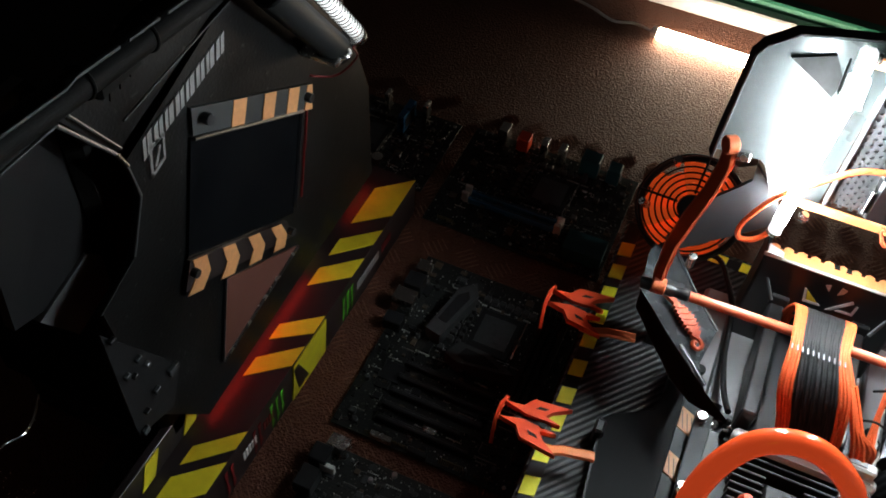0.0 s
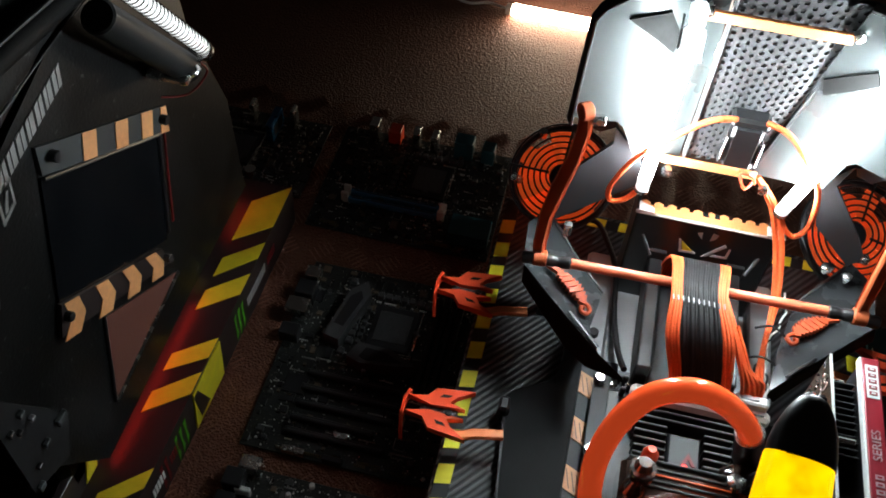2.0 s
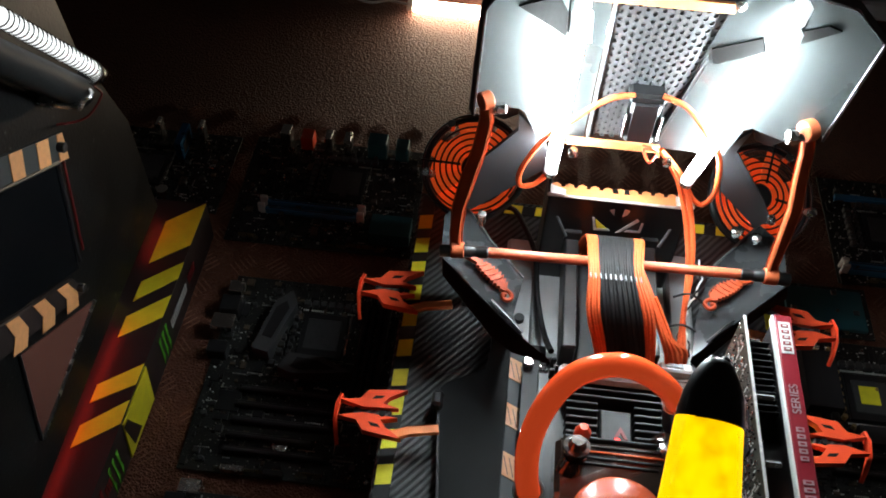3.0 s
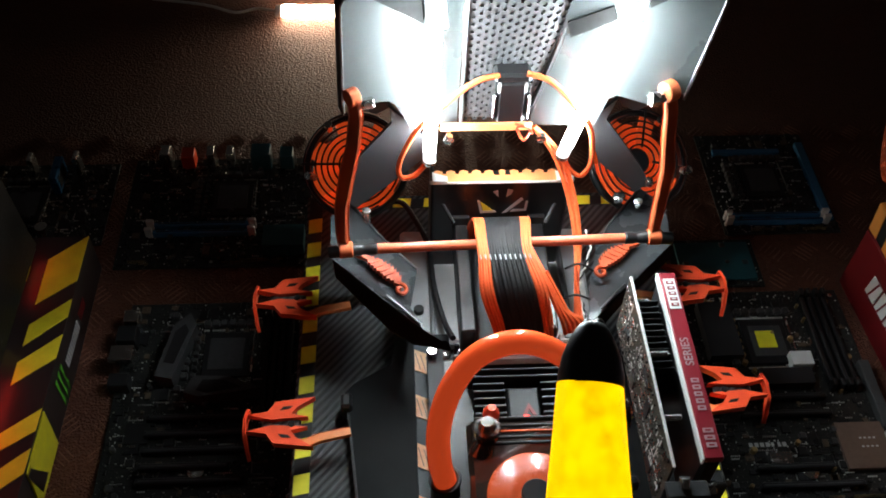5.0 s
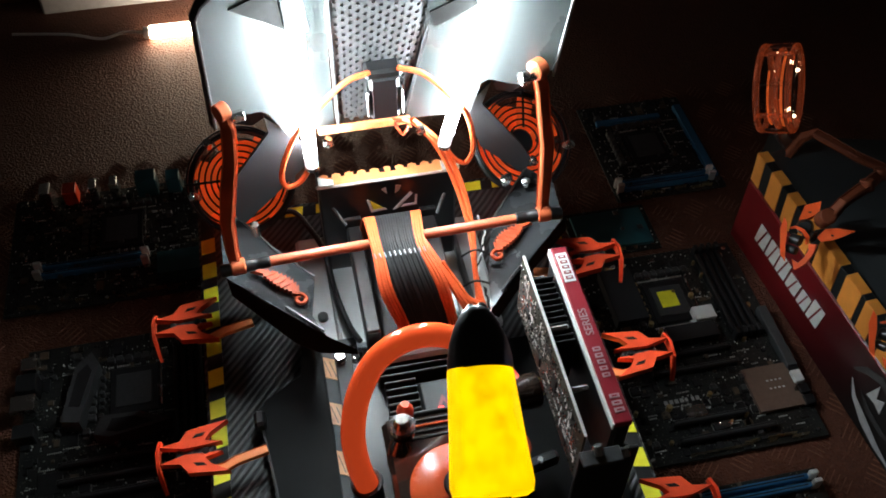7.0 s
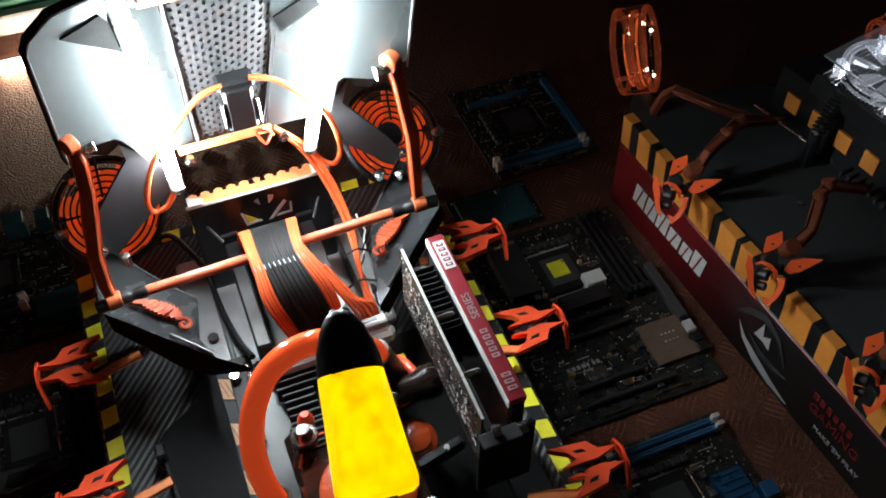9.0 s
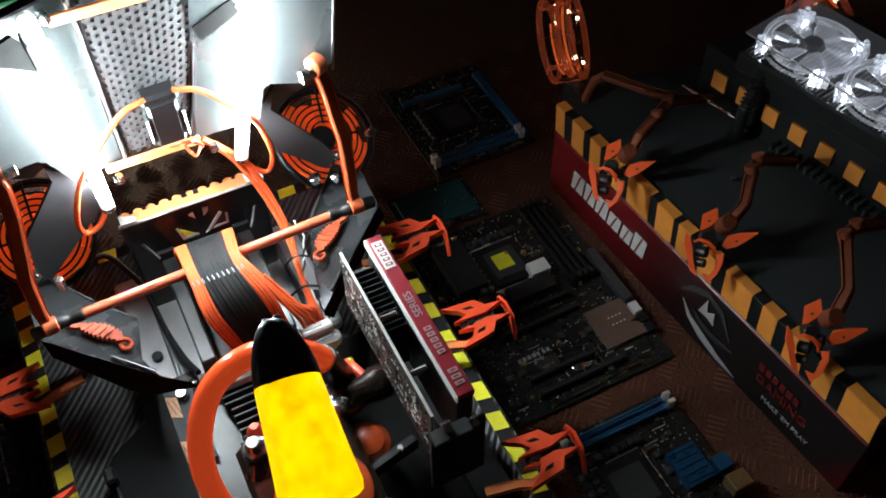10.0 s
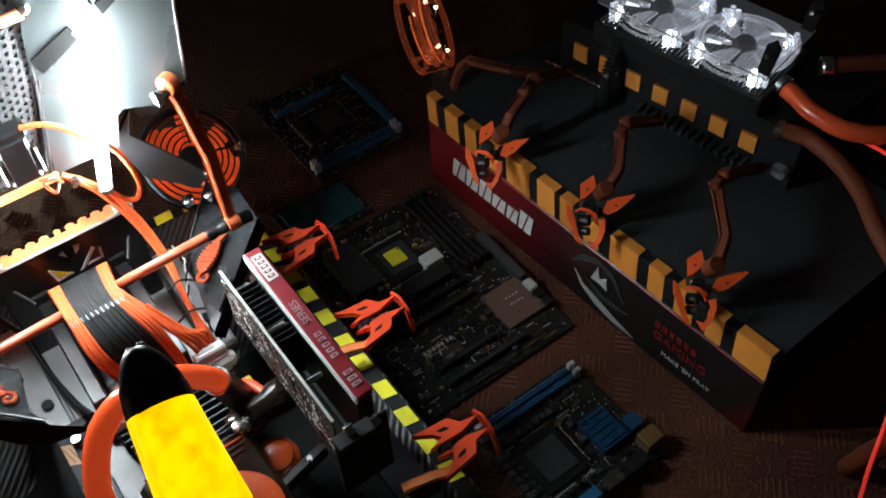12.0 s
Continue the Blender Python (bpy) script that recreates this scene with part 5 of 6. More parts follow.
    for k in range(int(60 * area) + 2):
        x, y = x0 + rng.uniform(0.02, w - 0.04), y0 + rng.uniform(0.02, h * 0.45)
        q = rng.uniform(0.006, 0.011)
        chip.box((x, y, 0.0075), (q * 1.6, q * 1.6, 0.003), None, 0.0004)
        for j in range(9):
            for o in (-1, 1):
                sol.box((x - q * 0.72 + q * 0.18 * j, y + o * q * 0.92, 0.0065), (q * 0.08, q * 0.18, 0.0008), None, 0.0001)
                sol.box((x + o * q * 0.92, y - q * 0.72 + q * 0.18 * j, 0.0065), (q * 0.18, q * 0.08, 0.0008), None, 0.0001)
    for k in range(int(70 * area) + 2):
        x, y = x0 + rng.uniform(0.012, w - 0.02), y0 + rng.uniform(0.008, h - 0.012)
        part("crystal", Geo().box((x, y, 0.0085), (0.0095, 0.004, 0.0035), Matrix.Translation((x, y, 0)) @ Matrix.Rotation(rng.choice((0, math.pi / 2)), 4, "Z") @ Matrix.Translation((-x, -y, 0)), 0.0016), STEEL, b)
    if w > 0.22 and h > 0.25:
        part("coin_cell", Geo().lathe((x0 + 0.12, y0 + 0.045, 0.006), (x0 + 0.12, y0 + 0.045, 0.0105), [(0, 0.0098), (0.2, 0.0103), (0.85, 0.0103), (1, 0.0092)], 24), STEEL, b, "round silver coin cell")
        for k in range(6):
            part("data_port", Geo().box((x0 + w - 0.006, y0 + 0.05 + 0.017 * k, 0.011), (0.014, 0.0145, 0.01), None, 0.001), CHIP, b)
    part("capacitor", cap, GOLD if seed == 5 else INKG if seed == 2 else SINKD, b, kind="stuff")
    part("chip", chip, SINKD if seed == 2 else CHIP, b, kind="stuff")
    part("component", brown, CHIPB, b, kind="stuff")
    part("solder", sol, SPECK, b, kind="stuff")
    part("header_pin", pin, GOLD, b, kind="stuff")
    for k in range(max(3, int(120 * area))):
        x, y = x0 + rng.uniform(0.015, w - 0.015), y0 + rng.uniform(0.015, h - 0.015)
        part("choke", Geo().box((x, y, 0.0095), (0.009, 0.009, 0.007), None, 0.0012), SINKD, b)
    return b


motherboard(-0.415, -0.018, 0.244, 0.305, "black full-size motherboard with angular grey heatsinks", 4, CHIP, SINKD, 1, (0.195, 0.2, "y", 0.01), (0.14, 0.215),
            sinks=([[(0.055, 0.17), (0.078, 0.165), (0.1, 0.25), (0.09, 0.27), (0.07, 0.25)], 0.032, SINKD], [[(0.095, 0.145), (0.115, 0.138), (0.165, 0.145), (0.19, 0.15), (0.15, 0.168), (0.105, 0.17)], 0.03, SINKD]),
            ports=((0.008, 0.205, 0.03, 0.024, 0.03, STEEL), (0.008, 0.17, 0.026, 0.02, 0.02, CHIP), (0.008, 0.24, 0.026, 0.026, 0.024, CHIP), (0.008, 0.272, 0.02, 0.02, 0.02, STEEL), (0.07, 0.004, 0.03, 0.008, 0.012, STEEL), (0.12, 0.004, 0.025, 0.008, 0.01, CHIP)),
            pcie=((0.03, 0.13, CHIP), (0.05, 0.11, CHIP), (0.072, 0.13, CHIP), (0.095, 0.13, CHIP), (0.118, 0.13, CHIP)), big_chip=(0.04, 0.1, 0.03, 0.03))
motherboard(-0.405, -0.235, 0.19, 0.19, "small grey-speckled motherboard with silver ports", 2, CHIP, SINKD, 2, (0.16, 0.09, "y", 0.01), (0.1, 0.09),
            ports=((0.02, 0.186, 0.026, 0.018, 0.024, STEEL), (0.006, 0.165, 0.024, 0.024, 0.022, CHIP), (0.006, 0.13, 0.024, 0.03, 0.022, CHIP), (0.02, 0.155, 0.02, 0.006, 0.016, WHITEP)))
motherboard(-0.455, 0.352, 0.28, 0.225, "black motherboard with two blue memory slots", 2, BLUE, SINKD, 3, (0.12, 0.062, "x", 0.0155), (0.16, 0.135),
            ports=((0.05, 0.215, 0.016, 0.024, 0.032, STEEL), (0.085, 0.215, 0.02, 0.024, 0.026, CLAWM), (0.12, 0.215, 0.012, 0.022, 0.03, STEEL), (0.15, 0.217, 0.012, 0.022, 0.028, STEEL), (0.2, 0.212, 0.03, 0.026, 0.034, TEAL), (0.24, 0.21, 0.02, 0.024, 0.03, TEAL)),
            sinks=([[(0.215, 0.02), (0.275, 0.02), (0.275, 0.06), (0.215, 0.06)], 0.03, TEAL],))
motherboard(-0.68, 0.4, 0.2, 0.17, "dark motherboard with one blue port standing up", 0, BLUE, SINKD, 4, None, (0.07, 0.08),
            ports=((0.115, 0.13, 0.012, 0.05, 0.034, BLUEM), (0.14, 0.155, 0.008, 0.02, 0.036, STEEL), (0.07, 0.155, 0.008, 0.02, 0.034, STEEL)))
motherboard(0.345, -0.045, 0.243, 0.33, "black full-size motherboard with yellow sticker and bronze heatsink", 4, CHIP, BRONZE, 5, (0.185, 0.24, "y", 0.0105), (0.118, 0.24), sticker=True,
            sinks=([[(0.168, 0.045), (0.232, 0.045), (0.232, 0.11), (0.168, 0.11)], 0.013, BRONZE], [[(0.03, 0.21), (0.075, 0.21), (0.075, 0.3), (0.03, 0.3)], 0.024, BLACK], [[(0.09, 0.165), (0.16, 0.165), (0.16, 0.19), (0.09, 0.19)], 0.022, BLACK]),
            ports=((0.236, 0.15, 0.014, 0.1, 0.014, SINKD), (0.236, 0.085, 0.014, 0.018, 0.012, WHITEP), (0.085, 0.062, 0.028, 0.016, 0.012, STEEL), (0.153, 0.205, 0.03, 0.022, 0.016, WHITEP)),
            pcie=((0.025, 0.13, CHIP), (0.05, 0.1, CHIP), (0.125, 0.12, CHIP), (0.15, 0.12, CHIP)))
motherboard(0.378, -0.253, 0.17, 0.17, "small square motherboard with blue memory slots and heatsink", 2, BLUE, BLUEM, 6, (0.082, 0.146, "x", 0.0115), (0.055, 0.075),
            sinks=([[(0.11, 0.04), (0.15, 0.04), (0.15, 0.09), (0.11, 0.09)], 0.018, BLUEM],),
            ports=((0.165, 0.02, 0.026, 0.022, 0.022, GOLD), (0.165, 0.05, 0.02, 0.02, 0.016, BLUEM), (0.13, 0.006, 0.03, 0.018, 0.02, CHIP), (0.09, 0.006, 0.028, 0.016, 0.02, STEEL), (0.05, 0.008, 0.04, 0.014, 0.014, BLUE)))
motherboard(0.455, 0.395, 0.18, 0.22, "dark motherboard with blue memory slots round the socket", 2, BLUE, SINKD, 7, (0.085, 0.02, "x", 0.012), (0.085, 0.11),
            sinks=([[(0.16, 0.02), (0.172, 0.02), (0.172, 0.19), (0.16, 0.19)], 0.016, BLUE], [[(0.02, 0.17), (0.13, 0.17), (0.13, 0.178), (0.02, 0.178)], 0.014, BLUE]))
motherboard(0.36, 0.295, 0.13, 0.09, "teal-backed circuit board beside the case", 0, BLUE, TEAL, 8, None, None,
            sinks=([[(0.01, 0.01), (0.12, 0.01), (0.12, 0.08), (0.01, 0.08)], 0.012, TEAL],))

big = [o for o in bpy.data.objects if o.name == "motherboard.004"][0]
for row, (yy, n, hh) in enumerate(((0.022, 7, 0.006), (0.010, 9, 0.0045))):
    for k in range(n):
        part("print_bar", Geo().box((0.4 + k * (0.0072 if row == 0 else 0.0058), yy + 0.018, 0.0064), (0.005 if row == 0 else 0.004, hh, 0.0006), None, 0.0001), INKG, big, flat=True)

for k in range(8):
    part("sink_mark", Geo().box((0.54 + 0.006 * (k % 4), 0.03 + 0.012 * (k // 4), 0.0134), (0.0032, 0.0022, 0.0005), None, 0.0001), INK, big, flat=True)

# ---- tower and striped plinth on the left ----
plinth = thing("striped_plinth", (-0.49, 0.05, 0), "long black plinth with yellow hazard stripes and stickers", "plinth")


def edge_x(y):
    return -0.4725 + min(0.0, (y - 0.2)) * 0.012


part("body", Geo().prism([(edge_x(0.36), 0.36), (edge_x(0.2), 0.2), (edge_x(-0.33), -0.33), (-0.6, -0.33), (-0.6, 0.36)], 0.0, 0.07), CARDB, plinth)
for r0, r1, l0, l1 in ((0.36, 0.281, 0.318, 0.242), (0.25, 0.221, 0.209, 0.176), (0.193, 0.157, 0.151, 0.118), (0.084, 0.054, 0.047, 0.021), (0.031, -0.001, -0.010, -0.04), (-0.103, -0.129, -0.147, -0.173), (-0.147, -0.19, -0.19, -0.235)):
    e = -0.046
    part("stripe", Geo().prism([(edge_x(r0), r0), (edge_x(r1), r1), (edge_x(l1) + e, l1), (edge_x(l0) + e, l0)], 0.0702, 0.0714), YELLOWD, plinth, flat=True)
for y0 in (0.3, 0.17, -0.12, -0.2):
    part("upright_stripe", Geo().prism([(y0 - 0.02, 0.072), (y0 + 0.004, 0.072), (y0 + 0.02, 0.11), (y0 - 0.004, 0.11)], -0.0006, 0.0008, basis((-0.5395, 0, 0), (0, 1, 0), (0, 0, 1))), YELLOWD, plinth, flat=True)
part("upright_board", Geo().box((-0.545, 0.03, 0.09), (0.01, 0.62, 0.045), None, 0.001), CARDB, plinth)
st = part("side_sticker", Geo().prism([(-0.04, 0.003), (0.045, 0.003), (0.052, 0.068), (-0.03, 0.066)], 0.0, 0.002, basis((edge_x(0.03) + 0.0004, 0.03, 0), (0.012, 1, 0), (0, 0, 1))), YELLOWD, plinth, "glossy yellow and black sticker")
part("sticker_mark", Geo().prism([(-0.005, 0.012), (0.02, 0.012), (0.0, 0.062), (-0.012, 0.062)], 0, 0.0008, basis((edge_x(0.01) + 0.0026, 0.01, 0.0), (0.012, 1, 0), (0, 0, 1))), CARDB, st, flat=True)
for y0, mt, n in ((-0.045, GREENP, 3), (0.14, GREENP, 3), (-0.085, INKR, 2), (-0.145, INKR, 2)):
    g = Geo(basis((edge_x(y0) + 0.0006, y0, 0.03), (0.012, 1, 0), (0, 0, 1)))
    for k in range(n):
        x = (k - 1) * 0.012
        g.prism([(x, 0.024), (x + 0.006, 0.026), (x + 0.003, 0.004), (x + 0.005, -0.012), (x - 0.001, -0.024), (x, 0.0)], 0, 0.0008)
    part("side_mark", g, mt, plinth, flat=True)
for y0, n, mt in ((-0.12, 5, INK), (-0.075, 4, INKR), (0.17, 7, INKG), (0.2, 6, INKG), (0.245, 5, INKR)):
    g = Geo(basis((edge_x(y0) + 0.0006, y0, 0.036), (0.012, 1, 0), (0, 0, 1)))
    for k in range(n):
        g.prism([(k * 0.006, -0.008), (k * 0.006 + 0.004, -0.008), (k * 0.006 + 0.0045, 0.008), (k * 0.006 + 0.0005, 0.008)], 0, 0.0008)
    part("side_print", g, mt, plinth, flat=True)

tower = thing("computer_tower", (-0.6, 0.05, 0), "tall scuffed black computer tower with tilted window", "computer")
PX = basis((-0.512, 0, 0), (0, 1, 0), (0, 0, 1))
panel = part("side_panel", Geo().prism([(-0.139, 0.53), (-0.133, 0.487), (-0.158, 0.435), (-0.208, 0.413), (-0.19, 0.22), (-0.12, 0.11), (0.11, 0.124), (0.296, 0.128), (0.292, 0.16), (0.285, 0.29), (0.225, 0.44), (0.205, 0.585), (0.0, 0.577)], -0.006, 0.0, PX), TOWERB, tower, "scuffed black side panel")
upper = part("upper_panel", Geo().prism([(-0.142, 0.54), (-0.187, 0.612), (-0.1, 0.64), (0.08, 0.648), (0.2, 0.61), (0.206, 0.588), (0.0, 0.58)], -0.01, -0.003, PX), TOWERB, tower, "scuffed black upper panel")
for k in range(3):
    part("embossed_mark", Geo(PX).prism([(-0.135 + 0.013 * k, 0.588 + 0.002 * k), (-0.128 + 0.013 * k, 0.588 + 0.002 * k), (-0.124 + 0.013 * k, 0.602 + 0.002 * k), (-0.131 + 0.013 * k, 0.602 + 0.002 * k)], -0.003, -0.0018), TOWERB, upper, flat=True)
part("roof", Geo().prism([(-0.26, -0.54), (-0.26, -0.78), (0.24, -0.78), (0.24, -0.54)], 0.585, 0.592, basis((0, 0, 0), (0, 1, 0), (1, 0, 0)) @ Matrix.Diagonal((1, 1, -1, 1))), HULLB, tower)
part("inner_body", Geo().box((-0.66, 0.05, 0.33), (0.24, 0.42, 0.5), None, 0.01), HANDB, tower)
part("foot", Geo().box((-0.66, 0.05, 0.04), (0.2, 0.4, 0.08), None, 0.006), BLACKG, tower)
part("front_recess", Geo().prism([(-0.2, 0.41), (-0.26, 0.43), (-0.24, 0.62), (-0.17, 0.62), (-0.13, 0.55), (-0.145, 0.46)], -0.05, -0.04, PX), BLACKG, tower)
part("recess_plate", Geo().prism([(-0.174, 0.435), (-0.132, 0.384), (-0.209, 0.362), (-0.239, 0.417)], -0.046, -0.037, PX), GREYM, tower, "dull grey plate in the recess")
for p, q, r, mt in (((-0.246, 0.613), (-0.191, 0.611), 0.0014, DGREY), ((-0.191, 0.611), (-0.147, 0.546), 0.0018, GREYM), ((-0.179, 0.611), (-0.14, 0.546), 0.0012, GREYM), ((-0.147, 0.546), (-0.139, 0.526), 0.0024, STEEL), ((-0.139, 0.526), (-0.133, 0.487), 0.0014, GREYM), ((-0.133, 0.487), (-0.158, 0.435), 0.0012, GREYM), ((-0.158, 0.435), (-0.212, 0.415), 0.0012, TOWERB)):
    part("bright_edge", Geo().cyl((-0.511, *p), (-0.511, *q), r, n=8), mt, tower, "bare metal edge")
part("seam", Geo().tube([(-0.5115, -0.13, 0.566), (-0.5115, 0.0, 0.578), (-0.5115, 0.12, 0.588)], 0.0012, 5), CHIP, tower)
hd = part("handle", Geo().cyl((-0.5, -0.29, 0.652), (-0.5, 0.04, 0.612), 0.012, n=16), HANDB, tower, "thick black carrying handle")
for y in (-0.17, -0.1):
    part("handle_band", Geo().ring((-0.5, y, 0.6375 + (-0.17 - y) * 0.12), (0, 1, -0.12), 0.0123, 0.0016, 24), HANDB, hd)
part("handle_tab", Geo().box((-0.506, -0.13, 0.617), (0.01, 0.05, 0.022), Matrix.Identity(4), 0.003), HANDB, hd)
# grey strips draw the highlight that runs along the handle
part("handle_rim", Geo().strip([(-0.4915, -0.28, 0.661), (-0.4915, -0.19, 0.65), (-0.4915, -0.18, 0.652), (-0.4915, -0.135, 0.6465)], 0.003, 0.002, (0, 0, 1)), DGREY, hd, "grey strip standing in for the handle highlight")
part("handle_rim", Geo().strip([(-0.4915, -0.125, 0.645), (-0.4915, -0.09, 0.641)], 0.003, 0.002, (0, 0, 1)), DGREY, hd)
part("handle_rim", Geo().strip([(-0.4915, -0.08, 0.6395), (-0.4915, 0.03, 0.626)], 0.003, 0.002, (0, 0, 1)), DGREY, hd)
part("handle_post", Geo().box((-0.53, 0.04, 0.6), (0.02, 0.03, 0.06), None, 0.004), HANDB, hd)
part("handle_post", Geo().box((-0.56, -0.26, 0.64), (0.1, 0.03, 0.06), None, 0.004), HANDB, hd)
# white block marks instead of the maker's name
g = Geo(PX)
a, d = Vector((-0.12, 0.5145)), Vector((0.0159, 0.0033))
for k in range(8):
    p = a + d * k
    h = 0.0195 if k else 0.0215
    for u0, u1 in (((0, 0.0062), (0.0074, 0.0128)) if k % 2 else ((0, 0.0048), (0.006, 0.0128))):
        g.prism([(p.x + u0, p.y + u0 * 0.2), (p.x + u1, p.y + u1 * 0.2), (p.x + u1 + 0.0035, p.y + h + u1 * 0.2), (p.x + u0 + 0.0035, p.y + h * 0.93 + u0 * 0.2)], 0.0002, 0.001)
for q in ([(-0.116, 0.49), (-0.113, 0.49), (-0.108, 0.522), (-0.111, 0.522)], [(-0.098, 0.496), (-0.095, 0.496), (-0.09, 0.522), (-0.093, 0.522)], [(-0.116, 0.49), (-0.096, 0.496), (-0.096, 0.5), (-0.116, 0.494)], [(-0.111, 0.518), (-0.09, 0.519), (-0.09, 0.522), (-0.111, 0.522)], [(-0.11, 0.498), (-0.106, 0.497), (-0.097, 0.514), (-0.1, 0.515)]):
    g.prism(q, 0.0002, 0.001)
part("block_print", g, WORNP, panel, "worn grey block print", flat=True)
# window with striped border
win = part("window", Geo().prism([(-0.062, 0.492), (0.118, 0.384), (0.085, 0.252), (-0.1, 0.362)], 0.0, 0.003, PX), SCREEN, panel, "dark glass window")
part("border", Geo().prism([(-0.056, 0.522), (0.142, 0.402), (0.138, 0.37), (-0.06, 0.494)], 0.0005, 0.004, PX), DGREY, win)


def on_strip(a, b, c, d, u, v):
    a, b, c, d = Vector(a), Vector(b), Vector(c), Vector(d)
    return tuple(a.lerp(b, u).lerp(d.lerp(c, u), v))


for u in (0.3, 0.55, 0.77, 0.95):
    e = 0.1
    q = [on_strip((-0.056, 0.522), (0.142, 0.402), (0.138, 0.37), (-0.06, 0.494), x, y) for x, y in ((u, 0), (min(u + e, 1), 0), (min(u + e - 0.03, 1), 1), (u - 0.03, 1))]
    part("border_stripe", Geo().prism(q, 0.0042, 0.005, PX), WOODY, win, flat=True)
for y, z in ((-0.043, 0.502), (0.128, 0.395)):
    part("border_bolt", Geo().cyl((-0.508, y, z), (-0.5, y, z), 0.0055, n=10), BLACKG, win)
part("window_frame", Geo().cyl((-0.508, -0.06, 0.49), (-0.508, 0.118, 0.382), 0.0022, n=8).cyl((-0.508, 0.118, 0.382), (-0.508, 0.09, 0.258), 0.0022, n=8), BLACKG, win)
# dark red colour stands in for a dim red glow; nothing emits here
part("red_edge", Geo().cyl((-0.5085, 0.05, 0.424), (-0.5085, 0.129, 0.376), 0.0014, n=6).cyl((-0.5085, 0.129, 0.376), (-0.5085, 0.104, 0.262), 0.0016, n=6), REDDIM, win, "edge coloured red for a dim glow")
arrows = part("arrow_strip", Geo().prism([(-0.1, 0.368), (0.066, 0.258), (0.076, 0.222), (-0.115, 0.337)], 0.001, 0.006, PX), CARDB, panel, "black strip with tan arrows")
for u in (0.02, 0.29, 0.55, 0.8):
    S = [(-0.1, 0.368), (0.066, 0.258), (0.07, 0.215), (-0.118, 0.332)]
    q = [on_strip(*S, x, y) for x, y in ((u, 0), (u + 0.12, 0), (u + 0.17, 0.5), (u + 0.12, 1), (u, 1), (u + 0.05, 0.5))]
    part("arrow", Geo().prism(q, 0.0062, 0.007, PX), WOODY, arrows, flat=True)
for y, z in ((-0.1, 0.352), (0.068, 0.24)):
    part("strip_bolt", Geo().cyl((-0.507, y, z), (-0.499, y, z), 0.005, n=10), BLACKG, arrows)
tri = part("mesh_triangle", Geo().prism([(0.086, 0.19), (-0.05, 0.28), (-0.078, 0.17)], 0.0005, 0.002, PX), LEATHER, panel, "red-brown mesh triangle")
part("triangle_edge", Geo().tube([(-0.5105, 0.09, 0.187), (-0.5105, -0.08, 0.166)], 0.0028, 6), STEEL, tri)
part("triangle_edge", Geo().tube([(-0.5105, -0.05, 0.282), (-0.5105, -0.08, 0.166)], 0.002, 6), BLACKG, tri)
part("red_light_strip", Geo().box((-0.5325, 0.02, 0.094), (0.004, 0.24, 0.006), None, 0.001), LEDR, tower, "red light strip along the plinth")
part("red_light_strip", Geo().box((-0.5375, 0.3, 0.1), (0.003, 0.07, 0.003), None, 0.0006), LEDR, tower)
frag = part("board_corner", Geo().prism([(-0.223, 0.405), (-0.164, 0.29), (-0.15, 0.25), (-0.17, 0.21), (-0.222, 0.232)], 0.004, 0.006, PX), CHIP, tower, "circuit board corner with silver parts")
rng = random.Random(33)
for y, z, sz in ((-0.16, 0.268, 0.015), (-0.216, 0.39, 0.008), (-0.196, 0.335, 0.008), (-0.188, 0.315, 0.006), (-0.214, 0.33, 0.007), (-0.206, 0.32, 0.006), (-0.187, 0.268, 0.008), (-0.206, 0.258, 0.007), (-0.215, 0.235, 0.009)):
    part("board_component", Geo(PX).box((y, z, 0.009), (sz, sz * rng.uniform(0.6, 1.4) * 0.6, 0.005), None, 0.0008), rng.choice((GREYM, CHIP, DGREY)), frag)
part("corner_bolt", Geo().lathe((-0.56, 0.41, 0.01), (-0.56, 0.41, 0.04), [(0, 0.004), (0.6, 0.004), (0.65, 0.009), (0.95, 0.009), (1, 0.006)], 12), STEEL, tower)

tl = thing("work_light", (-0.5, 0.12, 0.5), "finned clear work light clipped to the tower", "lamp")
a, b = Vector((-0.47, 0.045, 0.60)), Vector((-0.47, 0.163, 0.45))
w = (b - a).normalized()
u = Vector((0, -w.z, w.y))
part("body", Geo().cyl(a - u * 0.012 - Vector((0.012, 0, 0)), b - u * 0.008 - Vector((0.012, 0, 0)), 0.0155, n=18), HULLB, tl)
part("lens", Geo().cyl(a + u * 0.016, b.lerp(a, 0.06) + u * 0.016, 0.0066, n=18), LAMPW, tl, "bright ribbed lens")
for k in range(22):
    c = a.lerp(b, 0.04 + 0.9 * k / 21) + u * 0.016
    part("lens_rib", Geo().ring(c, w, 0.0078, 0.0013, 20, 5), STEEL, tl)
part("end_cap", Geo().cyl(b.lerp(a, 0.06) + u * 0.012, b + u * 0.012 + w * 0.004, 0.013, 0.011, 18), STEEL, tl)
part("clip", Geo().box((-0.49, 0.14, 0.453), (0.045, 0.03, 0.008), None, 0.002), STEEL, tl)
part("clip_ring", Geo().ring((-0.47, 0.142, 0.457), (0, 0, 1), 0.008, 0.002, 20), STEEL, tl)
part("lead", Geo().tube([b, b + Vector((0, 0.01, -0.02)), b + Vector((-0.02, 0.0, -0.045)), b + Vector((-0.045, -0.02, -0.04))], 0.0012, 6), INKR, tl, "red lead")

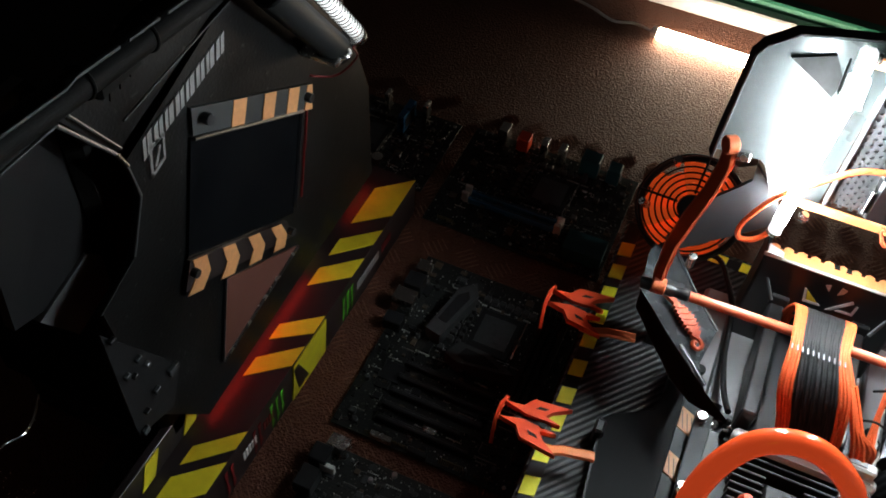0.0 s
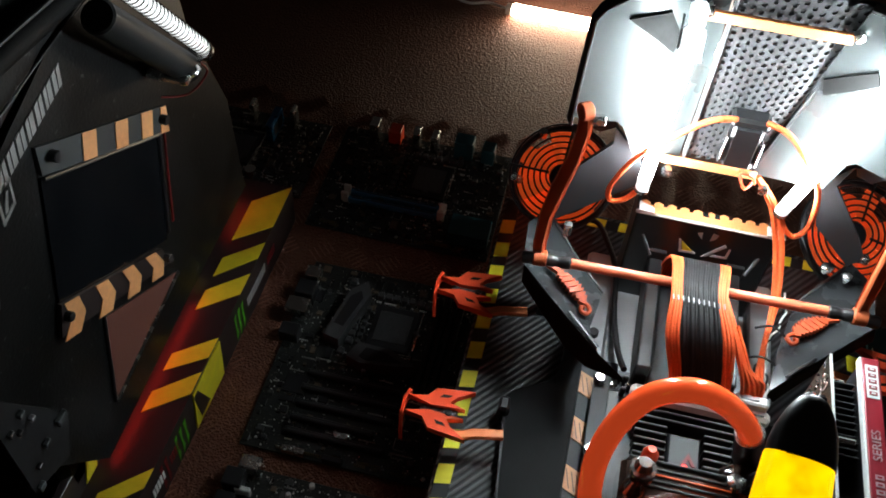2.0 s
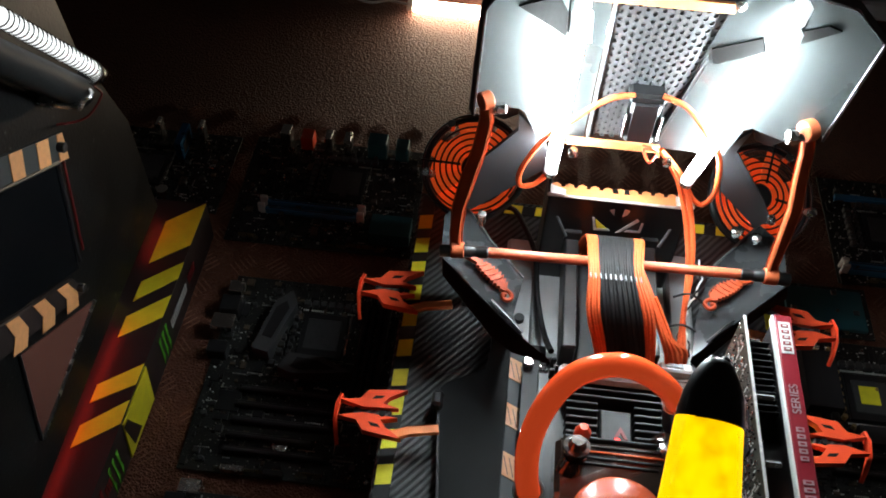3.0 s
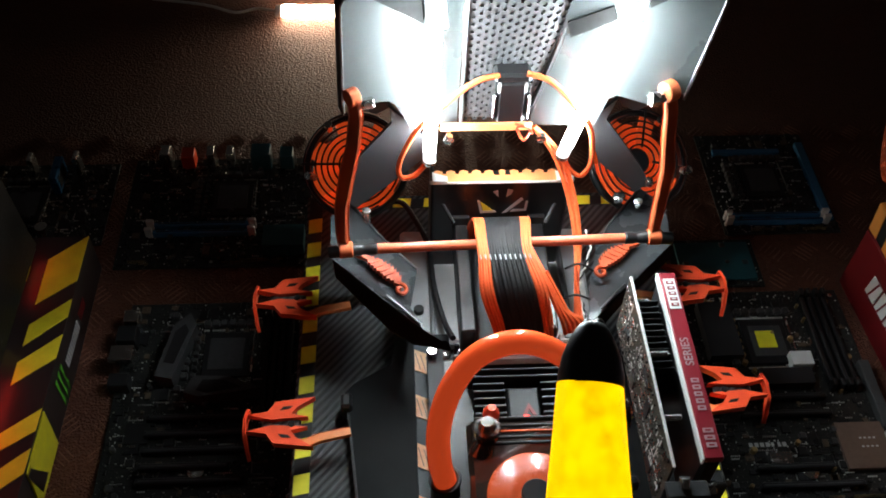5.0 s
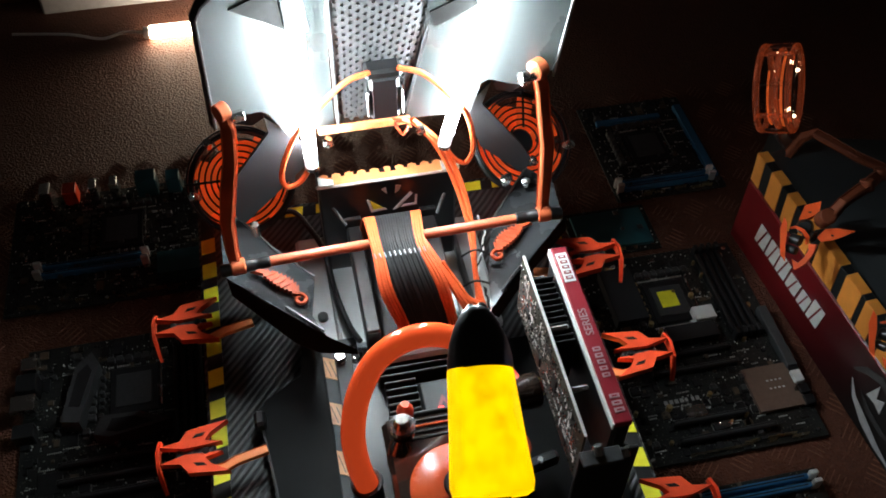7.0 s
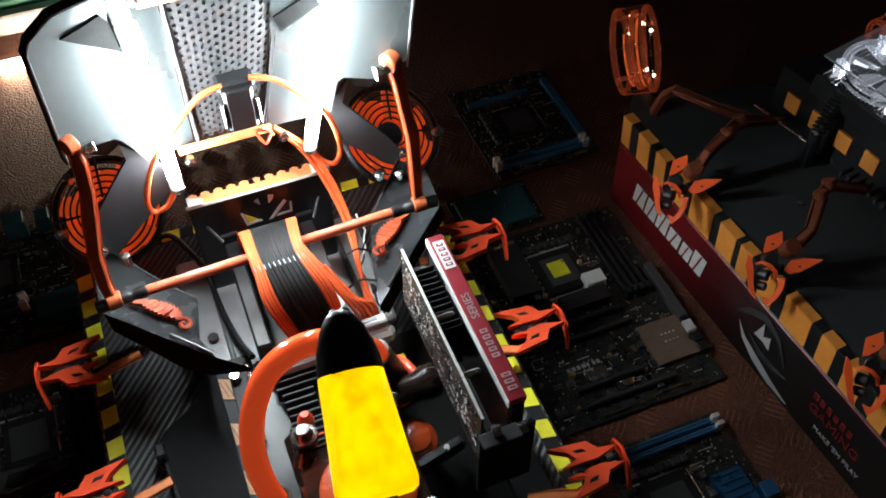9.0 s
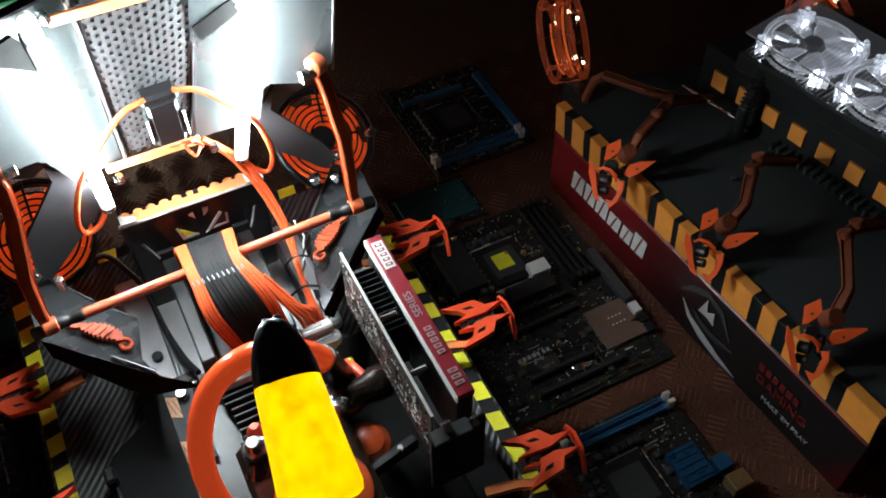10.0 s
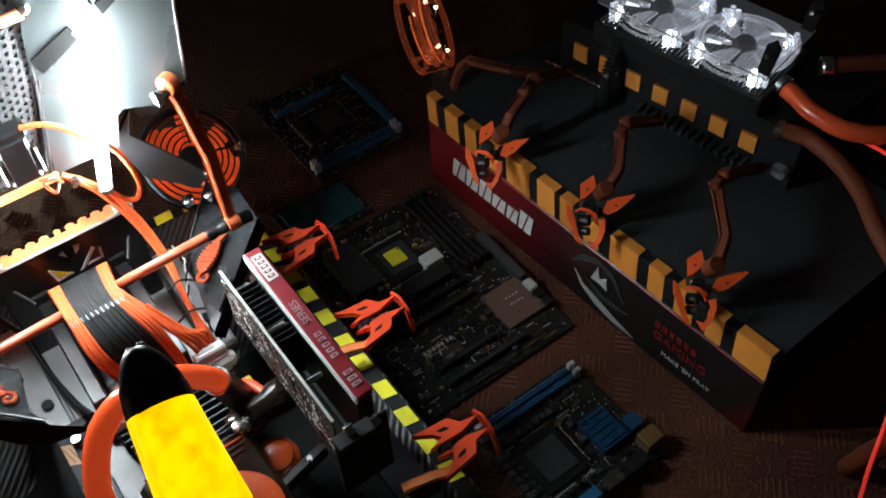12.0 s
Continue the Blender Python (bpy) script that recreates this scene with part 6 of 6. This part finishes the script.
# loose lead at the foot of the tower
solid("silver_wire", Geo().tube([(-0.58, -0.25, 0.3), (-0.58, -0.266, 0.28), (-0.58, -0.283, 0.276), (-0.58, -0.305, 0.29), (-0.6, -0.33, 0.25), (-0.62, -0.35, 0.0)], 0.0013, 6), STEEL, (-0.62, -0.35, 0), "thin silver wire loop beside the tower", "wire")

# ---- printed carton and second case on the right ----
A, B = Vector((0.603, 0.306, 0)), Vector((0.648, -0.292, 0))
L = (B - A).length
FX = basis(A, B - A, (0, 0, 1))
carton = thing("printed_carton", (0.64, 0, 0), "long red and black printed carton standing on the covering", "carton")
part("body", Geo(FX).box((L / 2, 0.058, -0.016), (L, 0.116, 0.03), None, 0.001), CARTON, carton)
part("lid_edge", Geo(FX).box((L / 2, 0.1135, -0.0005), (L - 0.004, 0.003, 0.002), None, 0.0006), RED, carton)
for k, (x, wd, h) in enumerate(((0.054, 0.026, 0.034), (0.084, 0.024, 0.034), (0.112, 0.024, 0.034), (0.14, 0.025, 0.027), (0.17, 0.021, 0.027), (0.195, 0.025, 0.036))):
    blk = part("print_block", Geo(FX).prism([(x, 0.048), (x + wd, 0.048), (x + wd + 0.003, 0.048 + h), (x + 0.003, 0.048 + h)], 0, 0.001), INK, carton, "plain white block mark", flat=True)
    part("block_slot", Geo(FX).prism([(x + wd * 0.3, 0.0475), (x + wd * 0.42, 0.0475), (x + wd * 0.8, 0.0485 + h), (x + wd * 0.68, 0.0485 + h)], 0.0011, 0.0016), RED, blk, flat=True)
for pts, wd, mt in (([(0.322, 0.07), (0.345, 0.09), (0.375, 0.102), (0.41, 0.094), (0.44, 0.06)], [0.002, 0.01, 0.012, 0.009, 0.002], SINKD), ([(0.33, 0.056), (0.35, 0.036), (0.385, 0.023), (0.425, 0.014), (0.47, 0.01)], [0.001, 0.008, 0.015, 0.011, 0.001], INKG), ([(0.352, 0.056), (0.385, 0.042), (0.42, 0.04), (0.45, 0.046)], [0.001, 0.009, 0.009, 0.001], SINKD)):
    part("swoosh_print", Geo(FX).strip([(0.305 + (x - 0.33) * 0.8, y, 0.0004) for x, y in pts], wd, 0.0009, (0, 1, 0)), mt, carton, "silver swoosh print", flat=True)
for q in ([(0.366, 0.068), (0.378, 0.1), (0.384, 0.078), (0.398, 0.088), (0.402, 0.066), (0.386, 0.07)],):
    part("swoosh_print", Geo(FX).prism([(0.305 + (x - 0.33) * 0.8, y - 0.006) for x, y in q], 0.0, 0.0012), INKG, carton, flat=True)
letters("print", "GAMING", 0.0215, FX @ Matrix.Translation((0.487, 0.054, 0.0012)), INKR, carton)
letters("print", "MAKE 'EM PRAY", 0.0112, FX @ Matrix.Translation((0.502, 0.028, 0.0012)), INKG, carton)
for k in range(6):
    part("print_bar", Geo(FX).box((0.448 + 0.0115 * k, 0.075, 0.0008), (0.0075, 0.011, 0.001), None, 0.0001), INKR, carton, flat=True)

second = thing("second_case", (0.8, 0, 0), "dark grey second case with hazard edge and clawed arms", "computer")
part("top_plate", Geo().prism([(0.607, 0.304), (0.651, -0.291), (0.96, -0.28), (0.96, 0.2), (0.83, 0.29), (0.70, 0.325)], 0.157, 0.162), DGREY, second, "dull dark grey top plate")
part("body", Geo().prism([(0.637, 0.29), (0.681, -0.288), (1.0, -0.278), (1.0, 0.3)], 0.0, 0.1568), HULLB, second)
edge = part("hazard_edge", Geo(FX).box((L / 2 - 0.002, 0.1405, -0.009), (L, 0.047, 0.014), None, 0.0008), HULLB, second, "black edge with ochre blocks")
for x0, x1 in ((-0.002, 0.018), (0.037, 0.064), (0.079, 0.102), (0.12, 0.146), (0.163, 0.208), (0.223, 0.255), (0.265, 0.287), (0.308, 0.334), (0.353, 0.398), (0.416, 0.44), (0.458, 0.486), (0.506, 0.529), (0.547, 0.594)):
    part("hazard_block", Geo(FX).prism([(x0 + 0.004, 0.1185), (x1 + 0.004, 0.1185), (x1, 0.164), (x0, 0.164)], -0.0019, -0.0007), OCHRE, edge, flat=True)
    part("hazard_block", Geo(FX).box(((x0 + x1) / 2, 0.1646, -0.0085), (x1 - x0, 0.0012, 0.0145), None, 0.0002), OCHRE, edge, flat=True)


def star_claw(c, ax):
    """A claw of two ears, an arched collar and two hooked pincers round black joints, on a jointed brown arm."""
    c = Vector(c)
    f = basis(c, (0.728, -0.648, 0.226), (0.365, 0.651, 0.665))
    joint = part("claw", Geo(f).cyl((-0.007, -0.002, -0.012), (-0.004, -0.004, 0.007), 0.0105, 0.0085, 14), BLACKG, second, "orange claw with black joints")
    for x, y, z, r in ((-0.011, -0.021, 0.0, 0.007), (-0.013, -0.034, 0.001, 0.0055), (0.003, -0.012, -0.004, 0.007)):
        part("claw_pin", Geo(f).cyl((x - 0.007, y + 0.001, z), (x + 0.006, y - 0.001, z + 0.004), r, n=12), BLACKG, joint)
    shapes = (
        ("claw_ear", [(-0.0145, 0.003), (-0.013, 0.024), (0.004, 0.034), (0.006, 0.018), (-0.002, 0.009), (-0.009, 0.004)], -24, -0.004),
        ("claw_ear", [(0.011, -0.012), (0.018, 0.0), (0.031, 0.004), (0.052, 0.005), (0.039, -0.005), (0.029, -0.012), (0.017, -0.016)], 18, -0.003),
        ("claw_pincer", [(-0.031, 0.003), (-0.026, -0.003), (-0.0225, -0.018), (-0.0215, -0.031), (-0.017, -0.051), (-0.025, -0.043), (-0.029, -0.026), (-0.0325, -0.012)], 10, 0.004),
        ("claw_pincer", [(0.0155, -0.022), (0.0145, -0.034), (0.008, -0.048), (-0.003, -0.058), (-0.009, -0.046), (-0.001, -0.049), (0.005, -0.041), (0.008, -0.031), (0.006, -0.023)], -8, 0.005))
    for nm, poly, turn, z in shapes:
        mm = f @ Matrix.Translation((0, 0, z)) @ Matrix.Rotation(radians(turn), 4, "X" if nm == "claw_ear" else "Y")
        pc = part(nm, Geo(mm).prism(poly, 0, 0.0055), STARO, joint)
        if nm == "claw_ear":
            mx, my = sum(p[0] for p in poly) / len(poly), sum(p[1] for p in poly) / len(poly)
            part("ear_slot", Geo(mm).prism([(mx - 0.0015, my - 0.001), (mx + 0.0015, my - 0.001), (mx + 0.002, my + 0.001), (mx - 0.001, my + 0.001)], 0.0054, 0.0062), CHIP, joint, flat=True)
    part("collar", Geo(f).strip([(-0.02, -0.009, 0.011), (-0.013, -0.006, 0.014), (-0.004, -0.009, 0.014), (0.003, -0.016, 0.012), (0.003, -0.024, 0.009)], [0.002, 0.004, 0.005, 0.005, 0.003], 0.003, (0.3, 1, 0)), STARO, joint)
    p = [c + f.to_3x3() @ Vector((0.008, 0.004, -0.008)), c + f.to_3x3() @ Vector((0.018, 0.014, -0.006)), *[Vector(q) for q in ax]]
    part("arm", Geo().strip(p, [0.012, 0.015, 0.013, 0.015, 0.016, 0.012], 0.011, (0.2, 1, 0)), BROWNM, second, "jointed brown arm")
    for q, r in ((p[3], 0.0085), (p[4], 0.0085)):
        part("knuckle", Geo().cyl(q - Vector((0, 0.004, 0.006)), q + Vector((0, 0.004, 0.006)), r, n=14), BROWNM, second)
    part("knuckle", Geo(f).cyl((0.01, 0.01, -0.012), (0.02, 0.016, 0.008), 0.0105, n=14), BROWNM, second)


star_claw((0.588, 0.142, 0.2), [(0.621, 0.143, 0.235), (0.659, 0.159, 0.24), (0.69, 0.178, 0.235), (0.79, 0.2, 0.185)])
star_claw((0.625, -0.013, 0.2), [(0.67, -0.008, 0.225), (0.702, 0.024, 0.24), (0.723, 0.036, 0.24), (0.805, 0.046, 0.19)])
star_claw((0.642, -0.177, 0.2), [(0.692, -0.162, 0.225), (0.73, -0.108, 0.24), (0.753, -0.102, 0.24), (0.845, -0.094, 0.19)])
part("arm", Geo().strip([(0.645, 0.3, 0.162), (0.655, 0.297, 0.195), (0.664, 0.287, 0.21), (0.689, 0.224, 0.22), (0.735, 0.2, 0.205)], [0.016, 0.016, 0.014, 0.013, 0.012], 0.01, (0.5, 1, 0)), BROWNM, second, "jointed brown arm")
part("plate_screw", Geo().cyl((0.735, 0.075, 0.162), (0.735, 0.075, 0.166), 0.004, n=10), SINKD, second)

# raised rear deck, radiator and clear fans
deck = part("rear_deck", Geo().prism([(0.796, 0.24), (0.861, -0.125), (1.02, -0.125), (1.02, 0.24)], 0.1625, 0.25), BLACKG, second, "black radiator deck with hazard blocks")
DX = basis((0.796, 0.24, 0.0), (0.065, -0.365, 0), (0, 0, 1))
for k in range(7):
    x = 0.0245 + 0.045 * k
    part("hazard_block", Geo(DX).prism([(x, 0.194), (x + 0.023, 0.194), (x + 0.0225, 0.221), (x - 0.0005, 0.221)], 0.0005, 0.004), OCHRE, deck)
for k in range(16):
    part("vent_rib", Geo(DX).box((0.15 + 0.0115 * k, 0.178, 0.009), (0.004, 0.01, 0.022), Matrix.Identity(4), 0.0006), DGREY, deck)
part("white_plug", Geo().box((0.86, -0.112, 0.19), (0.026, 0.02, 0.018), None, 0.004), INKG, deck)
rad = thing("radiator", (0.87, 0.05, 0.25), "radiator with two clear fans lit white", "radiator")
RX = basis((0.796, 0.176, 0.285), (0.05, -0.235, 0.0), (0.12, 0.02, 0.0))
part("core", Geo(RX).box((0.12, 0.06, -0.02), (0.25, 0.125, 0.03), None, 0.003), BLACKG, rad)
for k in range(40):
    part("core_fin", Geo(RX).box((0.004 + 0.006 * k, 0.06, -0.004), (0.0012, 0.115, 0.006), None, 0.0003), GREYM, rad)
for cx in (0.06, 0.182):
    rimf = part("fan_frame", Geo(RX).ring((cx, 0.06, 0.012), (0, 0, 1), 0.056, 0.004, 40), ACRYLIT, rad, "clear lit fan frame")
    for k in range(7):
        t = k * math.tau / 7
        part("fan_blade", Geo(RX).prism([(0.016, -0.006), (0.028, -0.016), (0.042, -0.024), (0.052, -0.022), (0.054, 0.0), (0.05, 0.016), (0.034, 0.013), (0.016, 0.008)], -0.0008, 0.0008, Matrix.Translation((cx, 0.06, 0.01)) @ Matrix.Rotation(t, 4, "Z") @ Matrix.Rotation(0.38, 4, "X")), ACRYLIT, rimf)
    part("fan_hub", Geo(RX).cyl((cx, 0.06, 0.0), (cx, 0.06, 0.018), 0.0125, n=22), SINKD, rimf)
    part("hub_label", Geo(RX).cyl((cx, 0.06, 0.0181), (cx, 0.06, 0.0188), 0.007, n=20), DGREY, rimf)
    for k in range(4):
        t = math.pi / 4 + k * math.pi / 2
        lx, ly = cx + 0.057 * math.cos(t), 0.06 + 0.057 * math.sin(t)
        part("led", Geo(RX).lathe((lx, ly, 0.004), (lx - 0.006 * math.cos(t), ly - 0.006 * math.sin(t), 0.008), [(0, 0.0024), (0.6, 0.0026), (1, 0.001)], 10), LEDW, rimf, "white light")
        part("fan_corner", Geo(RX).prism([(-0.014, -0.003), (-0.004, -0.012), (0.002, -0.012), (0.006, 0.01), (-0.002, 0.006), (-0.008, 0.012)], 0, 0.014, Matrix.Translation((cx + 0.066 * math.cos(t), 0.06 + 0.066 * math.sin(t), 0.0)) @ Matrix.Rotation(t, 4, "Z")), ACRYLIT, rimf, "lit clear corner")
        part("corner_post", Geo(RX).cyl((cx + 0.064 * math.cos(t), 0.06 + 0.064 * math.sin(t), 0.0), (cx + 0.064 * math.cos(t), 0.06 + 0.064 * math.sin(t), 0.022), 0.0035, n=12), ACRYLIT, rimf)
        if k % 2 == 0:
            # rods added to draw the bright streaks round the LEDs
            part("light_pipe", Geo(RX).cyl((cx + 0.05 * math.cos(t), 0.06 + 0.05 * math.sin(t), 0.021), (cx + 0.034 * math.cos(t + 0.2), 0.06 + 0.034 * math.sin(t + 0.2), 0.019), 0.0024, 0.0012, 8), ACRYL, rimf, "glowing rod for a streak of LED light")
        part("frame_arc", Geo(RX).tube([(cx + 0.061 * math.cos(t + a), 0.06 + 0.061 * math.sin(t + a), 0.004 + 0.01 * (k % 2)) for a in (0.2, 0.5, 0.8, 1.1, 1.35)], 0.0022, 6, 3), ACRYLIT, rimf)
part("cover", Geo(RX).box((0.12, 0.06, 0.025), (0.246, 0.124, 0.003), None, 0.001), HAZY, rad, "clear acrylic cover sheet")
for x, y in ((0.235, 0.005), (0.235, 0.115)):
    t = part("bracket_tab", Geo(RX).prism([(-0.008, 0), (0.008, 0), (0.009, 0.035), (0.0, 0.044), (-0.009, 0.035)], 0, 0.004, Matrix.Translation((x, y, 0.027)) @ Matrix.Rotation(radians(70), 4, "X")), HANDB, rad)
    part("tab_hole", Geo(RX).cyl((x, y - 0.006, 0.055), (x, y - 0.001, 0.055), 0.003, n=10), STEEL, t)
solid("spring_strut", Geo().cyl((0.784, 0.134, 0.215), (0.822, 0.146, 0.3), 0.005, n=10), BLACKG, (0.784, 0.134, 0.162), "black coil spring strut", "strut")
sp = [o for o in bpy.data.objects if o.name == "spring_strut"][0]
hel = []
p0, p1 = Vector((0.785, 0.1345, 0.218)), Vector((0.82, 0.1455, 0.295))
w = (p1 - p0).normalized()
u = w.orthogonal().normalized()
v = w.cross(u)
for k in range(121):
    t = k / 120
    hel.append(p0.lerp(p1, t) + (u * math.cos(t * 15 * math.tau) + v * math.sin(t * 15 * math.tau)) * 0.009)
part("coil", Geo().tube(hel, 0.0018, 5, 1), BLACKG, sp)
part("foot", Geo().cyl((0.784, 0.134, 0.162), (0.784, 0.134, 0.217), 0.008, n=10), BLACKG, sp)
part("rod", Geo().cyl((0.757, 0.228, 0.2), (0.779, 0.14, 0.2), 0.0018, n=8), STEEL, second)
for pts, mt, r in (([(0.902, -0.085, 0.278), (0.899, -0.108, 0.277), (0.896, -0.136, 0.275), (0.904, -0.178, 0.273), (0.937, -0.212, 0.272), (1.0, -0.235, 0.27)], HOSED, 0.0115), ([(0.868, -0.117, 0.25), (0.877, -0.136, 0.251), (0.882, -0.155, 0.25), (0.875, -0.201, 0.25), (0.857, -0.247, 0.248), (0.828, -0.292, 0.245), (0.8, -0.36, 0.235)], BROWNM, 0.0105), ([(0.95, -0.105, 0.3), (0.975, -0.122, 0.302), (1.05, -0.17, 0.3)], BROWNM, 0.01)):
    pts = [(x - 0.014, y + 0.021, z) for x, y, z in pts]
    hs = solid("coolant_hose", Geo().tube(pts, r, 16, 6), mt, pts[0], "orange coolant hose with metal fitting", "hose")
    a, b = Vector(pts[0]), Vector(pts[1])
    part("fitting", Geo().cyl(a - (b - a) * 0.35, a + (b - a) * 0.15, r * 1.25, n=16), STEEL, hs, "metal fitting")
solid("red_wire", Geo().tube([(0.935, -0.15, 0.23), (0.896, -0.219, 0.27), (0.865, -0.25, 0.268), (0.841, -0.284, 0.266), (0.834, -0.307, 0.258), (0.82, -0.335, 0.2), (0.79, -0.37, 0.15), (0.72, -0.4, 0.14), (0.69, -0.415, 0.12), (0.66, -0.43, 0.1), (0.65, -0.45, 0.02)], 0.0022, 6), WIRER, (0.8, -0.35, 0.0), "thin glowing red wire", "wire")
solid("clear_tube", Geo().tube([(0.71, -0.40, 0.004), (0.7, -0.42, 0.1), (0.7, -0.45, 0.2)], 0.012, 12), BROWNM, (0.71, -0.4, 0), "brown hose standing beside the case", "hose")

cf = thing("clear_fan", (0.665, 0.36, 0.1), "clear round fan on edge glowing orange", "fan")
part("post", Geo().box((0.672, 0.355, 0.07), (0.02, 0.05, 0.14), None, 0.003), BLACKG, cf)
w = Vector((0.72, -0.5, 0.3)).normalized()
c0 = Vector((0.676, 0.385, 0.205))
u = w.orthogonal().normalized()
v = w.cross(u)
cfan = fan("fan", c0 - w * 0.012, w, 0.054, cf, 7, FANC, FANC, "clear fan with orange glow", 0.2, 2)
part("rim", Geo().ring(c0 + w * 0.006, w, 0.059, 0.0045, 44, 8), FANC, cf, "clear front rim")
part("rim", Geo().ring(c0 - w * 0.036, w, 0.059, 0.0045, 44, 8), FANC, cf, "clear rear rim")
# glowing bands carry the orange light caught in the plastic edge
part("lit_band", Geo().tube([c0 - w * 0.004 + (u * math.cos(a) + v * math.sin(a)) * 0.052 for a in (0.6, 1.0, 1.4, 1.8, 2.2, 2.6, 3.0, 3.4, 3.8)], 0.002, 6, 3), SHINE, cf, "orange lit edge")
part("lit_band", Geo().tube([c0 - w * 0.022 + (u * math.cos(a) + v * math.sin(a)) * 0.05 for a in (1.2, 1.6, 2.0, 2.4, 2.8, 3.2)], 0.0016, 6, 3), SHINE, cf, "orange lit edge")
for k in range(8):
    d = u * math.cos(k * math.tau / 8) + v * math.sin(k * math.tau / 8)
    part("strut", Geo().cyl(c0 + d * 0.06 + w * 0.006, c0 - w * 0.036 + d * 0.06, 0.0034, n=8), FANC if k % 2 else GLASS, cf)
for a in (0.9, 2.3, 3.9, 5.4):
    d = u * math.cos(a) + v * math.sin(a)
    part("led", Geo().lathe(c0 + d * 0.049, c0 + d * 0.049 + w * 0.005, [(0, 0.0026), (0.6, 0.0026), (1, 0.001)], 10), LEDC, cf, "warm white light")
# tiny steel dots stand in for the dotted glints of the clear fan
for k in range(12):
    d = u * math.cos(0.4 * k) + v * math.sin(0.4 * k)
    part("rim_rivet", Geo().cyl(c0 + d * 0.043, c0 + d * 0.043 + w * 0.002, 0.0009, n=6), STEEL, cf)
copy_thing(cf, Matrix.Translation((1.03, 0.21, 0.1)) @ Matrix.Rotation(radians(25), 4, "Z"))
